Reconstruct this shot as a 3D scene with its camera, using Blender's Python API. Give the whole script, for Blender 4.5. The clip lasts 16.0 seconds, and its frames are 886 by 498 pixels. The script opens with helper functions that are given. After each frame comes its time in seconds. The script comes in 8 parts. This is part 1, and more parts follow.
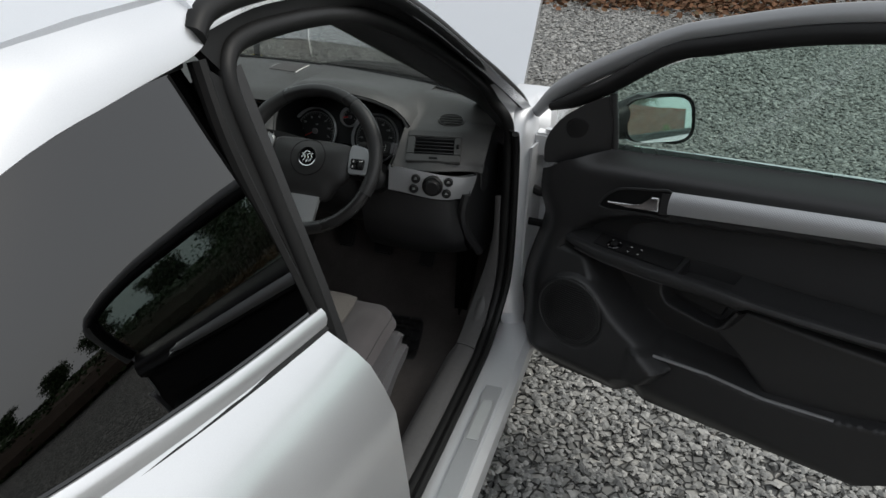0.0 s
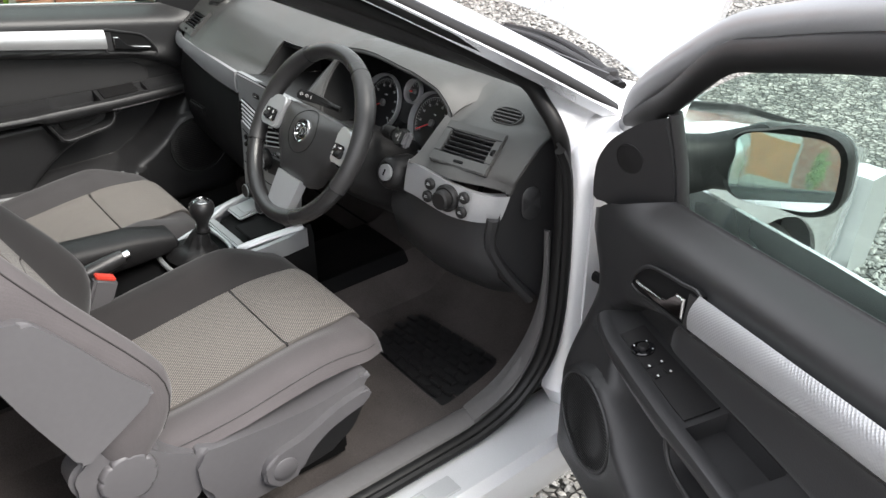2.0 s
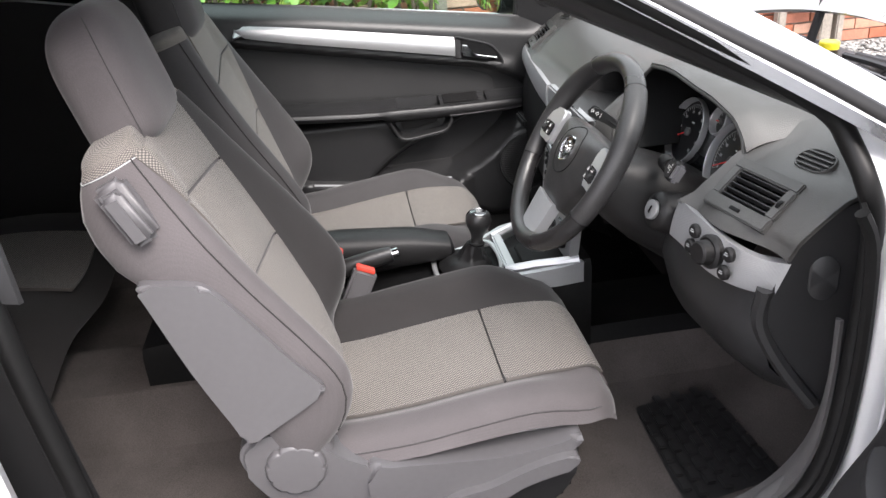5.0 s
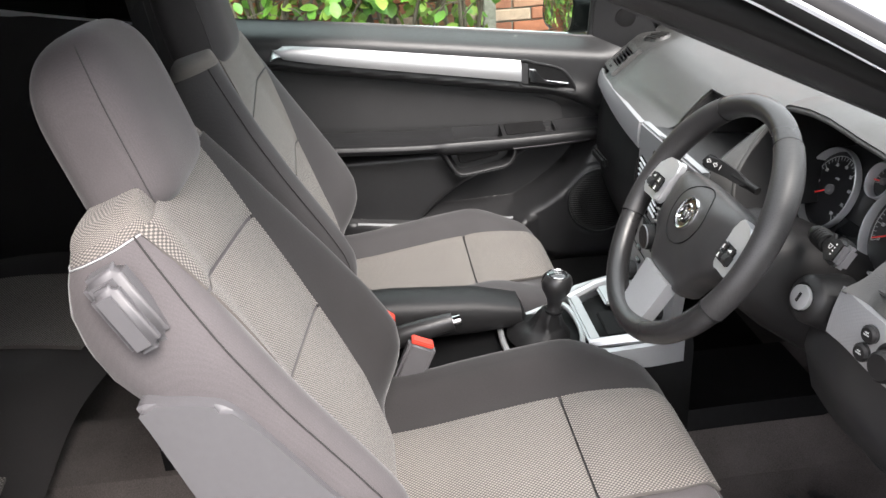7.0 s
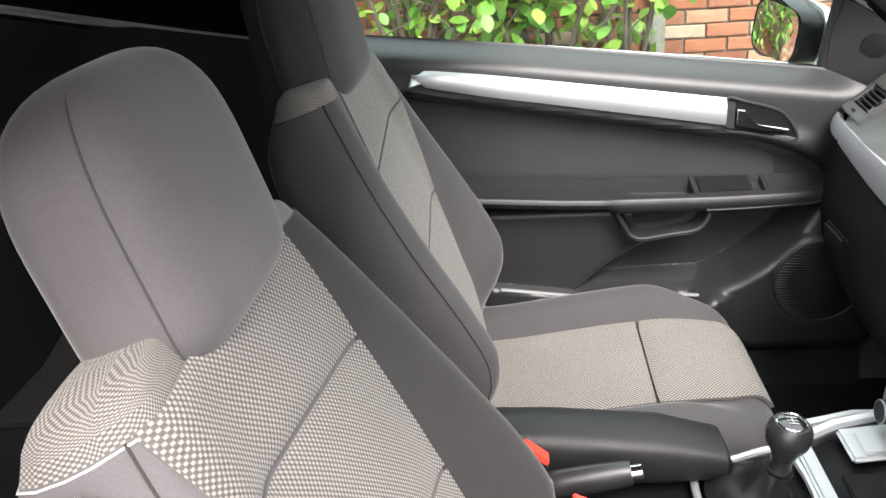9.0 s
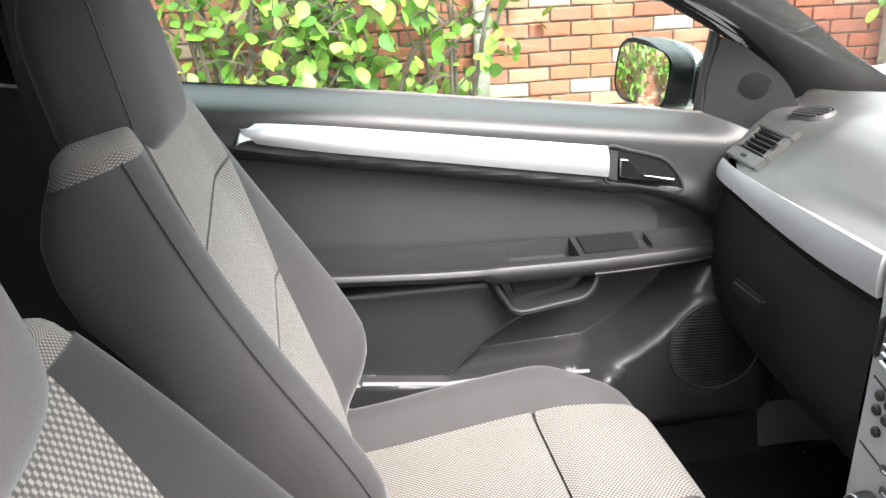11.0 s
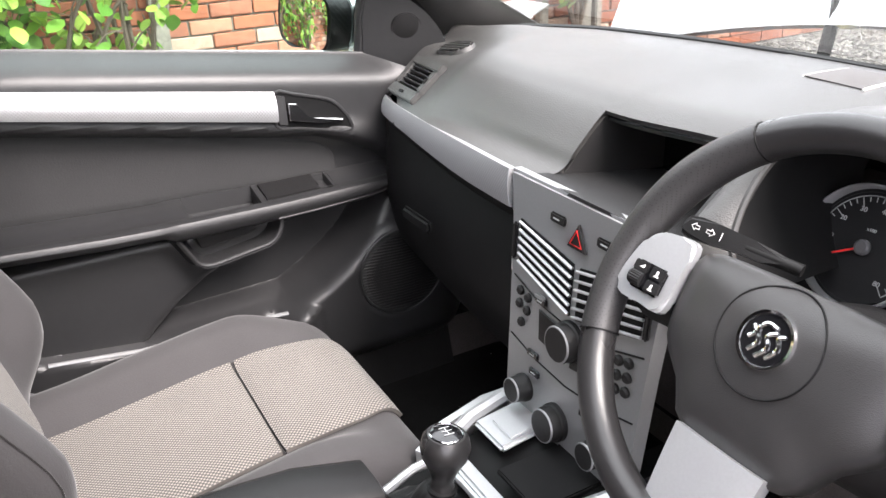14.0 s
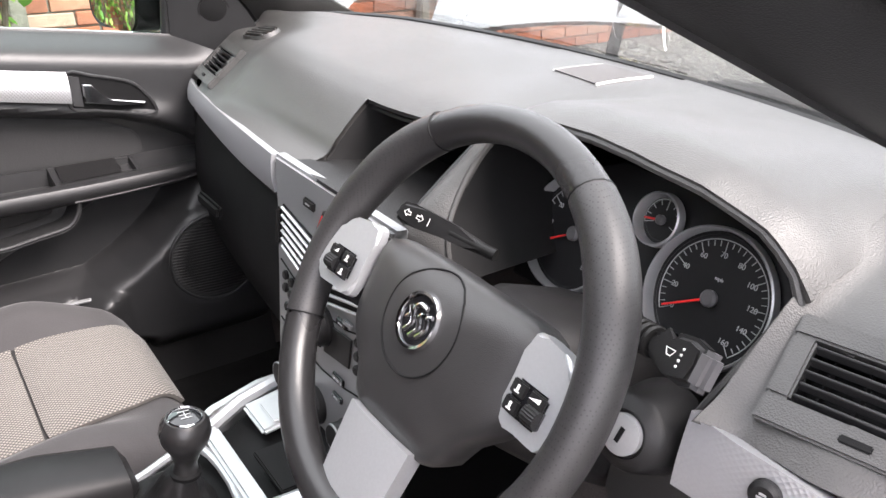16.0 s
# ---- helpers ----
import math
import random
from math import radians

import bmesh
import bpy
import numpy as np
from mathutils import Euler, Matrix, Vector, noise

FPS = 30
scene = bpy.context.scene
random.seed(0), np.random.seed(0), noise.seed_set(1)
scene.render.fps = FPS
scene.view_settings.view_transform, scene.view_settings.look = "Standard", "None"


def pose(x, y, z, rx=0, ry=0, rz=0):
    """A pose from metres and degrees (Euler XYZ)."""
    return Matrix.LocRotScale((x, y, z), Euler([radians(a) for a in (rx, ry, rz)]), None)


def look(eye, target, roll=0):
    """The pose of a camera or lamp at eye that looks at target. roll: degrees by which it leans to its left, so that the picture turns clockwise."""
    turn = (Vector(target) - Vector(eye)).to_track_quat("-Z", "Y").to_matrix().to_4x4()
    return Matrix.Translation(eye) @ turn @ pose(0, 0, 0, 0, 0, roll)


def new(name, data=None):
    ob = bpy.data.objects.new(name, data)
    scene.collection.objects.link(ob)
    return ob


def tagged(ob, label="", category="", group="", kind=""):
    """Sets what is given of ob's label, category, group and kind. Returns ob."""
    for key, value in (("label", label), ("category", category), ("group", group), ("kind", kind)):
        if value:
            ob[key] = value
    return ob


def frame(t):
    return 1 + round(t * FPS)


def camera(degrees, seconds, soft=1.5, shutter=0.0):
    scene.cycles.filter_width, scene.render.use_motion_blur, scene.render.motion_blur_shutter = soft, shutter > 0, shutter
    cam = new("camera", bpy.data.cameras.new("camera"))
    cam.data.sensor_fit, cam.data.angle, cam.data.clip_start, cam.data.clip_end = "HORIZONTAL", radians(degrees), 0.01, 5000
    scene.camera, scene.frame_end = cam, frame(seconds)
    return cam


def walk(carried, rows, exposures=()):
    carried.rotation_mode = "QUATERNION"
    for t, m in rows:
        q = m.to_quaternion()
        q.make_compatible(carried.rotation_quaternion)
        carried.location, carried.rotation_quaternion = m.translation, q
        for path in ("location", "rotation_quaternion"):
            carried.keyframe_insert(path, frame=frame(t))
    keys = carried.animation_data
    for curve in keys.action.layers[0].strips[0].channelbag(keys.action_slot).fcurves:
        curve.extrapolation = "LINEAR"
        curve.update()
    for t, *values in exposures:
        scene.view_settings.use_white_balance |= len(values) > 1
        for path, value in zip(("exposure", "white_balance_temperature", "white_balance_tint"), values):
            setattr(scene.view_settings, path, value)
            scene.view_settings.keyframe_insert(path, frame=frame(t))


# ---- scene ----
cam = camera(57.2, 16.0)
PATH = [
    (0, (1.1513, -1.6418, 1.5603), (0.6489, 0.0723, 0.6607), 2.11),
    (0.5, (1.3562, -1.3526, 1.5501), (0.6806, 0.2808, 0.6145), 0.75),
    (0.7, (1.4542, -1.2373, 1.5439), (0.6534, 0.3375, 0.6064), 0.04),
    (1, (1.5049, -1.0760, 1.5353), (0.5807, 0.4186, 0.5803), 0.46),
    (1.5, (1.5408, -0.8609, 1.4941), (0.4513, 0.4979, 0.5109), -0.21),
    (2, (1.6510, -0.7050, 1.4605), (0.2943, 0.3768, 0.4658), -0.36),
    (2.2, (1.6882, -0.6537, 1.4439), (0.2442, 0.3220, 0.4627), -0.68),
    (2.5, (1.7038, -0.5946, 1.4417), (0.2034, 0.2741, 0.4448), -0.66),
    (3, (1.6899, -0.5314, 1.4264), (0.1289, 0.2216, 0.4282), -1.42),
    (3.5, (1.6321, -0.4799, 1.4000), (0.0054, 0.1501, 0.4218), -1.83),
    (4, (1.6193, -0.4131, 1.3831), (-0.0811, 0.0284, 0.4271), -2.28),
    (4.2, (1.6221, -0.3934, 1.3741), (-0.1046, -0.0240, 0.4349), -2.46),
    (6.3, (1.4723, -0.3551, 1.3246), (-0.3343, -0.2339, 0.4752), -5.23),
    (6.5, (1.4149, -0.3722, 1.3207), (-0.3903, -0.2415, 0.4698), -5.07),
    (7, (1.3073, -0.3972, 1.3271), (-0.4962, -0.2729, 0.4716), -3.93),
    (7.5, (1.2000, -0.3667, 1.3312), (-0.6112, -0.3814, 0.4831), -3.26),
    (8, (1.0949, -0.3517, 1.3263), (-0.7172, -0.5456, 0.5024), -3.45),
    (8.2, (1.0554, -0.3681, 1.3224), (-0.7569, -0.5966, 0.5079), -3.75),
    (10.3, (0.6560, -0.4659, 1.2007), (-1.1840, -0.4350, 0.4175), -4.10),
    (10.5, (0.6376, -0.4742, 1.1975), (-1.2055, -0.3739, 0.4275), -3.31),
    (11, (0.6084, -0.4953, 1.1976), (-1.2531, -0.2477, 0.5094), -2.73),
    (11.5, (0.5844, -0.4971, 1.1952), (-1.2453, -0.0309, 0.5358), -1.73),
    (12, (0.5758, -0.4959, 1.2120), (-1.1872, 0.1418, 0.5153), -1.42),
    (12.5, (0.5922, -0.4852, 1.2049), (-1.1290, 0.2273, 0.4770), -2.40),
    (13, (0.6240, -0.4748, 1.1996), (-1.0605, 0.2850, 0.4347), -2.47),
    (13.5, (0.6451, -0.4547, 1.1976), (-1.0000, 0.3519, 0.3957), -2.17),
    (14, (0.6655, -0.4412, 1.1952), (-0.9409, 0.4167, 0.3684), -2.43),
    (14.5, (0.6860, -0.4217, 1.1960), (-0.8579, 0.5372, 0.3612), -2.00),
    (15, (0.7301, -0.3988, 1.1983), (-0.7501, 0.6440, 0.3488), -0.29),
    (15.5, (0.7695, -0.3443, 1.2000), (-0.7006, 0.7073, 0.3441), 0.82),
    (16, (0.7785, -0.2906, 1.1960), (-0.7017, 0.7470, 0.3402), 0.71),
]
EXPOSURES = [(0.0, -0.50, 6450, 8), (0.4, 0.08, 6450, 8), (0.8, 0.64, 6480, 9), (1.4, 1.08, 6500, 10), (2.0, 1.28, 6560, 12), (2.5, 1.45, 6520, 14), (4.2, 1.52, 6500, 17), (6.3, 1.72, 6580, 15), (8.2, 2.0, 6580, 15), (10.3, 2.5, 6580, 15), (10.9, 2.72, 6580, 15), (11.6, 2.58, 6580, 15), (12.5, 2.35, 6580, 15), (14.0, 2.30, 6600, 19), (16.0, 2.18, 6620, 20)]
walk(cam, [(t, look(eye, target, roll)) for t, eye, target, roll in PATH], EXPOSURES)

# ---- light: bright overcast sky ----
world = bpy.data.worlds.new("sky")
scene.world = world
world.use_nodes = True
wn = world.node_tree.nodes
wl = world.node_tree.links
sky = wn.new("ShaderNodeTexSky")
sky.sky_type = "NISHITA"
sky.sun_disc = False
sky.sun_elevation = radians(50)
sky.sun_rotation = radians(72)
sky.dust_density = 6.0
sky.ozone_density = 1.0
soft = wn.new("ShaderNodeMix")
soft.data_type = "RGBA"
soft.inputs["Factor"].default_value = 0.8
soft.inputs["B"].default_value = (11.0, 11.3, 11.8, 1)
wl.new(sky.outputs["Color"], soft.inputs["A"])
wl.new(soft.outputs["Result"], wn["Background"].inputs["Color"])
wn["Background"].inputs["Strength"].default_value = 0.13
sun_data = bpy.data.lights.new("sun", "SUN")
sun_data.energy = 2.2
sun_data.angle = radians(28)
sun_data.color = (1.0, 0.97, 0.92)
sun = new("sun", sun_data)
sun.matrix_world = look((5.2, 1.9, 7.0), (0, 0.2, 0.6))

# ---- materials ----
def material(name, base, rough=0.5, metal=0.0, var=0.10, big=4.0, fine=90.0, bump=0.0, bump_scale=600.0, coat=0.0, spec=0.5, rvar=0.06, sheen=0.0):
    m = bpy.data.materials.new(name)
    m.use_nodes = True
    n, l = m.node_tree.nodes, m.node_tree.links
    b = n["Principled BSDF"]
    co = n.new("ShaderNodeTexCoord")
    n1, n2 = n.new("ShaderNodeTexNoise"), n.new("ShaderNodeTexNoise")
    n1.inputs["Scale"].default_value, n2.inputs["Scale"].default_value = big, fine
    n1.inputs["Detail"].default_value, n2.inputs["Detail"].default_value = 4, 3
    for k in (n1, n2):
        l.new(co.outputs["Object"], k.inputs["Vector"])
    add = n.new("ShaderNodeMath")
    add.operation = "ADD"
    l.new(n1.outputs["Fac"], add.inputs[0])
    l.new(n2.outputs["Fac"], add.inputs[1])
    ramp = n.new("ShaderNodeMapRange")
    ramp.inputs["From Min"].default_value, ramp.inputs["From Max"].default_value = 0.6, 1.4
    ramp.inputs["To Min"].default_value, ramp.inputs["To Max"].default_value = 1 - var, 1 + var
    l.new(add.outputs[0], ramp.inputs["Value"])
    mul = n.new("ShaderNodeVectorMath")
    mul.operation = "SCALE"
    mul.inputs[0].default_value = base
    l.new(ramp.outputs["Result"], mul.inputs["Scale"])
    l.new(mul.outputs["Vector"], b.inputs["Base Color"])
    rr = n.new("ShaderNodeMapRange")
    rr.inputs["To Min"].default_value, rr.inputs["To Max"].default_value = max(rough - rvar, 0.02), min(rough + rvar, 1)
    rr.inputs["From Min"].default_value, rr.inputs["From Max"].default_value = 0.3, 0.7
    l.new(n1.outputs["Fac"], rr.inputs["Value"])
    l.new(rr.outputs["Result"], b.inputs["Roughness"])
    b.inputs["Metallic"].default_value = metal
    b.inputs["Specular IOR Level"].default_value = spec
    b.inputs["Coat Weight"].default_value = coat
    b.inputs["Coat Roughness"].default_value = 0.05
    if sheen:
        b.inputs["Sheen Weight"].default_value = sheen
        b.inputs["Sheen Roughness"].default_value = 0.4
    if bump:
        v = n.new("ShaderNodeTexVoronoi")
        v.inputs["Scale"].default_value = bump_scale
        l.new(co.outputs["Object"], v.inputs["Vector"])
        bm_ = n.new("ShaderNodeBump")
        bm_.inputs["Strength"].default_value = bump
        bm_.inputs["Distance"].default_value = 0.001
        l.new(v.outputs["Distance"], bm_.inputs["Height"])
        l.new(bm_.outputs["Normal"], b.inputs["Normal"])
    return m


def principled(m):
    return m.node_tree.nodes["Principled BSDF"]


def woven(name, dark, light, pu, pv, duty=0.35, rough=0.95, along=0.0):
    """Fabric with staggered pale stitches, pu by pv metres apart on the sheet's own metre grid."""
    m = material(name, dark, rough, var=0.18, big=12, fine=400, sheen=0.12)
    n, l = m.node_tree.nodes, m.node_tree.links
    b = principled(m)
    src = b.inputs["Base Color"].links[0].from_socket
    uv = n.new("ShaderNodeTexCoord")
    sep = n.new("ShaderNodeSeparateXYZ")
    l.new(uv.outputs["UV"], sep.inputs[0])
    waves = []
    for axis, pitch in (("X", pu), ("Y", pv)):
        k = n.new("ShaderNodeMath")
        k.operation = "MULTIPLY"
        k.inputs[1].default_value = 2 * math.pi / pitch
        l.new(sep.outputs[axis], k.inputs[0])
        s = n.new("ShaderNodeMath")
        s.operation = "SINE"
        l.new(k.outputs[0], s.inputs[0])
        waves.append(s)
    both = n.new("ShaderNodeMath")
    both.operation = "MULTIPLY"
    l.new(waves[0].outputs[0], both.inputs[0])
    l.new(waves[1].outputs[0], both.inputs[1])
    bead = n.new("ShaderNodeMapRange")
    bead.inputs["From Min"].default_value, bead.inputs["From Max"].default_value = 0.5 - duty - 0.2, 0.5 - duty + 0.45
    l.new(both.outputs[0], bead.inputs["Value"])
    both = bead
    mix = n.new("ShaderNodeMix")
    mix.data_type = "RGBA"
    l.new(both.outputs[0], mix.inputs["Factor"])
    l.new(src, mix.inputs["A"])
    mix.inputs["B"].default_value = (*light, 1)
    l.new(mix.outputs["Result"], b.inputs["Base Color"])
    bp = n.new("ShaderNodeBump")
    bp.inputs["Strength"].default_value, bp.inputs["Distance"].default_value = 0.6, 0.001
    l.new(both.outputs[0], bp.inputs["Height"])
    l.new(bp.outputs["Normal"], b.inputs["Normal"])
    return m


def twill(name, dark, light, pitch=0.0016):
    """Close knitted cloth with a soft mottle."""
    base = tuple((a + b) / 2 for a, b in zip(dark, light))
    m = material(name, base, 0.95, var=0.14, big=9, fine=700, sheen=0.2, spec=0.1)
    n, l = m.node_tree.nodes, m.node_tree.links
    b = principled(m)
    co = n.new("ShaderNodeTexCoord")
    v = n.new("ShaderNodeTexNoise")
    v.inputs["Scale"].default_value = 0.6 / pitch
    v.inputs["Detail"].default_value = 2
    l.new(co.outputs["Object"], v.inputs["Vector"])
    bp = n.new("ShaderNodeBump")
    bp.inputs["Strength"].default_value, bp.inputs["Distance"].default_value = 0.35, 0.0008
    l.new(v.outputs["Fac"], bp.inputs["Height"])
    l.new(bp.outputs["Normal"], b.inputs["Normal"])
    # fine ribs of the weave
    w = n.new("ShaderNodeTexWave")
    w.bands_direction = "X"
    w.inputs["Scale"].default_value = 0.314 / 0.0024
    w.inputs["Distortion"].default_value = 1.2
    w.inputs["Detail"].default_value = 2
    w.inputs["Detail Scale"].default_value = 6
    l.new(co.outputs["Object"], w.inputs["Vector"])
    r = n.new("ShaderNodeMapRange")
    r.inputs["To Min"].default_value, r.inputs["To Max"].default_value = 0.98, 1.02
    l.new(w.outputs["Fac"], r.inputs["Value"])
    sc = n.new("ShaderNodeVectorMath")
    sc.operation = "SCALE"
    l.new(b.inputs["Base Color"].links[0].from_socket, sc.inputs[0])
    l.new(r.outputs["Result"], sc.inputs["Scale"])
    l.new(sc.outputs["Vector"], b.inputs["Base Color"])
    return m


def perforated(name, base):
    """Leather with rows of pin holes."""
    m = material(name, base, 0.45, var=0.12, fine=300, bump=0.12, bump_scale=1500)
    n, l = m.node_tree.nodes, m.node_tree.links
    b = principled(m)
    src = b.inputs["Base Color"].links[0].from_socket
    co = n.new("ShaderNodeTexCoord")
    v = n.new("ShaderNodeTexVoronoi")
    v.inputs["Scale"].default_value = 400
    v.inputs["Randomness"].default_value = 0.1
    l.new(co.outputs["Object"], v.inputs["Vector"])
    r = n.new("ShaderNodeMapRange")
    r.inputs["From Min"].default_value, r.inputs["From Max"].default_value = 0.18, 0.30
    r.inputs["To Min"].default_value = 0.15
    l.new(v.outputs["Distance"], r.inputs["Value"])
    sc = n.new("ShaderNodeVectorMath")
    sc.operation = "SCALE"
    l.new(src, sc.inputs[0])
    l.new(r.outputs["Result"], sc.inputs["Scale"])
    l.new(sc.outputs["Vector"], b.inputs["Base Color"])
    return m


def glass(name, tint=(0.9, 0.97, 0.94), rough=0.0, see=0.9, base=0.05):
    """Thin pane: lets light straight through, with a clear reflection by Fresnel."""
    m = bpy.data.materials.new(name)
    m.use_nodes = True
    n, l = m.node_tree.nodes, m.node_tree.links
    n.remove(n["Principled BSDF"])
    t, g, mix, f = n.new("ShaderNodeBsdfTransparent"), n.new("ShaderNodeBsdfGlossy"), n.new("ShaderNodeMixShader"), n.new("ShaderNodeLayerWeight")
    t.inputs["Color"].default_value = (*[c * see for c in tint], 1)
    g.inputs["Roughness"].default_value = rough
    f.inputs["Blend"].default_value = 0.5
    power, ramp = n.new("ShaderNodeMath"), n.new("ShaderNodeMapRange")
    power.operation = "POWER"
    power.inputs[1].default_value = 4.5
    l.new(f.outputs["Facing"], power.inputs[0])
    ramp.inputs["To Min"].default_value = base
    l.new(power.outputs[0], ramp.inputs["Value"])
    l.new(ramp.outputs["Result"], mix.inputs["Fac"])
    l.new(t.outputs["BSDF"], mix.inputs[1])
    l.new(g.outputs["BSDF"], mix.inputs[2])
    l.new(mix.outputs["Shader"], n["Material Output"].inputs["Surface"])
    return m


PAINT = material("silver paint", (0.76, 0.77, 0.785), 0.28, 0.75, var=0.05, big=2, fine=900, coat=1.0)
PAINT_IN = material("silver paint of door shuts", (0.72, 0.73, 0.745), 0.42, 0.5, var=0.06, big=6, fine=600, coat=0.4)
PATCH = material("faded brownish dash patch", (0.050, 0.044, 0.042), 0.5, var=0.08)
BLACK = material("black grained plastic", (0.0105, 0.0102, 0.0105), 0.45, var=0.15, bump=0.18, bump_scale=1100, spec=0.28)
DARK = material("matt black plastic", (0.005, 0.005, 0.0053), 0.6, var=0.2, bump=0.1, bump_scale=900, spec=0.18)
DASH = material("soft dark grey dashboard skin", (0.046, 0.0450, 0.0434), 0.42, var=0.08, bump=0.35, bump_scale=650, spec=0.6)
PANEL = material("charcoal door plastic", (0.0190, 0.0190, 0.0198), 0.42, var=0.1, bump=0.16, bump_scale=1100)
RUBBER = material("black rubber seal", (0.006, 0.006, 0.006), 0.5, var=0.25, bump=0.05, bump_scale=400, spec=0.28)
SILVER = material("satin silver plastic", (0.50, 0.51, 0.52), 0.35, 0.6, var=0.05, fine=400)
SILVER_DARK = material("titanium grey stack plastic", (0.27, 0.275, 0.28), 0.4, 0.5, var=0.06, fine=500)
CHROME = material("chrome", (0.75, 0.75, 0.76), 0.08, 1.0, var=0.03, rvar=0.03)
GLOSS = material("gloss black", (0.008, 0.008, 0.009), 0.12, var=0.1, coat=0.5)
LEATHER = material("black leather", (0.0185, 0.018, 0.0184), 0.29, var=0.1, bump=0.12, bump_scale=1300, fine=300)
PERFORATED = perforated("perforated black leather", (0.024, 0.0232, 0.0237))
AIRBAG = material("charcoal airbag cover", (0.027, 0.0262, 0.0262), 0.42, var=0.07, bump=0.15, bump_scale=1100)
SEAT_GREY = material("mid grey seat plastic", (0.092, 0.089, 0.093), 0.42, var=0.06, bump=0.12, bump_scale=1100)
SILL_GREY = material("worn dark grey sill plastic", (0.085, 0.082, 0.082), 0.5, var=0.14, bump=0.15, bump_scale=1000)
CARPET = material("dark brown-grey carpet", (0.092, 0.082, 0.078), 1.0, var=0.45, big=6, fine=500, bump=0.8, bump_scale=900, spec=0.05)
MAT_RUBBER = material("black rubber mat", (0.020, 0.020, 0.0205), 0.45, var=0.3, fine=200, spec=0.35)
RED = material("red plastic", (0.55, 0.05, 0.03), 0.4, var=0.08)
WHITE = material("white print", (0.75, 0.75, 0.73), 0.5, var=0.05)
PRINT = material("pale grey print", (0.35, 0.36, 0.36), 0.5, var=0.05)
RED_PRINT = material("red needle", (0.75, 0.03, 0.03), 0.4, var=0.05)
DIAL = material("black dial face", (0.006, 0.006, 0.007), 0.45, var=0.2)
WEBBING = material("black belt webbing", (0.02, 0.02, 0.021), 0.7, var=0.2, bump=0.6, bump_scale=800)
SCREEN = material("dark display glass", (0.004, 0.0045, 0.005), 0.12, var=0.1)
STEEL = material("bare steel", (0.4, 0.4, 0.4), 0.35, 0.9, var=0.2, fine=200)
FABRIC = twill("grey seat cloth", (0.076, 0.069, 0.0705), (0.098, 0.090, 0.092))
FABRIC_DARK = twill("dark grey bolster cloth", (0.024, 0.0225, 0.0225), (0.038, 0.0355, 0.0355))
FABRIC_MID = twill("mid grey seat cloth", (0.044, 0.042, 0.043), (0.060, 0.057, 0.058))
DOOR_CLOTH = twill("charcoal door cloth", (0.030, 0.030, 0.0305), (0.040, 0.040, 0.041))
INSERT = woven("dotted seat insert cloth", (0.066, 0.061, 0.058), (0.235, 0.212, 0.188), 0.0064, 0.0058, 0.44)
MIRROR = material("mirror glass", (0.85, 0.87, 0.87), 0.01, 1.0, var=0.01, rvar=0.005)
PANE = glass("clear pane", (0.86, 0.96, 0.92), 0.0, 0.93)
SCREEN_PANE = glass("windscreen glass", (0.95, 0.98, 0.96), 0.0, 0.95)
PRIVACY = glass("dark privacy glass", (0.30, 0.34, 0.34), 0.0, 0.04, 0.115)
CLEAR = glass("instrument lens", (1, 1, 1), 0.02, 0.97)


def meshy(name, base):
    """Silver trim embossed with small staggered dots."""
    m = material(name, base, 0.33, 0.55, var=0.04, fine=300)
    n, l = m.node_tree.nodes, m.node_tree.links
    uv = n.new("ShaderNodeTexCoord")
    mp = n.new("ShaderNodeMapping")
    mp.inputs["Rotation"].default_value = (0, 0, radians(45))
    v = n.new("ShaderNodeTexVoronoi")
    v.inputs["Scale"].default_value = 260
    v.inputs["Randomness"].default_value = 0.0
    l.new(uv.outputs["UV"], mp.inputs["Vector"])
    l.new(mp.outputs["Vector"], v.inputs["Vector"])
    bp = n.new("ShaderNodeBump")
    bp.inputs["Strength"].default_value, bp.inputs["Distance"].default_value = 0.5, 0.0012
    l.new(v.outputs["Distance"], bp.inputs["Height"])
    l.new(bp.outputs["Normal"], principled(m).inputs["Normal"])
    return m


MESH_SILVER = meshy("dimpled silver trim", (0.40, 0.405, 0.415))


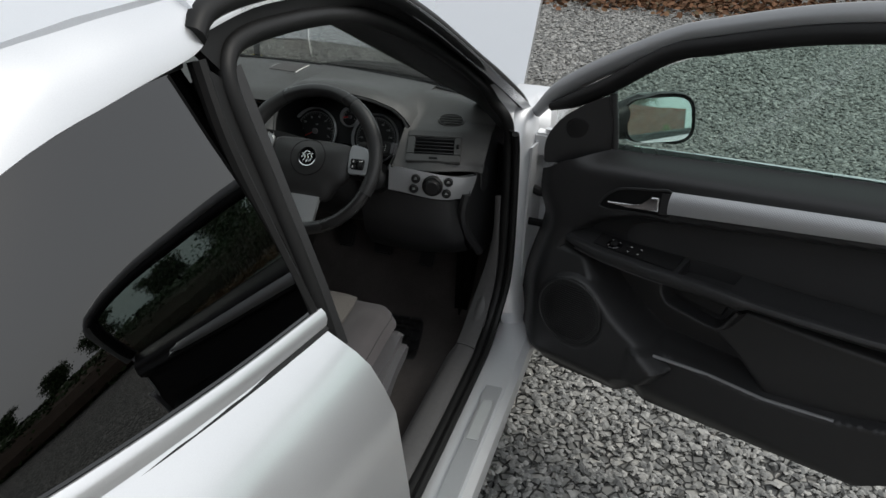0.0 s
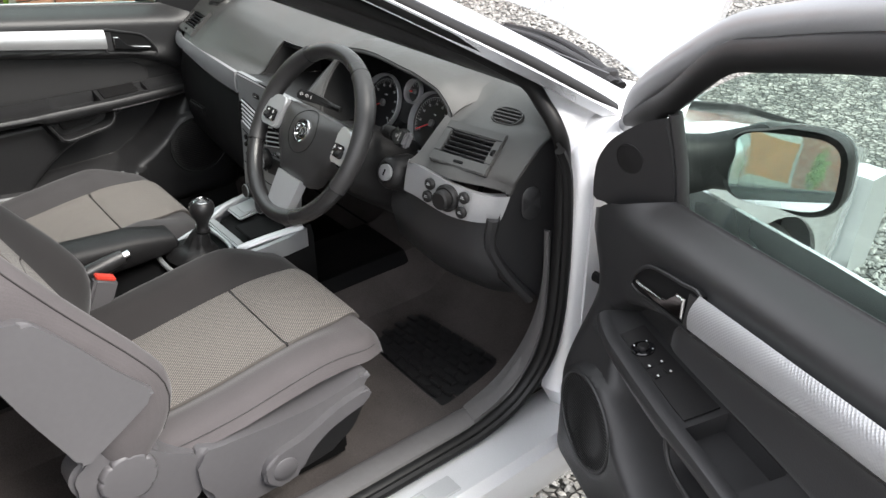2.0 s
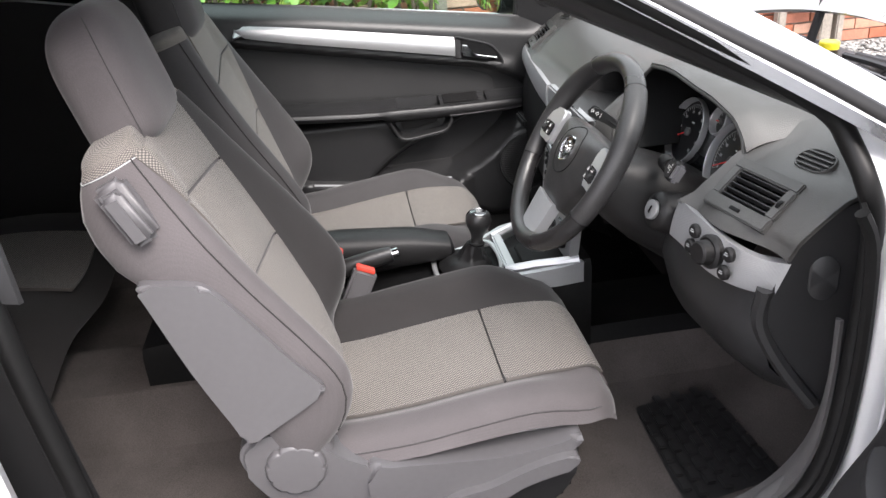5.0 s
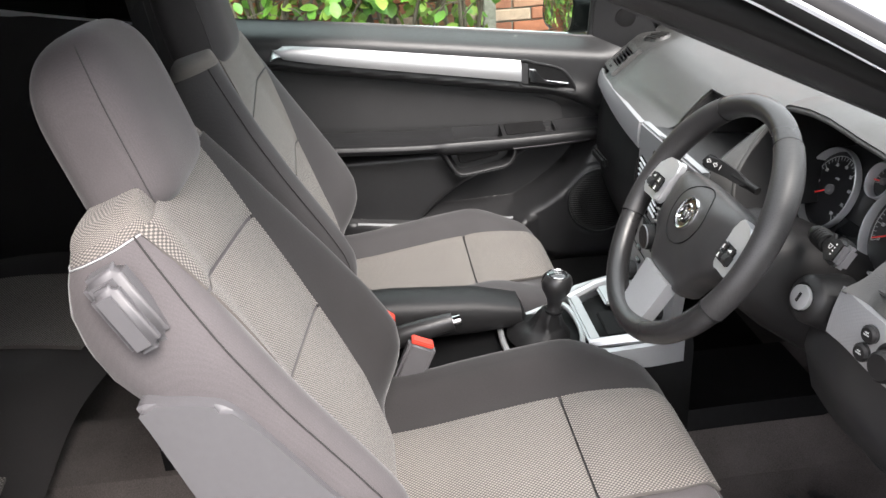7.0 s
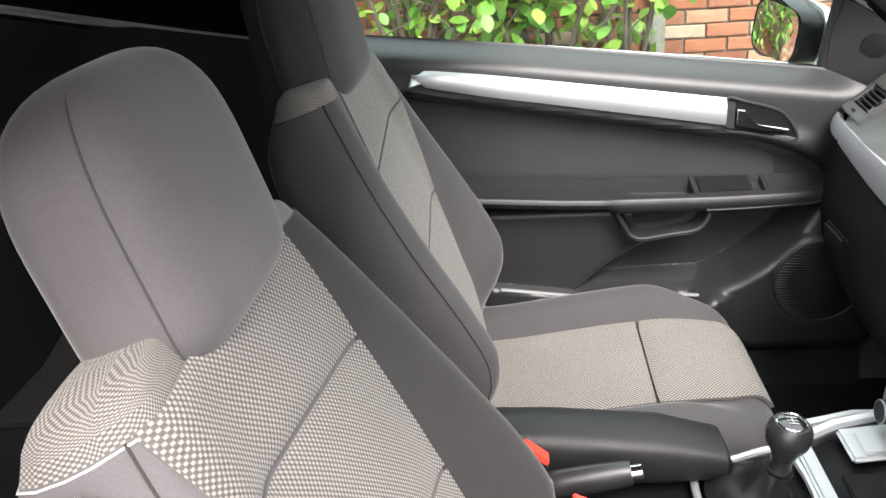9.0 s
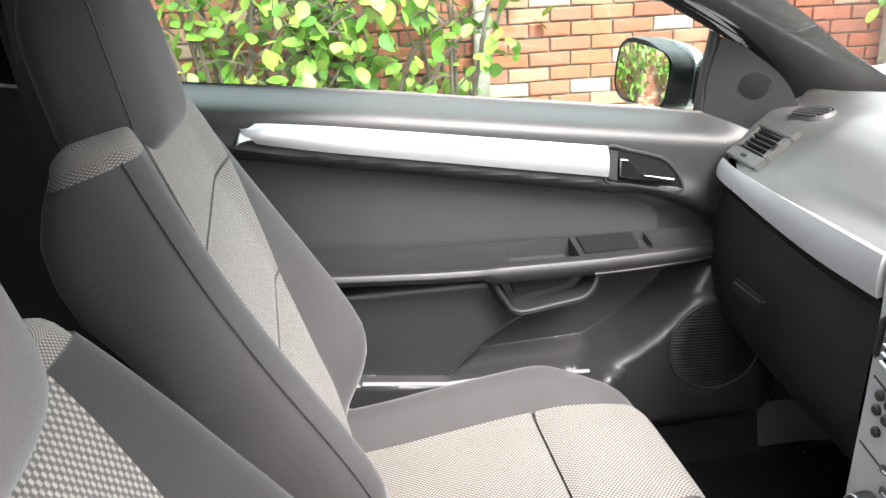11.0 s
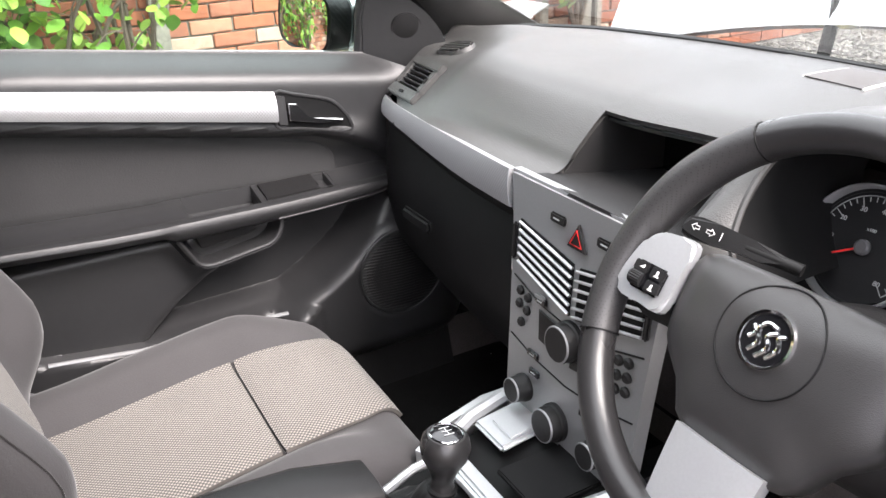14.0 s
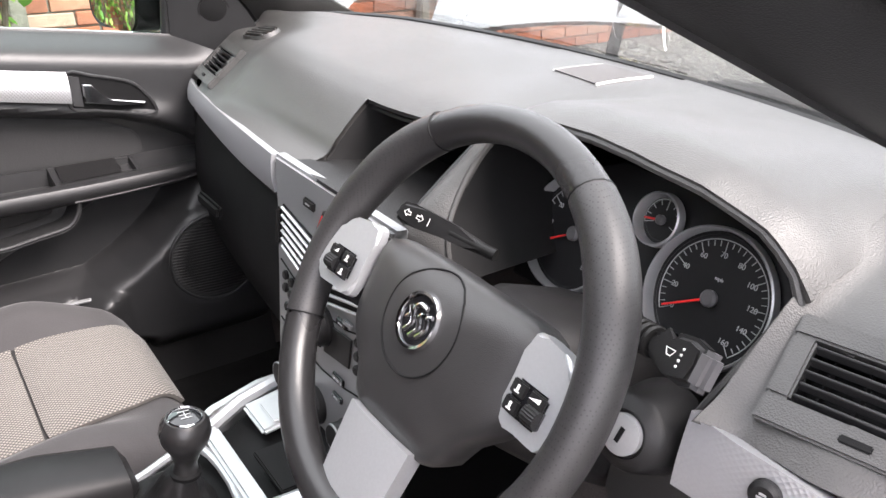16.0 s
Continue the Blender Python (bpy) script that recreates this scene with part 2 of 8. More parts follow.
def gravel_material():
    m = material("grey gravel", (0.20, 0.195, 0.185), 0.9, var=0.3, big=1.5, fine=40)
    n, l = m.node_tree.nodes, m.node_tree.links
    b = principled(m)
    co = n.new("ShaderNodeTexCoord")
    v = n.new("ShaderNodeTexVoronoi")
    v.inputs["Scale"].default_value = 34
    l.new(co.outputs["Object"], v.inputs["Vector"])
    edge = n.new("ShaderNodeTexVoronoi")
    edge.feature = "DISTANCE_TO_EDGE"
    edge.inputs["Scale"].default_value = 34
    l.new(co.outputs["Object"], edge.inputs["Vector"])
    hs = n.new("ShaderNodeSeparateColor")
    l.new(v.outputs["Color"], hs.inputs[0])
    ramp = n.new("ShaderNodeValToRGB")
    e = ramp.color_ramp.elements
    e[0].position, e[0].color = 0.0, (0.11, 0.112, 0.11, 1)
    e[1].position, e[1].color = 1.0, (0.42, 0.41, 0.38, 1)
    mid = ramp.color_ramp.elements.new(0.5)
    mid.color = (0.24, 0.24, 0.225, 1)
    l.new(hs.outputs["Red"], ramp.inputs["Fac"])
    gap = n.new("ShaderNodeMapRange")
    gap.inputs["From Min"].default_value, gap.inputs["From Max"].default_value = 0.0, 0.12
    gap.inputs["To Min"].default_value = 0.25
    l.new(edge.outputs["Distance"], gap.inputs["Value"])
    sc = n.new("ShaderNodeVectorMath")
    sc.operation = "SCALE"
    l.new(ramp.outputs["Color"], sc.inputs[0])
    l.new(gap.outputs["Result"], sc.inputs["Scale"])
    l.new(sc.outputs["Vector"], b.inputs["Base Color"])
    bp = n.new("ShaderNodeBump")
    bp.inputs["Strength"].default_value, bp.inputs["Distance"].default_value = 1.0, 0.02
    l.new(gap.outputs["Result"], bp.inputs["Height"])
    l.new(bp.outputs["Normal"], b.inputs["Normal"])
    return m


def varied(name, colours, rough=0.85, per="island", bump=0.3, bump_scale=120.0, var=0.2):
    """A material whose pieces differ: a ramp of colours picked at random for each island or object."""
    m = material(name, (1, 1, 1), rough, var=var, big=20, fine=150, bump=bump, bump_scale=bump_scale)
    n, l = m.node_tree.nodes, m.node_tree.links
    mul = [k for k in n if k.type == "VECT_MATH"][0]
    ramp = n.new("ShaderNodeValToRGB")
    el = ramp.color_ramp.elements
    while len(el) < len(colours):
        el.new(0.5)
    for i, c in enumerate(colours):
        el[i].position, el[i].color = i / (len(colours) - 1), (*c, 1)
    if per == "island":
        g = n.new("ShaderNodeNewGeometry")
        l.new(g.outputs["Random Per Island"], ramp.inputs["Fac"])
    else:
        g = n.new("ShaderNodeObjectInfo")
        l.new(g.outputs["Random"], ramp.inputs["Fac"])
    l.new(ramp.outputs["Color"], mul.inputs[0])
    return m


GRAVEL = gravel_material()
STONES = varied("gravel stones", [(0.16, 0.162, 0.157), (0.22, 0.222, 0.213), (0.27, 0.27, 0.257), (0.32, 0.318, 0.302), (0.43, 0.425, 0.40)], 0.85)
BRICK_COLOURS = [(0.22, 0.075, 0.045), (0.33, 0.11, 0.06), (0.38, 0.13, 0.07), (0.30, 0.12, 0.08), (0.42, 0.2, 0.13), (0.45, 0.33, 0.26)]
BRICK = varied("weathered red brick", BRICK_COLOURS, 0.9, "object", 0.5, 60, 0.3)
BRICK_REST = varied("weathered red brickwork", BRICK_COLOURS, 0.9, "island", 0.5, 60, 0.3)
MORTAR = material("grey lime mortar", (0.19, 0.17, 0.145), 0.95, var=0.3, big=3, fine=60, bump=0.6, bump_scale=120)
LEAF = varied("fresh green leaf", [(0.06, 0.16, 0.02), (0.12, 0.26, 0.03), (0.19, 0.33, 0.045), (0.30, 0.40, 0.07)], 0.5, "island", 0.0)
principled(LEAF).inputs["Transmission Weight"].default_value = 0.0
LEAF_DARK = varied("dark evergreen leaf", [(0.030, 0.055, 0.015), (0.040, 0.075, 0.018), (0.055, 0.095, 0.025)], 0.6, "island", 0.0)
BARK = material("grey-brown bark", (0.14, 0.105, 0.08), 0.9, var=0.3, big=8, fine=80, bump=0.8, bump_scale=90)
POST_WOOD = material("weathered grey timber", (0.26, 0.235, 0.2), 0.9, var=0.3, big=5, fine=60, bump=0.5, bump_scale=80)
FENCE_WOOD = material("orange-brown fence timber", (0.46, 0.19, 0.055), 0.8, var=0.25, big=3, fine=60, bump=0.4, bump_scale=80)
LITTER = varied("brown fallen leaves", [(0.10, 0.05, 0.025), (0.16, 0.075, 0.035), (0.2, 0.1, 0.05), (0.08, 0.06, 0.03)], 0.9)
TYRE = material("tyre rubber", (0.02, 0.02, 0.02), 0.75, var=0.25, bump=0.3, bump_scale=120)
HOUSE = material("white render", (0.62, 0.61, 0.58), 0.85, var=0.12, big=1, fine=30, bump=0.3, bump_scale=60)
SLATE = material("dark slate roof", (0.06, 0.062, 0.07), 0.7, var=0.3, big=2, fine=20, bump=0.5, bump_scale=14)
YELLOW = material("yellow plastic cap", (0.7, 0.6, 0.03), 0.4)

# ---- mesh helpers ----
def part(name, bm, mat, parent=None, label="", angle=38, flip=None):
    """Links a bmesh as one mesh object under a thing or a part."""
    bmesh.ops.remove_doubles(bm, verts=bm.verts, dist=1e-5)
    bmesh.ops.recalc_face_normals(bm, faces=bm.faces)
    me = bpy.data.meshes.new(name)
    bm.to_mesh(me)
    bm.free()
    for p in me.polygons:
        p.use_smooth = True
    me.set_sharp_from_angle(angle=radians(angle))
    me.materials.append(mat)
    ob = new(name, me)
    ob.parent = parent
    if label:
        tagged(ob, label)
    return ob


def thing(name, label, category, group="", kind="", at=(0, 0, 0)):
    ob = new(name)
    ob.location = at
    return tagged(ob, label, category, group, kind)


def B():
    return bmesh.new()


def spline(pts, n, closed=False):
    """A smooth run of points through pts."""
    pts = [Vector(p) for p in pts]
    out = []
    k = len(pts)
    spans = k if closed else k - 1
    for i in range(spans):
        if closed:
            p0, p1, p2, p3 = (pts[(i + j - 1) % k] for j in range(4))
        else:
            p0, p1, p2, p3 = pts[max(i - 1, 0)], pts[i], pts[i + 1], pts[min(i + 2, k - 1)]
        for j in range(n):
            t = j / n
            out.append(0.5 * ((2 * p1) + (p2 - p0) * t + (2 * p0 - 5 * p1 + 4 * p2 - p3) * t * t + (3 * p1 - p0 - 3 * p2 + p3) * t ** 3))
    if not closed:
        out.append(pts[-1].copy())
    return out


def box(bm, c, s, r=0.004, seg=2, m=None):
    """Rounded box: centre, size, edge radius."""
    made = bmesh.ops.create_cube(bm, size=1)["verts"]
    for v in made:
        v.co = Vector((v.co.x * s[0], v.co.y * s[1], v.co.z * s[2]))
    if r:
        edges = list({e for v in made for e in v.link_edges})
        made = list({v for f in bmesh.ops.bevel(bm, geom=edges, offset=min(r, min(s) * 0.45), segments=seg, affect="EDGES")["faces"] for v in f.verts} | {v for v in made if v.is_valid})
    t = Matrix.Translation(c) @ (m or Matrix())
    bmesh.ops.transform(bm, matrix=t, verts=[v for v in made if v.is_valid])
    return bm


def prism(bm, pts, h, m, r=0.0, seg=2):
    """A flat outline (x, y) drawn out by h along z, with rounded rims, laid at the pose m."""
    lo = [bm.verts.new((x, y, 0)) for x, y in pts]
    hi = [bm.verts.new((x, y, h)) for x, y in pts]
    k = len(pts)
    faces = [bm.faces.new(lo[::-1]), bm.faces.new(hi)]
    for i in range(k):
        faces.append(bm.faces.new((lo[i], lo[(i + 1) % k], hi[(i + 1) % k], hi[i])))
    verts = lo + hi
    if r:
        rim = list({e for f in faces[:2] for e in f.edges})
        got = bmesh.ops.bevel(bm, geom=rim, offset=r, segments=seg, affect="EDGES")
        verts = list({v for f in bm.faces for v in f.verts if v in set(got["verts"])} | {v for v in verts if v.is_valid})
    bmesh.ops.transform(bm, matrix=m, verts=verts)
    return bm


def frame_of(o, x, y):
    """A pose from an origin and two directions; z is their cross product."""
    x = Vector(x).normalized()
    z = x.cross(Vector(y)).normalized()
    y = z.cross(x)
    return Matrix(((x.x, y.x, z.x, o[0]), (x.y, y.y, z.y, o[1]), (x.z, y.z, z.z, o[2]), (0, 0, 0, 1)))


def axis_frame(o, z, hint=(0, 0, 1)):
    z = Vector(z).normalized()
    h = Vector(hint)
    if abs(z.dot(h)) > 0.95:
        h = Vector((0, 1, 0))
    x = h.cross(z).normalized()
    y = z.cross(x)
    return Matrix(((x.x, y.x, z.x, o[0]), (x.y, y.y, z.y, o[1]), (x.z, y.z, z.z, o[2]), (0, 0, 0, 1)))


def lathe(bm, prof, m, seg=32, shape=None):
    """Spins (radius, height) pairs round z, at the pose m. shape(angle) scales the radius."""
    rings = []
    for r, h in prof:
        if r < 1e-6:
            rings.append([bm.verts.new(m @ Vector((0, 0, h)))])
        else:
            ring = []
            for i in range(seg):
                a = 2 * math.pi * i / seg
                k = r * (shape(a) if shape else 1)
                ring.append(bm.verts.new(m @ Vector((k * math.cos(a), k * math.sin(a), h))))
            rings.append(ring)
    for a, b in zip(rings, rings[1:]):
        if len(a) == len(b) == 1:
            continue
        for i in range(seg):
            j = (i + 1) % seg
            if len(a) == 1:
                bm.faces.new((a[0], b[i], b[j]))
            elif len(b) == 1:
                bm.faces.new((a[i], b[0], a[j]))
            else:
                bm.faces.new((a[i], b[i], b[j], a[j]))
    return bm


def disc(bm, m, r, h, bevel=0.003, seg=32, shape=None):
    return lathe(bm, [(0, 0), (r, 0), (r, h - bevel), (r - bevel, h), (0, h)], m, seg, shape)


def ring_of(bm, m, r, tube_r, seg=48, ts=10, flat=1.0):
    prof = [(r + tube_r * math.cos(a), flat * tube_r * math.sin(a)) for a in [2 * math.pi * i / ts for i in range(ts + 1)]]
    return lathe(bm, prof, m, seg)


def tube(bm, pts, r, seg=10, closed=False, flat=None):
    """A round bar along points; r a number or a function of 0..1; flat=(direction, factor) squeezes it."""
    pts = [Vector(p) for p in pts]
    k = len(pts)
    rings = []
    up = None
    for i, p in enumerate(pts):
        a = pts[(i - 1) % k] if closed or i else p
        b = pts[(i + 1) % k] if closed or i < k - 1 else p
        d = (b - a).normalized()
        if up is None:
            up = Vector((0, 0, 1)) if abs(d.z) < 0.9 else Vector((1, 0, 0))
        x = (up - d * up.dot(d)).normalized()
        up = x
        y = d.cross(x)
        rad = r(i / max(k - 1, 1)) if callable(r) else r
        ring = []
        for j in range(seg):
            ang = 2 * math.pi * j / seg
            off = x * (rad * math.cos(ang)) + y * (rad * math.sin(ang))
            if flat:
                fd = Vector(flat[0]).normalized()
                off -= fd * off.dot(fd) * (1 - flat[1])
            ring.append(bm.verts.new(p + off))
        rings.append(ring)
    pairs = list(zip(rings, rings[1:])) + ([(rings[-1], rings[0])] if closed else [])
    for a, b in pairs:
        for j in range(seg):
            bm.faces.new((a[j], a[(j + 1) % seg], b[(j + 1) % seg], b[j]))
    if not closed:
        bm.faces.new(rings[0][::-1])
        bm.faces.new(rings[-1])
    return bm


def loft(bm, rings, cap=True, closed=True):
    """Skins rings of equal count; closed: each ring is a loop."""
    vs = [[bm.verts.new(p) for p in ring] for ring in rings]
    k = len(vs[0])
    for a, b in zip(vs, vs[1:]):
        for j in range(k if closed else k - 1):
            bm.faces.new((a[j], a[(j + 1) % k], b[(j + 1) % k], b[j]))
    if cap and closed:
        bm.faces.new(vs[0][::-1])
        bm.faces.new(vs[-1])
    return bm


def sheet(bm, fn, nu, nv, thick=0.004, size=(1, 1), keep=None):
    """A sheet fn(u, v) for u, v in 0..1 with thickness towards -normal, and a metre grid in its UV map."""
    uvl = bm.loops.layers.uv.verify()
    top = [[Vector(fn(i / nu, j / nv)) for j in range(nv + 1)] for i in range(nu + 1)]

    def normal(i, j):
        a = top[min(i + 1, nu)][j] - top[max(i - 1, 0)][j]
        b = top[i][min(j + 1, nv)] - top[i][max(j - 1, 0)]
        return a.cross(b).normalized()

    vt = [[bm.verts.new(top[i][j]) for j in range(nv + 1)] for i in range(nu + 1)]
    vb = [[bm.verts.new(top[i][j] - normal(i, j) * thick) for j in range(nv + 1)] for i in range(nu + 1)] if thick else None

    def face(vs, uvs):
        f = bm.faces.new(vs)
        for lp, uv in zip(f.loops, uvs):
            lp[uvl].uv = (uv[0] * size[0], uv[1] * size[1])

    for i in range(nu):
        for j in range(nv):
            q = [(i, j), (i + 1, j), (i + 1, j + 1), (i, j + 1)]
            if keep and not keep((i + 0.5) / nu, (j + 0.5) / nv):
                continue
            uv = [(a / nu, b / nv) for a, b in q]
            face([vt[a][b] for a, b in q], uv)
            if thick:
                face([vb[a][b] for a, b in q[::-1]], uv[::-1])
    if thick and not keep:
        rim = [(i, 0) for i in range(nu)] + [(nu, j) for j in range(nv)] + [(i, nv) for i in range(nu, 0, -1)] + [(0, j) for j in range(nv, 0, -1)]
        for a, b in zip(rim, rim[1:] + rim[:1]):
            uv = [(0, 0)] * 4
            face([vt[a[0]][a[1]], vb[a[0]][a[1]], vb[b[0]][b[1]], vt[b[0]][b[1]]], uv)
    return bm


def strip(bm, a, b, rows=1, thick=0.004, bulge=0.0):
    """A band between two runs of points of equal count, with a gentle bulge along its normal."""
    n = len(a) - 1
    run = sum((Vector(a[i + 1]) - Vector(a[i])).length for i in range(n))
    wide = (Vector(a[n // 2]) - Vector(b[n // 2])).length

    def fn(u, v):
        i = min(int(u * n + 1e-9), n - 1)
        f = u * n - i
        p, q = Vector(a[i]).lerp(Vector(a[i + 1]), f), Vector(b[i]).lerp(Vector(b[i + 1]), f)
        out = p.lerp(q, v)
        if bulge:
            t = Vector(a[i + 1]) - Vector(a[i])
            out += t.cross(q - p).normalized() * bulge * (1 - (2 * v - 1) ** 2)
        return out

    return sheet(bm, fn, n, rows, thick, (run, wide))


def letters(name, body, size, m, mat, parent, thick=0.0004):
    c = bpy.data.curves.new(name, "FONT")
    c.body, c.size, c.extrude = body, size, thick
    c.align_x, c.align_y = "CENTER", "CENTER"
    tmp = bpy.data.objects.new(name, c)
    scene.collection.objects.link(tmp)
    bpy.context.view_layer.update()
    me = bpy.data.meshes.new_from_object(tmp.evaluated_get(bpy.context.evaluated_depsgraph_get()))
    bpy.data.objects.remove(tmp)
    bpy.data.curves.remove(c)
    me.transform(m)
    me.name = name
    me.materials.clear()
    me.materials.append(mat)
    ob = new(name, me)
    ob.parent = parent
    return ob


def lerp(a, b, t):
    return a + (b - a) * t


def smooth01(t):
    t = min(max(t, 0), 1)
    return t * t * (3 - 2 * t)


def table(x, rows):
    """Straight-line reading of (x, value) rows."""
    if x <= rows[0][0]:
        return rows[0][1]
    for (x0, y0), (x1, y1) in zip(rows, rows[1:]):
        if x <= x1:
            return lerp(y0, y1, (x - x0) / (x1 - x0))
    return rows[-1][1]



def ease(t):
    t = np.clip(t, 0, 1)
    return t * t * (3 - 2 * t)


def within(poly, x, y):
    """Distance of points from the rim of an outline: positive inside, negative outside."""
    best, inside = np.full(np.shape(x), 1e9), np.zeros(np.shape(x), bool)
    for (x0, y0), (x1, y1) in zip(poly, poly[1:] + poly[:1]):
        dx, dy = x1 - x0, y1 - y0
        t = np.clip(((x - x0) * dx + (y - y0) * dy) / (dx * dx + dy * dy), 0, 1)
        best = np.minimum(best, np.hypot(x - x0 - t * dx, y - y0 - t * dy))
        if y0 != y1:
            inside ^= ((y0 > y) != (y1 > y)) & (x < dx * (y - y0) / dy + x0)
    return np.where(inside, best, -best)

# ---- setting: gravel yard, brick wall, planting ----
bm = B()
sheet(bm, lambda u, v: (-60 + 120 * u, -60 + 120 * v, 0), 24, 24, 0)
ground = tagged(part("ground", bm, GRAVEL), "grey gravel yard of small mixed chippings", "ground", kind="structure")


def pebbles(name, count, x0, x1, y0, y1, size, seed):
    """Loose angular chippings lying on the ground, as one mesh."""
    rng = np.random.default_rng(seed)
    base = np.array([(1, 0, 0), (-1, 0, 0), (0, 1, 0), (0, -1, 0), (0, 0, 1), (0, 0, -0.6), (0.6, 0.6, 0.5), (-0.6, 0.55, 0.5), (0.55, -0.6, 0.5), (-0.6, -0.6, 0.45)])
    tris = np.array([(0, 6, 4), (6, 2, 4), (2, 7, 4), (7, 1, 4), (1, 9, 4), (9, 3, 4), (3, 8, 4), (8, 0, 4), (0, 2, 6), (2, 1, 7), (1, 3, 9), (3, 0, 8), (2, 0, 5), (1, 2, 5), (3, 1, 5), (0, 3, 5)])
    s = size * rng.uniform(0.55, 1.25, (count, 1)) * np.stack([rng.uniform(0.8, 1.35, count), rng.uniform(0.6, 1.0, count), rng.uniform(0.35, 0.7, count)], 1)
    a = rng.uniform(0, 2 * np.pi, count)
    v = base[None] * (1 + rng.uniform(-0.28, 0.28, (count, 10, 3))) * s[:, None, :]
    tilt = rng.uniform(-0.5, 0.5, (count, 1))
    z = v[:, :, 2] + v[:, :, 0] * tilt
    x = v[:, :, 0] * np.cos(a)[:, None] - v[:, :, 1] * np.sin(a)[:, None]
    y = v[:, :, 0] * np.sin(a)[:, None] + v[:, :, 1] * np.cos(a)[:, None]
    x += rng.uniform(x0, x1, (count, 1))
    y += rng.uniform(y0, y1, (count, 1))
    z += s[:, 2:3] * 0.35 + rng.uniform(0, 0.006, (count, 1))
    co = np.stack([x, y, z], 2).reshape(-1, 3)
    fc = (tris[None] + 10 * np.arange(count)[:, None, None]).reshape(-1, 3)
    me = bpy.data.meshes.new(name)
    me.from_pydata(co.tolist(), [], fc.tolist())
    me.materials.append(STONES)
    return new(name, me)


tagged(pebbles("gravel", 46000, 0.5, 3.4, -1.6, 4.2, 0.0125, 3), "loose grey angular gravel chippings", "gravel", kind="stuff")
tagged(pebbles("gravel", 34000, -1.6, 4.6, 4.2, 7.7, 0.016, 4), "loose grey gravel chippings further out", "gravel", kind="stuff")
tagged(pebbles("gravel", 20000, -3.55, -1.2, 0.5, 7.0, 0.016, 5), "loose grey gravel chippings beside the wall", "gravel", kind="stuff")

# brick wall on the passenger side
WALL_X = -3.6
wall_west = thing("wall_west", "weathered red brick garden wall with pale mortar", "wall", kind="structure", at=(0, 0, 0))
bm = B()
box(bm, (WALL_X - 0.12, 0.0, 0.95), (0.2, 25.0, 1.9), 0.0)
part("mortar", bm, MORTAR, wall_west)
brick_mesh = []
rng = random.Random(11)
for k in range(6):
    bm = B()
    box(bm, (0, 0, 0), (0.1, 0.215, 0.065), 0.005, 1)
    for v in bm.verts:
        v.co += Vector((rng.uniform(-0.003, 0.003), rng.uniform(-0.002, 0.002), rng.uniform(-0.002, 0.002)))
    me = bpy.data.meshes.new("brick")
    bm.to_mesh(me)
    bm.free()
    me.materials.append(BRICK)
    brick_mesh.append(me)
rest = []
own = 0
BRICKS = []
for row in range(25):
    for col in range(-55, 55):
        y = col * 0.225 + (0.1125 if row % 2 else 0)
        z = 0.04 + row * 0.075
        x = WALL_X - 0.052 + rng.uniform(-0.004, 0.004)
        if 0.40 < z < 1.25 and -1.2 < y < 3.6 and own < 300:
            own += 1
            BRICKS.append((x, y, z))
        else:
            rest.append(((x, y, z), (0.1, 0.215 + rng.uniform(-0.006, 0.004), 0.065 + rng.uniform(-0.004, 0.003))))


def blocks(name, items, mat, parent):
    """Many plain blocks (centre, size) as one mesh."""
    co, fc = [], []
    for c, d in items:
        k = len(co)
        co += [(c[0] + a * d[0] / 2, c[1] + b * d[1] / 2, c[2] + e * d[2] / 2) for a in (-1, 1) for b in (-1, 1) for e in (-1, 1)]
        fc += [tuple(k + i for i in f) for f in ((0, 1, 3, 2), (4, 6, 7, 5), (0, 4, 5, 1), (2, 3, 7, 6), (0, 2, 6, 4), (1, 5, 7, 3))]
    me = bpy.data.meshes.new(name)
    me.from_pydata(co, [], fc)
    me.materials.append(mat)
    ob = new(name, me)
    ob.parent = parent
    return ob


tagged(blocks("brickwork", rest, BRICK_REST, wall_west), kind="stuff")

# timber posts against the wall
for y, w in ((0.30, 0.075), (2.56, 0.06), (2.88, 0.08), (2.98, 0.05)):
    post = thing("fence_post", "weathered grey timber post standing against the brick wall", "post", "posts along the wall")
    bm = B()
    box(bm, (WALL_X + 0.06, y, 0.85), (0.07, w, 1.7), 0.008)
    part("shaft", bm, POST_WOOD, post)


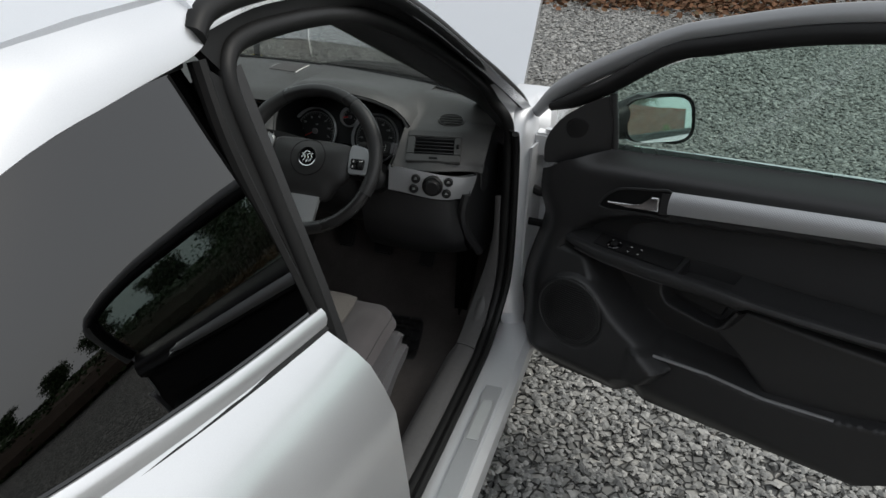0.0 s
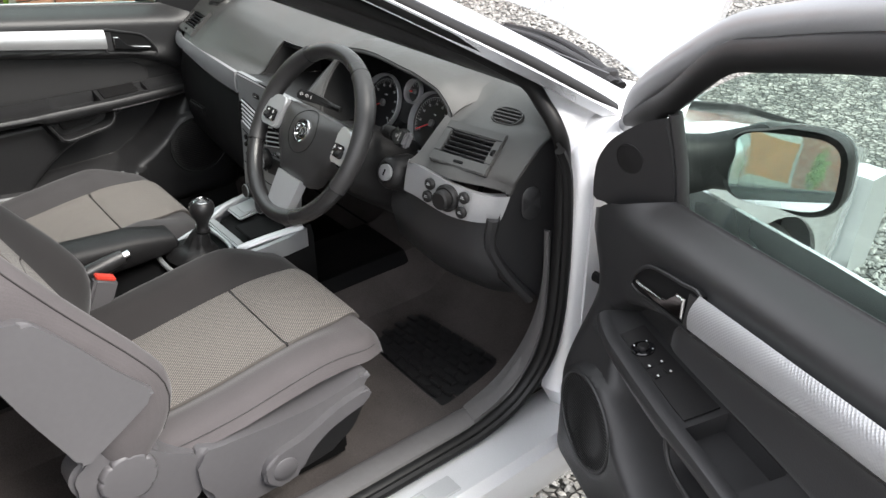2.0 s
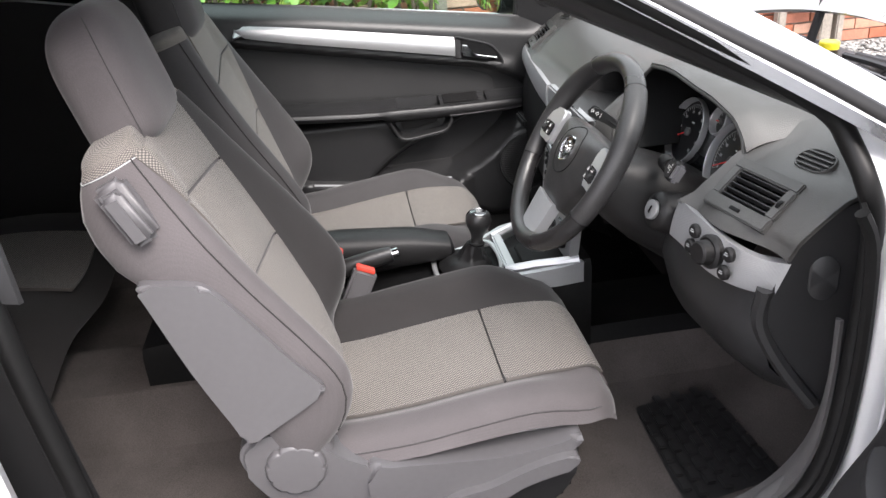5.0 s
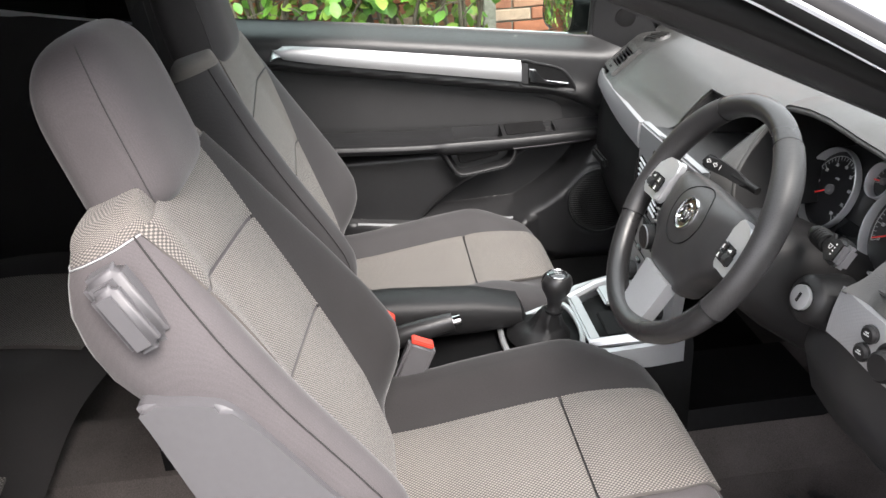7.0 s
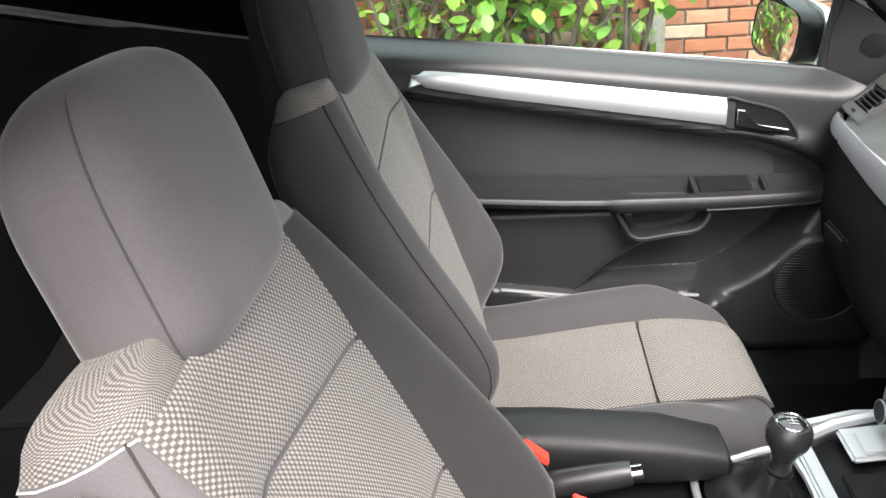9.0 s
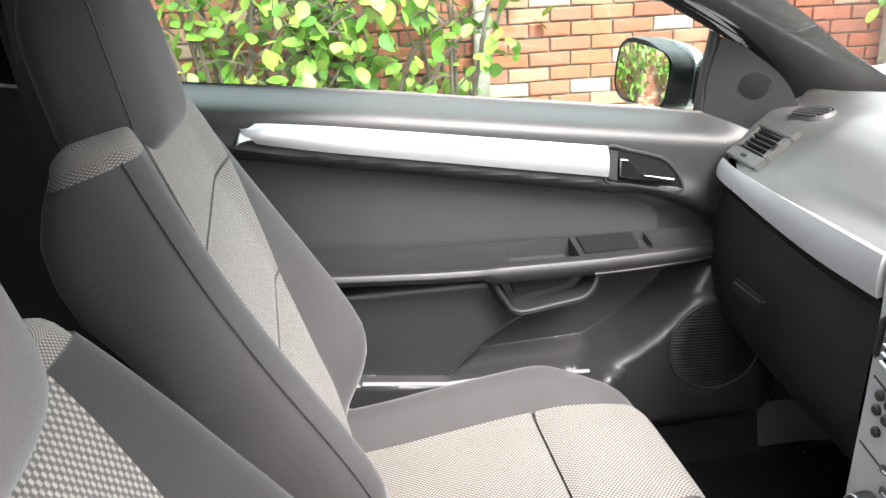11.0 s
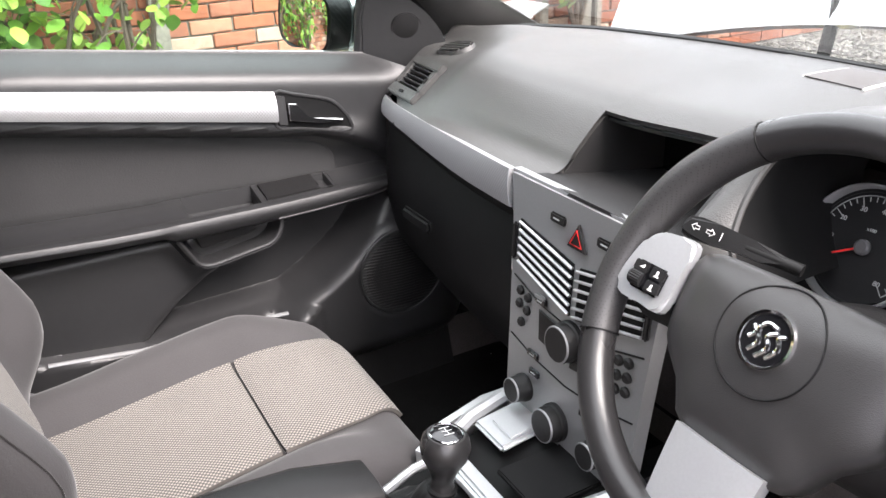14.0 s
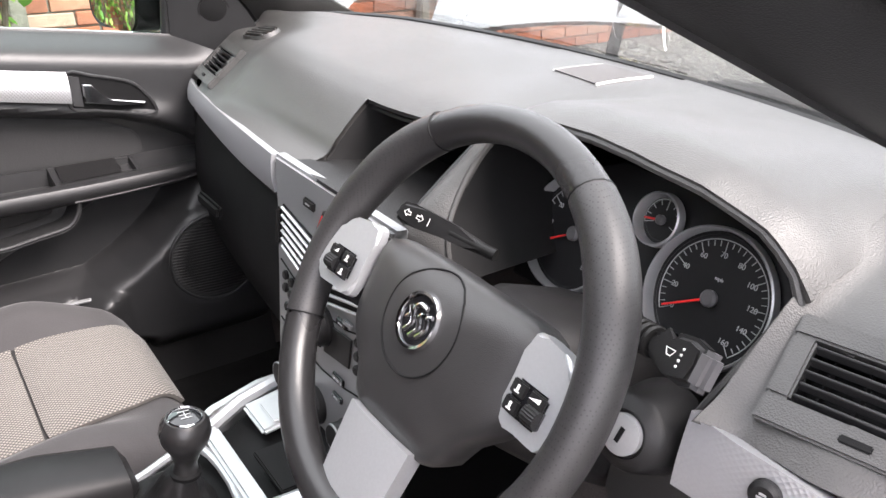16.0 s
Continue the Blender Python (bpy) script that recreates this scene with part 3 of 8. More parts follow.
def leaf_cloud(name, spots, size, seed, parent, mat, droop=0.5):
    """Many separate folded leaves at the given spots."""
    rng = np.random.default_rng(seed)
    n = len(spots)
    shape = np.array([(0, 0, 0), (0.22, -0.28, 0.04), (0.55, -0.37, 0.06), (0.86, -0.24, 0.04), (1.05, 0, -0.03), (0.86, 0.24, 0.04), (0.55, 0.37, 0.06), (0.22, 0.28, 0.04), (0.5, 0, -0.01)])
    tris = np.array([(k, (k + 1) % 8, 8) for k in range(8)])
    s = size * rng.uniform(0.6, 1.2, (n, 1, 1))
    v = shape[None] * s
    yaw, pitch, roll = rng.uniform(0, 2 * np.pi, n), rng.uniform(-0.9, 0.5, n) - droop, rng.uniform(-0.9, 0.9, n)
    c, sn = np.cos(roll)[:, None], np.sin(roll)[:, None]
    y, z = v[:, :, 1] * c - v[:, :, 2] * sn, v[:, :, 1] * sn + v[:, :, 2] * c
    x = v[:, :, 0]
    c, sn = np.cos(pitch)[:, None], np.sin(pitch)[:, None]
    x, z = x * c - z * sn, x * sn + z * c
    c, sn = np.cos(yaw)[:, None], np.sin(yaw)[:, None]
    x, y = x * c - y * sn, x * sn + y * c
    co = np.stack([x, y, z], 2) + np.array(spots)[:, None, :]
    me = bpy.data.meshes.new(name)
    me.from_pydata(co.reshape(-1, 3).tolist(), [], (tris[None] + 9 * np.arange(n)[:, None, None]).reshape(-1, 3).tolist())
    for p in me.polygons:
        p.use_smooth = True
    me.materials.append(mat)
    ob = new(name, me)
    ob.parent = parent
    return ob


def shrub(root, reach, seed, n_limbs, leaves, spread, leaf=0.088):
    """A straggling wall shrub: tapered limbs with broad leaves in loose clumps."""
    rng = random.Random(seed)
    ob = thing("shrub", "straggling green broad-leaved shrub in front of the brick wall", "shrub", "shrubs along the wall")
    bm = B()
    spots = []
    for k in range(n_limbs):
        a = rng.uniform(-1, 1)
        tip = Vector((root[0] + rng.uniform(0.05, 0.40), root[1] + a * spread, rng.uniform(0.75, reach)))
        mid = Vector(root).lerp(tip, 0.5) + Vector((rng.uniform(-0.1, 0.15), rng.uniform(-0.15, 0.15), 0.25))
        run = spline([root, mid, tip], 7)
        tube(bm, run, lambda t: 0.014 * (1 - t) + 0.003, 6)
        for p in run[4:]:
            for _ in range(int(leaves * 0.62)):
                d = Vector((rng.gauss(0, 0.06), rng.gauss(0, 0.085), rng.gauss(0, 0.08)))
                if noise.noise((p + d) * 3.2) > -0.12:
                    spots.append(tuple(p + d))
            if rng.random() < 0.5:
                q = p + Vector((rng.uniform(0, 0.2), rng.uniform(-0.3, 0.3), rng.uniform(-0.1, 0.25)))
                tube(bm, spline([p, p.lerp(q, 0.5) + Vector((0, 0, 0.04)), q], 3), lambda t: 0.005 * (1 - t) + 0.0015, 5)
                for _ in range(int(leaves * 0.45)):
                    spots.append(tuple(q + Vector((rng.gauss(0, 0.06), rng.gauss(0, 0.08), rng.gauss(0, 0.07)))))
    part("trunk", bm, BARK, ob)
    leaf_cloud("crown", spots, leaf, seed, ob, LEAF)
    return ob


shrub((WALL_X + 0.12, -0.95, 0.0), 1.75, 5, 12, 7, 0.75)
shrub((WALL_X + 0.14, -0.25, 0.0), 1.65, 8, 10, 7, 0.55)
shrub((WALL_X + 0.12, 0.15, 0.0), 1.6, 21, 6, 6, 0.32)
shrub((WALL_X + 0.12, -1.9, 0.0), 1.8, 31, 11, 8, 0.8)
shrub((WALL_X + 0.12, -3.2, 0.0), 1.8, 33, 12, 8, 0.9)
shrub((WALL_X + 0.12, -4.8, 0.0), 1.8, 35, 12, 8, 1.0)
shrub((WALL_X + 0.10, 2.80, 0.25), 1.7, 41, 6, 5, 0.42)

# hedge bottom with fallen leaves along the far side of the yard
hedge = thing("hedge", "low dark hedge with bare stems and brown fallen leaves under it", "hedge", kind="stuff")
rng = random.Random(7)
spots = [(rng.uniform(-3.4, 9), 7.95 + rng.gauss(0, 0.38), abs(rng.gauss(0, 0.07)) + 0.01) for _ in range(11000)]
leaf_cloud("leaf_litter", spots, 0.07, 2, hedge, LITTER, 0.0)
bm = B()
spots = []
for i in range(170):
    x = rng.uniform(-3.2, 9)
    y = 8.75 + rng.gauss(0, 0.2)
    top = Vector((x + rng.uniform(-0.2, 0.2), y + rng.uniform(-0.2, 0.2), rng.uniform(0.9, 1.7)))
    tube(bm, spline([(x, y, -0.05), (x + rng.uniform(-0.08, 0.08), y, 0.5), top], 3), lambda t: 0.02 * (1 - t) + 0.004, 5)
    for _ in range(60):
        spots.append((x + rng.gauss(0, 0.25), y + rng.gauss(0, 0.18), rng.uniform(0.35, 1.8)))
part("stems", bm, BARK, hedge)
leaf_cloud("foliage", spots, 0.06, 9, hedge, LEAF_DARK)

# orange-brown lapped fence between concrete posts behind the car, seen in the door mirror
CONCRETE = material("pale grey concrete", (0.36, 0.35, 0.32), 0.9, var=0.2, big=5, fine=80, bump=0.3, bump_scale=150)
for k in range(2):
    fence = thing("garden_fence", "orange-brown lapped timber fence panel above a concrete gravel board", "fence", "fence panels behind the car")
    for i in range(13):
        bm = B()
        box(bm, (0.535 - 1.94 * k, -9.6 + 0.004 * (i % 2), 0.36 + i * 0.115), (1.82, 0.016, 0.128), 0.003, 1, Matrix.Rotation(0.0006 * (i % 3 - 1), 4, "Y"))
        part("board", bm, FENCE_WOOD, fence)
    for x in (-0.89, 0.0, 0.89):
        bm = B()
        box(bm, (0.535 - 1.94 * k + x, -9.575, 1.05), (0.04, 0.03, 1.52), 0.004, 1)
        part("batten", bm, FENCE_WOOD, fence)
    bm = B()
    box(bm, (0.535 - 1.94 * k, -9.6, 0.15), (1.82, 0.05, 0.30), 0.006, 1)
    part("gravel_board", bm, CONCRETE, fence, "pale concrete gravel board")
for x in (1.505, -0.435, -2.375):
    post = thing("concrete_post", "pale grey square concrete post between fence panels", "post", "concrete fence posts")
    bm = B()
    box(bm, (x, -9.6, 0.93), (0.11, 0.11, 1.86), 0.008, 2)
    part("shaft", bm, CONCRETE, post)
back_wall = thing("wall_south", "red brick house wall behind the car", "wall", kind="structure")
blocks("brickwork", [((1.65 + c * 0.225 + (0.11 if r % 2 else 0), -12.5, 0.04 + r * 0.075), (0.215, 0.1, 0.065)) for r in range(40) for c in range(33)], BRICK_REST, back_wall)
bm = B()
box(bm, (5.35, -12.56, 1.51), (7.5, 0.16, 3.0), 0.0)
part("mortar", bm, MORTAR, back_wall)
shrub((2.2, -10.6, 0.0), 1.9, 51, 16, 10, 0.9, 0.11)
shrub((6.4, -10.6, 0.0), 1.7, 53, 12, 9, 0.8, 0.11)
house = thing("house", "white rendered house with a dark slate roof", "house")
bm = B()
box(bm, (-2.0, -19.0, 2.4), (9.0, 6.0, 4.8), 0.02)
part("wall", bm, HOUSE, house)
bm = B()
prism(bm, [(-3.6, 0), (3.6, 0), (0, 2.4)], 9.6, frame_of((-6.8, -19.0, 4.8), (0, 1, 0), (0, 0, 1)))
part("roof", bm, SLATE, house)
for wx in (-5.0, -2.6, 0.4):
    for wz in (1.5, 3.6):
        bm = B()
        box(bm, (wx, -15.97, wz), (1.15, 0.1, 1.25), 0.01)
        w = part("window", bm, WHITE, house)
        bm = B()
        box(bm, (wx, -15.915, wz), (0.98, 0.02, 1.08), 0.0)
        part("pane", bm, SCREEN, w)


def far_tree(x, y, h, seed):
    rng = random.Random(seed)
    ob = thing("tree", "leafy green garden tree beyond the yard", "tree", "trees round the yard")
    bm = B()
    tube(bm, spline([(x, y, -0.1), (x + 0.1, y, h * 0.35), (x, y + 0.1, h * 0.75)], 6), lambda t: 0.16 * (1 - t) + 0.03, 8)
    spots = []
    for i in range(26):
        a, r = rng.uniform(0, 6.28), rng.uniform(0.3, 1.0) * h * 0.3
        tip = Vector((x + r * math.cos(a), y + r * math.sin(a), h * rng.uniform(0.4, 1.0)))
        tube(bm, spline([(x, y, h * 0.35), Vector((x, y, h * 0.45)).lerp(tip, 0.5), tip], 4), lambda t: 0.05 * (1 - t) + 0.008, 5)
        for _ in range(190):
            spots.append(tuple(tip + Vector((rng.gauss(0, h * 0.07), rng.gauss(0, h * 0.07), rng.gauss(0, h * 0.06)))))
    part("trunk", bm, BARK, ob)
    leaf_cloud("crown", spots, 0.13 if x < 20 else 0.22, seed, ob, LEAF_DARK)


far_tree(5.5, -14.0, 6.5, 3)
far_tree(12.5, -12.0, 5.0, 4)
far_tree(-8.2, -5.5, 5.5, 5)

for k, (x, y, h) in enumerate(((46.0, 24.0, 4.6), (43.5, 28.5, 4.2), (41.0, 33.0, 5.2), (37.0, 38.0, 4.6), (34.0, 42.0, 5.4), (26.0, 48.0, 5.6), (48.5, 19.0, 3.8), (50.0, 14.0, 4.2), (52.0, 2.0, 4.4))):
    far_tree(x, y, h, 20 + k)

# far garden hedge on the driver's side
side_hedge = thing("hedge", "dense green garden hedge far beyond the yard", "hedge", kind="stuff")
rng = random.Random(17)
spots = []
for i in range(9000):
    k = rng.random()
    spots.append((lerp(55.0, 15.0, k) + rng.gauss(0, 0.4), lerp(-4.0, 54.0, k) + rng.gauss(0, 0.4), rng.uniform(0.0, 1.7 + 0.3 * math.sin(20 * k))))
leaf_cloud("foliage", spots, 0.55, 18, side_hedge, LEAF_DARK)
bm = B()
tube(bm, [(55.0, -4.0, 0.6), (35.0, 25.0, 0.6), (15.0, 54.0, 0.6)], 0.7, 8)
part("stems", bm, BARK, side_hedge)
near_hedge = thing("hedge", "low dense green hedge along the drive", "hedge", kind="stuff")
spots = []
for i in range(16000):
    k = rng.random()
    spots.append((lerp(14.5, 8.5, k) + rng.gauss(0, 0.22), lerp(-4.0, 14.0, k) + rng.gauss(0, 0.22), rng.uniform(0.0, 1.25 + 0.12 * math.sin(30 * k))))
leaf_cloud("foliage", spots, 0.11, 28, near_hedge, LEAF_DARK)
bm = B()
tube(bm, [(14.5, -4.0, 0.5), (11.5, 5.0, 0.5), (8.5, 14.0, 0.5)], 0.5, 8)
part("stems", bm, BARK, near_hedge)

# ---- the car: shell ----
car = thing("car", "silver three-door hatchback with its driver's door and bonnet open", "car")


def side_x(z):
    """Half width of the door opening at a height."""
    return table(z, [(0.30, 0.748), (0.38, 0.750), (0.50, 0.760), (0.95, 0.752), (1.37, 0.618)])


INNER = [(0.243, 1.02), (0.262, 0.985), (0.272, 0.942), (0.288, 0.878), (0.292, 0.70), (0.283, 0.55), (0.258, 0.455), (0.20, 0.385), (0.11, 0.355), (0.0, 0.35), (-0.25, 0.35), (-0.5, 0.36),
         (-0.66, 0.40), (-0.735, 0.52), (-0.765, 0.70), (-0.785, 0.90), (-0.80, 1.02), (-0.812, 1.18), (-0.82, 1.28), (-0.805, 1.32), (-0.76, 1.336), (-0.662, 1.335), (-0.516, 1.322), (-0.31, 1.282), (-0.20, 1.245), (-0.088, 1.200), (-0.008, 1.163), (0.052, 1.133), (0.117, 1.099), (0.184, 1.061)]
OUTER_TOP = [(0.395, 0.925), (0.328, 0.966), (0.20, 1.043), (0.071, 1.112), (-0.139, 1.226), (-0.316, 1.301), (-0.476, 1.338), (-0.613, 1.354), (-0.745, 1.360), (-0.835, 1.355), (-0.872, 1.335)]
INNER_LEFT = [(0.269, 0.999), (0.311, 0.949), (0.334, 0.88), (0.335, 0.70), (0.32, 0.55), (0.285, 0.455), (0.21, 0.385)] + INNER[8:23] + [(-0.31, 1.268), (-0.088, 1.19), (0.06, 1.135), (0.145, 1.092), (0.211, 1.049)]
OUTER_REAR = [(-0.872, 1.335), (-0.875, 1.25), (-0.858, 1.14), (-0.832, 1.01), (-0.808, 0.93), (-0.79, 0.80), (-0.775, 0.68), (-0.745, 0.52), (-0.67, 0.385), (-0.60, 0.345)]


def side(run, dx=0.0, s=1):
    return [Vector((s * (side_x(z) + dx), y, z)) for y, z in run]


def inset(run, dx, s):
    """Like side(), with the windscreen pillar's inner edge lying further in."""
    return [p - Vector((s * 0.030 * smooth01((p.z - 0.92) / 0.09) * smooth01((p.y + 0.55) / 0.25), 0, 0)) for p in side(run, dx, s)]


for s in (1, -1):
    opening = spline(inset(INNER, -0.004, s) if s == 1 else side(INNER_LEFT, -0.004, s), 4, True)
    bm = B()
    tube(bm, opening, 0.0145, 10, True)
    part("door_seal", bm, RUBBER, car)
    top = [p + Vector((0, 0, 0.026 if s == 1 else 0.0)) for p in spline(side(OUTER_TOP, 0.004, s), 4)]
    bm = B()
    tube(bm, top, 0.0165 if s == 1 else 0.0135, 10)
    part("roof_channel_seal", bm, RUBBER, car)
    # black flange between the two seals
    bm = B()
    if s == 1:
        top_run = [p + Vector((0, 0, 0.022)) for p in spline(side([(0.232, 1.024), (0.13, 1.080)] + OUTER_TOP[3:], 0.0, s), 4)]
        inn = spline(inset([(0.232, 1.034), (0.13, 1.104), (0.052, 1.145), (-0.10, 1.217), (-0.31, 1.294), (-0.47, 1.328), (-0.613, 1.340), (-0.73, 1.345), (-0.80, 1.334), (-0.822, 1.31)], 0.0, s), 4)
    else:
        top_run = spline(side(OUTER_TOP, 0.0, s), 4)
        inn = spline(side([(0.35, 0.925), (0.30, 0.977), (0.20, 1.047), (0.07, 1.121), (-0.11, 1.211), (-0.33, 1.262), (-0.476, 1.302), (-0.613, 1.326), (-0.73, 1.337), (-0.80, 1.328), (-0.822, 1.30)], 0.0, s), 4)
    strip(bm, top_run, inn, 2, 0.012)
    part("aperture_flange", bm, RUBBER, car)
    if s == 1:
        bm = B()
        a = spline(side([(0.45, 0.900), (0.395, 0.935), (0.328, 0.978), (0.27, 1.015), (0.225, 1.040)], 0.002, s), 5)
        b = spline(inset([(0.300, 0.875), (0.290, 0.935), (0.274, 0.985), (0.256, 1.015), (0.222, 1.046)], 0.0, s), 5)
        strip(bm, a, b, 4, 0.012, -0.006)
        part("pillar_shut", bm, PAINT_IN, car, "silver painted corner of the door opening")
    bm = B()
    inn = spline(side([(-0.822, 1.30), (-0.822, 1.24), (-0.812, 1.14), (-0.80, 1.02), (-0.785, 0.93), (-0.768, 0.80), (-0.75, 0.68), (-0.72, 0.53), (-0.65, 0.405), (-0.59, 0.357)], 0.0, s), 4)
    rear = spline(side(OUTER_REAR, 0.006, s), 4)
    strip(bm, rear, inn, 2, 0.012)
    part("pillar_shut", bm, RUBBER, car)
    bm = B()
    tube(bm, spline(side(OUTER_REAR[:4], 0.008, s), 4), 0.010, 8)
    part("pillar_seal", bm, RUBBER, car)

    # ribbed black flange outside the seal, along the sill and up the front post
    low = spline(side([(0.262, 0.92), (0.286, 0.86), (0.295, 0.70), (0.286, 0.55), (0.260, 0.452), (0.20, 0.382), (0.11, 0.352), (0.0, 0.347), (-0.25, 0.347), (-0.5, 0.357), (-0.645, 0.39)], 0.0, s), 5)
    inward = [Vector((0, -0.2 - p.y, 0.75 - p.z)).normalized() for p in low]
    wide = [0.020 - 0.004 * smooth01((0.5 - p.z) / 0.1) for p in low]
    bm = B()
    strip(bm, low, [p + Vector((s * w, 0, 0)) + i * 0.010 for p, i, w in zip(low, inward, wide)], 3, 0.006)
    part("aperture_flange", bm, RUBBER, car)
    bm = B()
    tube(bm, [p + Vector((s * w, 0, 0)) + i * 0.011 for p, i, w in zip(low, inward, wide)], 0.0095, 8)
    part("flange_rib", bm, RUBBER, car)

    # sill with scuff plate
    bm = B()
    prof = [(0.728, 0.336), (0.750, 0.344), (0.80, 0.346), (0.85, 0.352), (0.866, 0.335), (0.868, 0.29), (0.85, 0.22), (0.80, 0.17), (0.73, 0.17), (0.72, 0.33)]
    loft(bm, [[(s * x, y, z + 0.02 * smooth01((y - 0.22) / 0.2)) for x, z in prof] for y in (0.46, 0.3, 0.1, -0.2, -0.55, -0.8, -1.0)])
    part("sill", bm, PAINT_IN, car)
    bm = B()
    box(bm, (s * 0.822, -0.24, 0.3535), (0.042, 0.44, 0.005), 0.002)
    plate = part("scuff_plate", bm, SILVER, car, "brushed silver tread plate on the sill")
    if s == 1:
        bm = B()
        box(bm, (0.822, -0.16, 0.3566), (0.026, 0.15, 0.001), 0.0)
        part("model_mark", bm, PRINT, plate)

    # post that carries the hinges
    bm = B()
    plan = [(0.742, 0.285), (0.765, 0.288), (0.79, 0.300), (0.805, 0.325), (0.808, 0.395), (0.835, 0.42), (0.842, 0.47), (0.74, 0.47)]
    rings = []
    for z, dx, dy in ((0.34, 0.028, 0.0), (0.40, 0.022, -0.03), (0.5, 0.006, -0.005), (0.7, 0.0, 0.0), (0.82, -0.002, 0.0), (0.89, -0.006, 0.012), (0.94, -0.018, 0.06), (0.96, -0.03, 0.09)):
        rings.append([(s * (x + dx), y + dy, z) for x, y in plan])
    loft(bm, rings)
    part("hinge_post", bm, PAINT_IN, car)
    # A pillar outside: from the channel to the glass
    bm = B()
    a = spline(side([(0.44, 0.905), (0.37, 0.945), (0.24, 1.022), (0.09, 1.108), (-0.12, 1.224), (-0.30, 1.306), (-0.45, 1.345)], 0.012, s), 5)
    b = [Vector((s * (abs(p.x) - lerp(0.060, 0.055, i / (len(a) - 1))), p.y + lerp(0.060, 0.03, i / (len(a) - 1)), p.z + lerp(0.022, 0.028, i / (len(a) - 1)))) for i, p in enumerate(a)]
    strip(bm, a, b, 4, 0.02, 0.006 if s == -1 else -0.004)
    part("windscreen_pillar", bm, PAINT, car)
    # A pillar inside
    bm = B()
    a = spline(inset([(0.292, 0.90), (0.264, 0.985), (0.243, 1.022), (0.184, 1.063), (0.052, 1.136), (-0.20, 1.248), (-0.33, 1.289), (-0.476, 1.318)], -0.006, s), 4)
    b = spline([(0.578 + 0.15 * y, y, 1.122 - 0.465 * y) for y in (0.42, 0.38, 0.34, 0.24, 0.09, -0.17, -0.31)] + [(0.515, -0.476, 1.330)], 4)
    if s == -1:
        a = spline(side([(0.345, 0.89), (0.311, 0.949), (0.269, 0.999), (0.211, 1.049), (0.145, 1.092), (-0.05, 1.18), (-0.25, 1.262), (-0.476, 1.312)], -0.006, s), 4)
        b = spline([(-0.655, 0.55, 0.90), (-0.655, 0.51, 0.926), (-0.655, 0.374, 1.008), (-0.652, 0.30, 1.06), (-0.648, 0.24, 1.10), (-0.62, 0.05, 1.20), (-0.595, -0.16, 1.29), (-0.57, -0.40, 1.355)], 4)
    strip(bm, a, b, 6, 0.008, 0.010 if s == 1 else -0.018)
    if s == 1:
        strip(bm, b, [p + Vector((0.035, 0.055, 0.058)) for p in b], 3, 0.006)
    part("pillar_trim", bm, DASH if s == -1 else PANEL, car)

    # rear quarter: panel, belt bar, glass
    def quarter(u, v, s=s):
        front = [(-0.832, 1.0), (-0.81, 0.93), (-0.79, 0.80), (-0.775, 0.68), (-0.745, 0.52), (-0.66, 0.36)]
        k = v * (len(front) - 1)
        i = min(int(k), len(front) - 2)
        y0, z0 = lerp(front[i][0], front[i + 1][0], k - i), lerp(front[i][1], front[i + 1][1], k - i)
        y = lerp(y0, -2.15, u)
        z = z0 + (0.21 * u * (1 - v) ** 1.5)
        bulge = table(v, [(0, 0.745), (0.12, 0.795), (0.3, 0.845), (0.6, 0.862), (1, 0.855)])
        return (s * (bulge - 0.13 * max(u - 0.35, 0) ** 1.6), y, z)
    bm = B()
    sheet(bm, quarter, 14, 16, 0.01)
    part("rear_quarter_panel", bm, PAINT, car)
    bm = B()
    low = spline([(s * 0.752, -0.824, 1.003), (s * 0.748, -1.03, 1.036), (s * 0.738, -1.25, 1.078), (s * 0.715, -1.5, 1.13)], 5)
    tube(bm, low, 0.013, 8, flat=((s * 1, 0, 0.3), 0.55))
    part("belt_moulding", bm, PAINT, car)
    bm = B()
    tube(bm, [p + Vector((s * 0.004, 0, -0.018)) for p in low], 0.006, 6)
    part("belt_seal", bm, RUBBER, car)
    bm = B()
    gtop = spline([(s * 0.622, -0.882, 1.327), (s * 0.622, -1.02, 1.324), (s * 0.629, -1.19, 1.302), (s * 0.646, -1.50, 1.212)], 5)
    strip(bm, gtop, [p + Vector((-s * 0.006, 0, 0.004)) for p in low], 10, 0.005, s * 0.010)
    part("rear_side_window", bm, PRIVACY, car, "dark privacy glass")
    # roof side above the quarter glass
    bm = B()
    a = spline([(s * 0.626, -0.845, 1.360), (s * 0.632, -0.885, 1.342), (s * 0.636, -1.02, 1.330), (s * 0.644, -1.19, 1.308), (s * 0.664, -1.50, 1.218), (s * 0.70, -1.8, 1.10)], 5)
    b = spline([(s * 0.60, -0.845, 1.388), (s * 0.60, -0.885, 1.388), (s * 0.598, -1.02, 1.386), (s * 0.59, -1.19, 1.372), (s * 0.56, -1.50, 1.30), (s * 0.52, -1.85, 1.16)], 5)
    strip(bm, a, b, 3, 0.012, 0.008 if s == -1 else -0.008)
    part("roof_rail", bm, PAINT, car)
    bm = B()
    tube(bm, [p + Vector((-s * 0.004, 0, 0.006)) for p in gtop], 0.009, 6)
    part("glass_seal", bm, RUBBER, car)
    # rear tail of the side
    bm = B()
    strip(bm, [(s * 0.71, -1.5, 1.13), (s * 0.70, -1.8, 1.16), (s * 0.66, -2.15, 1.16)], [(s * 0.66, -1.5, 1.215), (s * 0.69, -1.8, 1.17), (s * 0.62, -2.15, 1.18)], 2, 0.01)
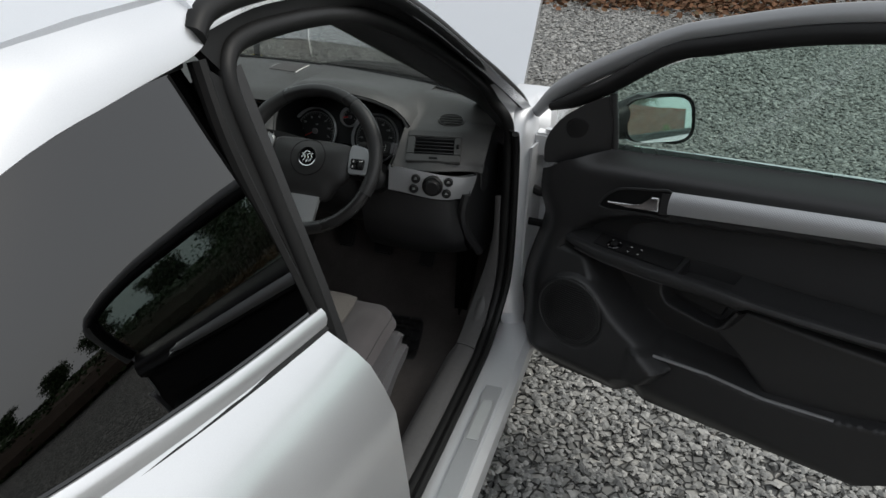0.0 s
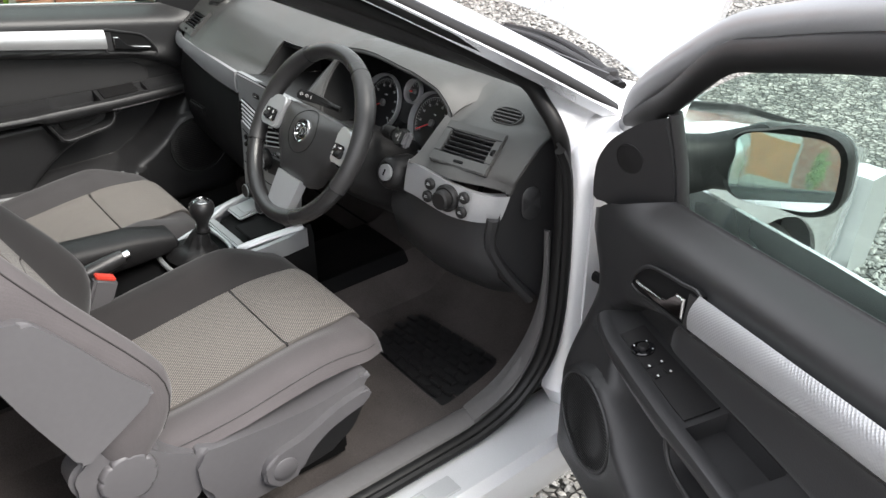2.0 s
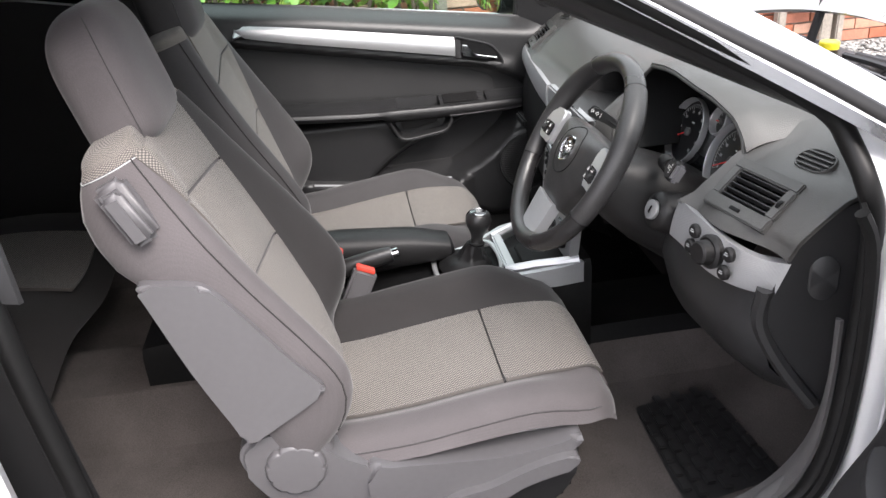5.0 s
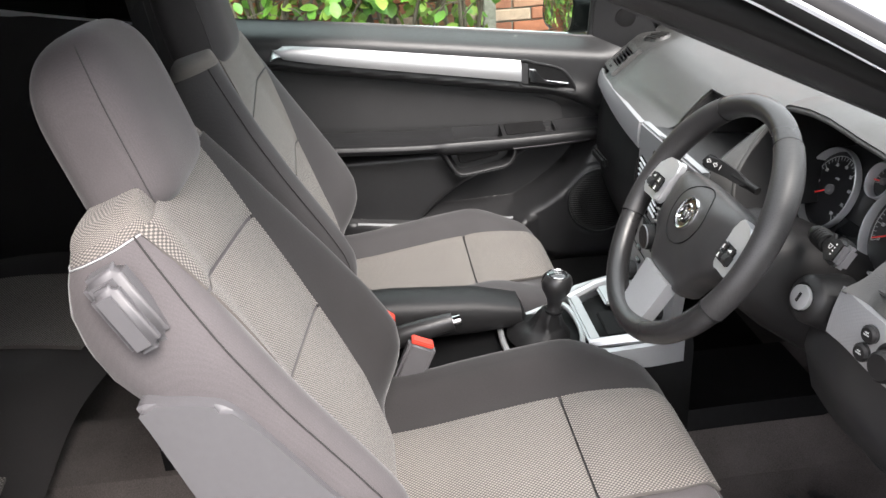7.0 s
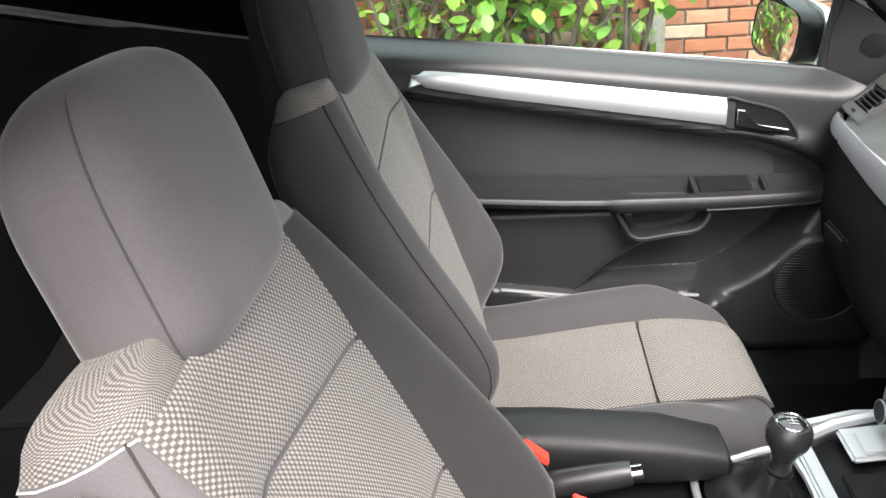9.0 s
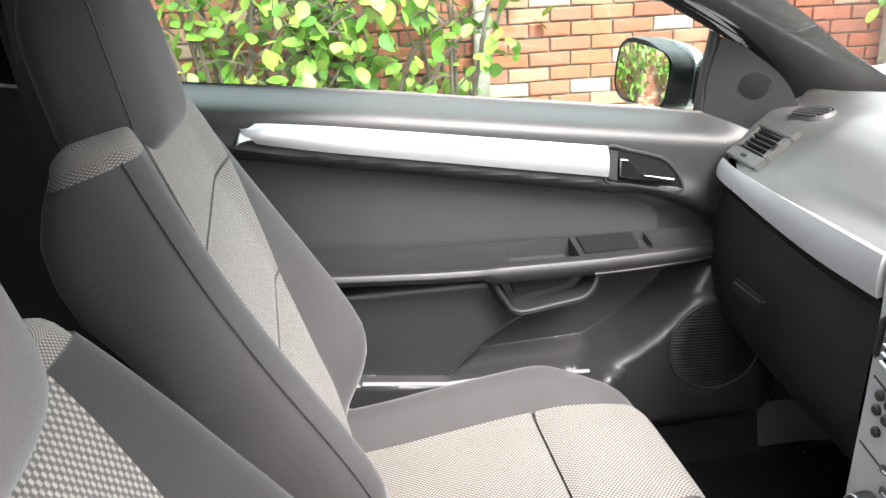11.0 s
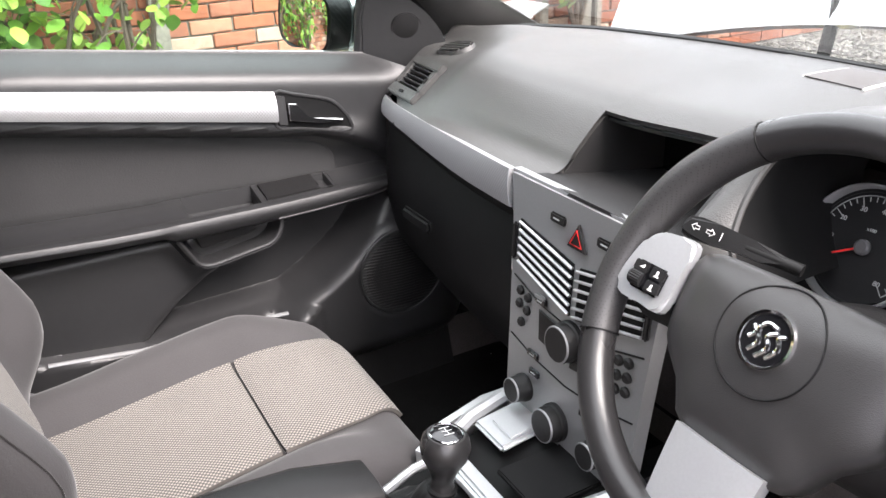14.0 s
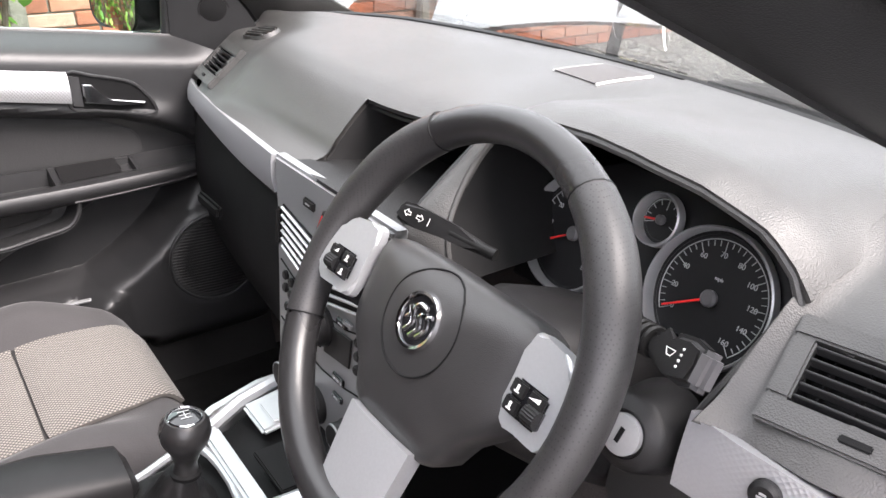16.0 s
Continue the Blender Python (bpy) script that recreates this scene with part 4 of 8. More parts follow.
    part("rear_pillar", bm, PAINT, car)

    # front wing with wheel arch
    AX = 0.84

    def wing(u, v, s=s):
        y = lerp(0.435, 1.56, u)
        top = table(y, [(0.43, 0.90), (0.7, 0.86), (1.0, 0.775), (1.3, 0.66), (1.56, 0.56)])
        d = abs(y - AX)
        arch = 0.30 + math.sqrt(max(0.315 ** 2 - d * d, 0)) if d < 0.315 else 0.22
        z = lerp(top, arch, v)
        x = table(z, [(0.2, 0.85), (0.45, 0.868), (0.65, 0.872), (0.8, 0.845), (0.86, 0.80), (0.91, 0.755)]) - 0.02 - 0.40 * max(u - 0.55, 0) ** 1.5
        return (s * x, y, z)
    bm = B()
    sheet(bm, wing, 40, 10, 0.012)
    part("front_wing", bm, PAINT, car)
    bm = B()
    a = [wing(i / 12, 0) for i in range(13)]
    b = [(s * (0.685 - 0.06 * (i / 12)), p[1], p[2] + 0.005) for i, p in enumerate(a)]
    strip(bm, a, b, 2, 0.012)
    part("wing_flange", bm, PAINT, car)
    bm = B()
    tube(bm, [Vector(p) + Vector((-s * 0.005, 0, 0.006)) for p in b], 0.008, 8)
    part("wing_gutter_seal", bm, RUBBER, car)
    # wheel
    bm = B()
    m = axis_frame((s * 0.745, AX, 0.292), (s, 0, 0)) @ Matrix.Diagonal((0.936, 0.936, 1, 1))
    lathe(bm, [(0.21, -0.09), (0.30, -0.09), (0.312, -0.07), (0.312, 0.07), (0.30, 0.09), (0.21, 0.095), (0.20, 0.08)], m, 40)
    w = part("wheel", bm, TYRE, car)
    bm = B()
    lathe(bm, [(0, 0.06), (0.05, 0.07), (0.18, 0.055), (0.205, 0.085), (0.205, 0.0), (0.0, 0.0)], m, 40)
    part("rim", bm, SILVER, w)
    bm = B()
    box(bm, (s * 0.60, AX, 0.42), (0.04, 0.8, 0.46), 0.02)
    part("arch_liner", bm, DARK, car)
    bm = B()
    m = axis_frame((s * 0.74, -1.69, 0.312), (s, 0, 0))
    lathe(bm, [(0.0, -0.09), (0.30, -0.09), (0.312, -0.07), (0.312, 0.07), (0.30, 0.09), (0.21, 0.095), (0.20, 0.06), (0, 0.06)], m, 40)
    part("wheel", bm, TYRE, car)

# roof, headlining, windscreen
bm = B()


def roof(u, v):
    y = lerp(-0.40, -1.95, v)
    half = table(-y, [(0.35, 0.565), (0.6, 0.605), (0.86, 0.60), (1.2, 0.59), (1.5, 0.56), (1.95, 0.50)])
    edge = table(-y, [(0.35, 1.355), (0.6, 1.378), (0.86, 1.388), (1.02, 1.386), (1.2, 1.372), (1.5, 1.30), (1.95, 1.10)])
    x = (2 * u - 1)
    return (x * half, y, edge + 0.05 * (1 - x * x))


sheet(bm, roof, 16, 18, 0.015)
part("roof", bm, PAINT, car)
for s in (1, -1):
    bm = B()
    a = spline(side([(-0.30, 1.312), (-0.476, 1.346), (-0.613, 1.362), (-0.745, 1.368), (-0.86, 1.36)], 0.004, s), 4)
    b = [Vector((s * table(-p.y, [(0.3, 0.555), (0.6, 0.603), (0.86, 0.598)]), p.y, table(-p.y, [(0.3, 1.345), (0.6, 1.379), (0.86, 1.389)]))) for p in a]
    strip(bm, a, b, 3, 0.015, 0.01 if s == -1 else -0.01)
    part("cant_rail", bm, PAINT, car)
bm = B()
sheet(bm, lambda u, v: Vector(roof(u, v)) - Vector((0, 0, 0.045)), 10, 12, 0.006)
part("headlining", bm, FABRIC, car, "pale grey cloth headlining")


def screen(u, v):
    x = 2 * u - 1
    base = Vector((x * 0.675, 0.625 - 0.13 * x * x, 0.915))
    head = Vector((x * 0.56, -0.36 - 0.05 * x * x, 1.385 - 0.03 * x * x))
    p = base.lerp(head, v)
    return p + Vector((0, 0.4, 0.9)) * 0.05 * v * (1 - v) * 4 * (1 - 0.3 * x * x) * 0.35


bm = B()
sheet(bm, screen, 16, 12, 0.005)
ws = part("windscreen", bm, SCREEN_PANE, car, "clear laminated windscreen")
ws.visible_shadow = False
bm = B()
strip(bm, [Vector(screen(i / 16, 0)) + Vector((0, 0.004, 0.003)) for i in range(17)], [Vector(screen(i / 16, 0.022)) + Vector((0, -0.004, -0.004)) for i in range(17)], 1, 0.003)
part("screen_band", bm, GLOSS, car, "black ceramic band along the windscreen base")

# scuttle, wipers, engine bay
bm = B()
a = [Vector((x * 0.70, 0.63 - 0.13 * x * x, 0.885)) for x in [i / 8 - 1 for i in range(17)]]
b = [Vector((x * 0.70, 0.74 - 0.12 * x * x, 0.76 - 0.02 * x * x)) for x in [i / 8 - 1 for i in range(17)]]
strip(bm, a, b, 3, 0.01)
part("scuttle_panel", bm, DARK, car, "black plastic scuttle below the windscreen")
low = spline([(-0.05, 0.690, 0.889), (0.20, 0.630, 0.891), (0.43, 0.584, 0.893), (0.56, 0.570, 0.893), (0.64, 0.574, 0.890)], 5)
high = spline([(-0.05, 0.735, 0.886), (0.115, 0.755, 0.908), (0.285, 0.742, 0.914), (0.44, 0.684, 0.914), (0.635, 0.590, 0.912)], 5)
bm = B()
strip(bm, low, high, 5, 0.012, 0.006)
cowl = part("scuttle_grille", bm, BLACK, car, "black slatted air intake below the windscreen")
for k in range(9):
    p, q_ = low[3 + 2 * k], high[3 + 2 * k]
    bm = B()
    tube(bm, [p.lerp(q_, 0.15) + Vector((0, 0, 0.004)), p.lerp(q_, 0.85) + Vector((0.01, 0, 0.004))], 0.0032, 6)
    part("slat", bm, DARK, cowl)
bm = B()
lathe(bm, [(0, 0.03), (0.016, 0.028), (0.020, 0.018), (0.020, 0.0)], pose(0.56, 0.620, 0.905), 20)
part("wiper_pivot", bm, BLACK, car)
for run in ([(0.600, 0.590, 0.920), (0.43, 0.640, 0.932), (0.25, 0.680, 0.932), (0.06, 0.700, 0.918)], [(0.610, 0.600, 0.915), (0.45, 0.668, 0.928), (0.28, 0.722, 0.930), (0.10, 0.745, 0.918)], [(-0.05, 0.69, 0.855), (-0.35, 0.655, 0.875), (-0.62, 0.565, 0.880)]):
    pts = spline(run, 6)
    bm = B()
    tube(bm, pts, lambda t: 0.013 - 0.005 * t, 8, flat=((0, 0, 1), 0.6))
    w = part("wiper", bm, BLACK, car)
    bm = B()
    tube(bm, [p + Vector((0, -0.03, 0.0)) for p in pts], 0.007, 6)
    part("blade", bm, RUBBER, w)
bm = B()
box(bm, (0.0, 1.2, 0.34), (1.15, 1.0, 0.2), 0.02)
box(bm, (0.0, 0.79, 0.55), (1.36, 0.03, 0.45), 0.01)
part("engine_bay", bm, DARK, car)
for x in (-0.52, 0.52):
    bm = B()
    lathe(bm, [(0, 0.0), (0.10, 0.0), (0.11, -0.02), (0.12, -0.2)], pose(x, 0.95, 0.72), 20)
    part("strut_tower", bm, DARK, car)
bm = B()
box(bm, (-0.28, 0.86, 0.81), (0.20, 0.10, 0.06), 0.015)
part("fluid_reservoir", bm, BLACK, car)
bm = B()
disc(bm, pose(-0.28, 0.85, 0.846), 0.024, 0.018)
part("filler_cap", bm, YELLOW, car, "yellow filler cap")
bm = B()
loft(bm, [[(x, y + (0.10 if abs(x) < 0.5 else 0), z) for y, z in ((1.50, 0.5), (1.60, 0.5), (1.64, 0.36), (1.60, 0.2), (1.48, 0.2))] for x in (-0.8, -0.5, 0, 0.5, 0.8)])
part("front_bumper", bm, PAINT, car)


def lid(u, v):
    x = 2 * u - 1
    rear = Vector((x * 0.69, 0.785 - 0.10 * x * x, 0.965 - 0.105 * x * x))
    along = Vector((0, 0.433, 0.90))
    w = lerp(1.0, 1.06, v) if v < 0.6 else lerp(1.036, 0.93, (v - 0.6) / 0.4)
    p = rear + along * (v * 0.96)
    p.x *= w
    return p + Vector((0, -0.9, 0.433)) * (0.05 * (1 - x * x) * v)


bm = B()
sheet(bm, lid, 20, 14, 0.022)
part("bonnet", bm, PAINT, car, "open silver bonnet standing up on its hinges")
for x in (-0.60, 0.60):
    bm = B()
    tube(bm, [(x, 0.70, 0.84), (x, 0.74, 0.90), (x, 0.80, 0.99)], 0.012, 6)
    part("bonnet_hinge", bm, DARK, car)
bm = B()
tube(bm, [(-0.22, 0.74, 0.80), (-0.235, 0.80, 1.0)], 0.011, 8)
part("bonnet_prop", bm, DARK, car, "dark bonnet prop rod")

# floor, tunnel, footwells, inner sills
bm = B()


def floor_fn(u, v):
    x, y = lerp(-0.74, 0.74, u), lerp(0.78, -1.25, v)
    z = 0.235 + 0.42 * smooth01((y - 0.42) / 0.40) - 0.01 * smooth01((0.3 - y) / 0.5)
    z += 0.10 * smooth01((abs(x) - 0.64) / 0.10)
    z += 0.12 * (1 - smooth01((abs(x) - 0.09) / 0.08))
    return (x, y, z)


sheet(bm, floor_fn, 48, 36, 0.01)
part("floor_carpet", bm, CARPET, car, "worn dark brown-grey carpet with pale dusty marks")
for s in (1, -1):
    bm = B()
    rows = []
    for i in range(31):
        y = 0.275 - i * 0.036
        up = 0.115 * smooth01((y - 0.10) / 0.19) ** 1.6 + 0.06 * smooth01((-0.58 - y) / 0.2) ** 1.5
        wide = 0.066 - 0.030 * smooth01((y - 0.08) / 0.17)
        rows.append([(s * x, y, z) for x, z in ((0.740, 0.357 + up), (0.735, 0.366 + up), (0.722, 0.370 + up), (0.744 - wide * 0.75, 0.369 + up), (0.744 - wide * 0.95, 0.363 + up), (0.744 - wide - 0.010, 0.345 + up * 0.9), (0.654, 0.272), (0.645, 0.250))])
    loft(bm, [r[:6] for r in rows], cap=False, closed=False)
    part("sill_trim", bm, SILL_GREY, car)
    # inner wall of the sill in black: the footwell's shade put into its colour
    bm = B()
    loft(bm, [r[5:] for r in rows], cap=False, closed=False)
    part("sill_side", bm, BLACK, car)
    bm = B()
    strip(bm, side([(0.21, 0.40), (0.265, 0.47), (0.288, 0.58), (0.292, 0.72), (0.28, 0.86)], -0.012, s), [(s * 0.70, 0.42, 0.28), (s * 0.70, 0.42, 0.45), (s * 0.70, 0.42, 0.58), (s * 0.69, 0.42, 0.70), (s * 0.68, 0.42, 0.84)], 4, 0.006)
    part("kick_panel", bm, BLACK, car)
    bm = B()
    a = spline(side([(0.10, 0.372), (0.18, 0.400), (0.232, 0.450), (0.262, 0.53), (0.272, 0.64), (0.270, 0.74)], -0.014, s), 4)
    wide = [lerp(0.052, 0.016, smooth01((p.z - 0.40) / 0.26)) for p in a]
    strip(bm, a, [p + Vector((-s * w, 0.3 * w, -0.004)) for p, w in zip(a, wide)], 3, 0.006, 0.003)
    part("post_trim", bm, SILL_GREY, car)
bm = B()
box(bm, (0, 0.765, 0.53), (1.46, 0.03, 0.55), 0.01)
part("bulkhead", bm, DARK, car)
# dark console trim over the tunnel carpet, also standing in for shade there
bm = B()
sheet(bm, lambda u, v: Vector(floor_fn((lerp(-0.158, 0.158, u) + 0.74) / 1.48, (0.78 - lerp(0.40, -0.34, v)) / 2.03)) + Vector((0, 0, 0.014)), 20, 24, -0.006)
part("tunnel_cover", bm, DARK, car)
# inner rear side trims, rear wall
for s in (1, -1):
    bm = B()
    strip(bm, [(s * 0.735, y, z) for y, z in ((-0.80, 1.0), (-1.1, 1.05), (-1.5, 1.12), (-1.95, 1.12))], [(s * 0.70, y, 0.26) for y in (-0.72, -1.1, -1.5, -1.95)], 4, 0.01)
    part("rear_side_trim", bm, PANEL, car)
    bm = B()
    strip(bm, side([(-0.785, 1.31), (-0.776, 1.15), (-0.766, 1.02), (-0.75, 0.92)], -0.004, s), [Vector((s * 0.60, -0.92, 1.30)), Vector((s * 0.65, -0.93, 1.15)), Vector((s * 0.685, -0.94, 1.02)), Vector((s * 0.69, -0.94, 0.92))], 2, 0.008)
    part("centre_pillar_trim", bm, PANEL, car)
bm = B()
box(bm, (0, -2.05, 0.75), (1.30, 0.05, 0.95), 0.02)
part("tailgate", bm, PANEL, car)
bm = B()
strip(bm, [(x, -2.0, 1.10) for x in (-0.55, -0.2, 0.2, 0.55)], [(x, -1.72, 1.29) for x in (-0.55, -0.2, 0.2, 0.55)], 2, 0.005)
part("rear_window", bm, PRIVACY, car, "dark privacy glass")

# ---- doors: local axes u (hinge to rear edge), n (towards the cabin), z ----
FRAME_TOP = [(-0.012, 0.935), (0.05, 1.0), (0.12, 1.052), (0.22, 1.115), (0.368, 1.198), (0.468, 1.235), (0.68, 1.295), (0.90, 1.33), (1.08, 1.338), (1.18, 1.322)]
GLASS_TOP = [(0.20, 1.038), (0.377, 1.148), (0.526, 1.204), (0.70, 1.255), (0.90, 1.288), (1.08, 1.292), (1.14, 1.28)]


def belt(u):
    return 0.902 + 0.133 * (u - 0.235) - 0.02 * max(u - 0.8, 0)


def door(name, hinge, ang, s, label, opened):
    c, sn = math.cos(ang), math.sin(ang)
    d = Matrix(((s * sn, -s * c, 0, hinge[0]), (-c, -sn, 0, hinge[1]), (0, 0, 1, 0), (0, 0, 0, 1)))
    root = new(name)
    root.parent = car
    tagged(root, label)

    def put(nm, bm, mat, lab="", parent=root):
        bmesh.ops.transform(bm, matrix=d, verts=bm.verts)
        return part(nm, bm, mat, parent, lab)

    def lean(z):
        """The upper frame leans inwards with height."""
        return 0.30 * max(z - 0.93, 0)

    def P(u, n, z):
        return Vector((u, n + lean(z), z))

    def arm_z(u):
        """Height of the armrest's upper edge."""
        return table(u, [(0.20, 0.690), (0.25, 0.693), (0.45, 0.694), (0.65, 0.698), (0.75, 0.702), (0.90, 0.711), (1.10, 0.73)]) + (0.010 * smooth01((u - 0.3) / 0.3) if opened else 0.0)

    def arm_n(u):
        return table(u, [(0.17, 0.100), (0.21, 0.118), (0.26, 0.130), (0.45, 0.143), (0.65, 0.150), (0.75, 0.152), (1.1, 0.150)])

    # skin

    def skin(u, v):
        uu = lerp(-0.005, 1.19, u)
        lo = table(uu, [(-0.01, 0.42), (0.03, 0.30), (0.08, 0.262), (0.30, 0.258), (0.55, 0.28), (0.99, 0.33), (1.09, 0.40), (1.15, 0.55), (1.19, 0.80)])
        z = lerp(lo, belt(uu) - 0.004, v)
        n = -0.045 - 0.045 * math.sin(math.pi * min(max((z - 0.25) / 0.75, 0), 1)) + 0.02 * (1 - smooth01(uu / 0.08))
        return P(uu, n, z)
    bm = B()
    sheet(bm, skin, 24, 12, 0.006)
    put("outer_skin", bm, PAINT)
    # shut faces all round
    bm = B()
    low = [skin(i / 24, 0) for i in range(25)]
    strip(bm, low, [Vector((p.x, 0.05, p.z + 0.03)) for p in low], 2, 0.006)
    fr = [skin(0, v / 10) for v in range(11)]
    strip(bm, fr, [Vector((p.x + 0.03, 0.055, p.z)) for p in fr], 2, 0.006)
    bk = [skin(1, v / 10) for v in range(11)]
    strip(bm, bk, [Vector((p.x - 0.03, 0.055, p.z)) for p in bk], 2, 0.006)
    put("shut_face", bm, PAINT_IN)
    # window frame: silver outer rail, black inner rail
    top = spline([P(u, -0.018, z + 0.001) for u, z in FRAME_TOP], 5)
    bm = B()
    tube(bm, top + spline([P(1.18, -0.018, 1.322), P(1.21, -0.018, 1.27), P(1.20, -0.018, 1.12), P(1.19, -0.02, 1.02)], 4)[1:], lambda t: lerp(0.015, 0.023, smooth01(t / 0.14)), 12, flat=((0, 1, 0), 0.8))
    put("window_frame", bm, SILVER_DARK)
    bm = B()
    inner = spline([P(u, 0.004, z - 0.030 - 0.020 * smooth01((0.34 - u) / 0.12) * smooth01((u - 0.06) / 0.08)) for u, z in FRAME_TOP[1:]], 5)
    tube(bm, inner + spline([P(1.165, 0.004, 1.29), P(1.18, 0.004, 1.24), P(1.175, 0.004, 1.10), P(1.165, 0.0, 1.03)], 4)[1:], lambda t: lerp(0.010, 0.020, smooth01(t / 0.12)), 10, flat=((0, 1, 0), 0.8))
    put("frame_seal", bm, RUBBER)
    # glass
    bm = B()
    gt = spline([P(u, -0.005, z) for u, z in GLASS_TOP], 4)
    gb = [P(0.225 + (1.15 - 0.225) * i / (len(gt) - 1), -0.005, belt(0.225 + (1.15 - 0.225) * i / (len(gt) - 1)) - 0.02) for i in range(len(gt))]
    strip(bm, gt, gb, 6, 0.004)
    g = put("window_glass", bm, PANE, "green-tinted door glass")
    g.visible_shadow = False
    # triangle with tweeter
    pts = [(p.x, p.y) for p in spline([(0.088, 0.850, 0), (0.086, 0.895, 0), (0.097, 0.930, 0), (0.124, 0.970, 0), (0.160, 1.002, 0), (0.195, 1.026, 0), (0.232, 1.044, 0)], 4)] + [(0.236, 0.97), (0.241, 0.905), (0.205, 0.885), (0.160, 0.864), (0.120, 0.854)]

    def tri_n(u, z):
        return lerp(0.086, 0.022, min(max((u - 0.085) / 0.15, 0), 1)) + 0.2 * max(z - 0.90, 0)
    bm = B()
    prism(bm, pts, 0.05, frame_of((0, -0.01, 0), (1, 0, 0), (0, 0, 1)) @ Matrix.Diagonal((1, 1, -1, 1)), 0.006, 3)
    for v in bm.verts:
        v.co.y = tri_n(v.co.x, v.co.z) + (v.co.y - 0.04) if v.co.y > 0.02 else 0.002 + lean(v.co.z)
    tr = put("mirror_triangle", bm, PANEL)
    tm = axis_frame((0.162, tri_n(0.162, 0.950) + 0.0012, 0.950), (0.427, 1, -0.2))
    bm = B()
    ring_of(bm, tm, 0.0275, 0.0016, 40, 8)
    put("tweeter_ring", bm, BLACK, "", tr)
    bm = B()
    lathe(bm, [(0, 0.0035), (0.015, 0.003), (0.026, 0.0012), (0.026, -0.01), (0, -0.01)], tm, 40)
    put("tweeter_grille", bm, BLACK, "", tr)
    bm = B()
    tube(bm, [P(0.240, 0.010, 0.89), P(0.236, 0.010, 0.97), P(0.232, 0.006, 1.050)], 0.009, 10, False, ((0, 1, 0), 1.2))
    put("quarter_bar", bm, PANEL)

    # inner trim: one moulded panel with its recess, map pocket, ledge and speaker pod
    RECESS = [(0.165, 0.645), (0.172, 0.665), (0.190, 0.698), (0.234, 0.738), (0.295, 0.773), (0.357, 0.796), (0.435, 0.806), (0.704, 0.854), (1.036, 0.912), (1.25, 0.945), (1.25, 0.645)]
    POCKET = [(0.232, 0.656), (0.300, 0.574), (0.345, 0.536), (0.395, 0.503), (0.450, 0.474), (0.725, 0.464), (0.700, 0.490), (0.655, 0.530), (0.600, 0.566), (0.530, 0.598), (0.460, 0.626), (0.400, 0.655)]
    LEDGE = [(0.380, 0.475), (0.476, 0.469), (0.730, 0.463), (0.880, 0.482), (1.02, 0.52), (1.30, 0.60), (1.30, 0.10), (0.30, 0.10)]
    POD = [(-0.10, 0.10), (-0.10, 0.80), (0.10, 0.80), (0.190, 0.690), (0.234, 0.655), (0.300, 0.574), (0.345, 0.536), (0.395, 0.503), (0.452, 0.476), (0.500, 0.440), (0.46, 0.39), (0.38, 0.355), (0.36, 0.10)]

    def trim_n(u, z):
        u, z = np.asarray(u, float), np.asarray(z, float)
        b_ = belt(0) + 0.133 * u - 0.02 * np.maximum(u - 0.8, 0)
        n = 0.078 - 0.060 * ease((z - (b_ - 0.055)) / 0.06) ** 2 * ease((u - 0.14) / 0.1)
        n = n + 0.014 * np.exp(-((z - (0.800 + 0.172 * (u - 0.437))) / 0.024) ** 2) * ease((u - 0.20) / 0.12)
        n = n - 0.036 * ease((within(RECESS, u, z) + 0.006) / 0.022)
        n = n + 0.026 * ease((within(LEDGE, u, z) + 0.004) / 0.010) * ease((u - 0.40) / 0.05)
        n = n - 0.056 * ease((within(POCKET, u, z) + 0.006) / 0.030)
        pod = within(POD, u, z)
        n = n + 0.056 * ease((pod + 0.012) / 0.026) * ease((0.715 - z) / 0.20) * (1 - 0.5 * ease((0.36 - z) / 0.08))
        n = n - 0.085 * (1 - ease((u - 0.040) / 0.125)) ** 1.5 * ease((0.80 - z) / 0.12)
        n = n - 0.012 * (1 - ease((u - 0.075) / 0.05)) ** 1.5 * ease((z - 0.70) / 0.1)
        n = n - 0.035 * ease((0.37 - z) / 0.08)
        flat = ease((0.100 - np.hypot(u - 0.238, z - 0.50)) / 0.010) * ease((pod + 0.012) / 0.026)
        return n + (0.132 - 0.03 * (u - 0.238) - n) * flat

    NU, NV = 250, 180
    gu, gv = np.meshgrid(np.linspace(0, 1, NU + 1), np.linspace(0, 1, NV + 1), indexing="ij")
    lo_u, lo_z = zip((0.03, 0.44), (0.06, 0.345), (0.11, 0.30), (0.2, 0.285), (0.5, 0.305), (0.95, 0.35), (1.06, 0.42), (1.12, 0.55), (1.17, 0.80))
    uu = 0.036 + 1.129 * gu
    lo = np.interp(uu, lo_u, lo_z)
    hi = np.where(uu > 0.235, belt(0) + 0.133 * uu - 0.02 * np.maximum(uu - 0.8, 0) + 0.004, 0.846 + 0.36 * (uu - 0.08))
    zz = lo + (hi - lo) * gv
    uu = uu + 0.045 * (1 - ease((uu - 0.036) / 0.12)) * ease((zz - 0.42) / 0.43)
    nn = trim_n(uu, zz)
    bm = B()
    sheet(bm, lambda u, v: (uu[int(round(u * NU)), int(round(v * NV))], nn[int(round(u * NU)), int(round(v * NV))], zz[int(round(u * NU)), int(round(v * NV))]), NU, NV, 0.006)
    tp = put("inner_trim", bm, PANEL, "charcoal moulded plastic door trim")

    # cloth panel between strip and armrest
    bm = B()
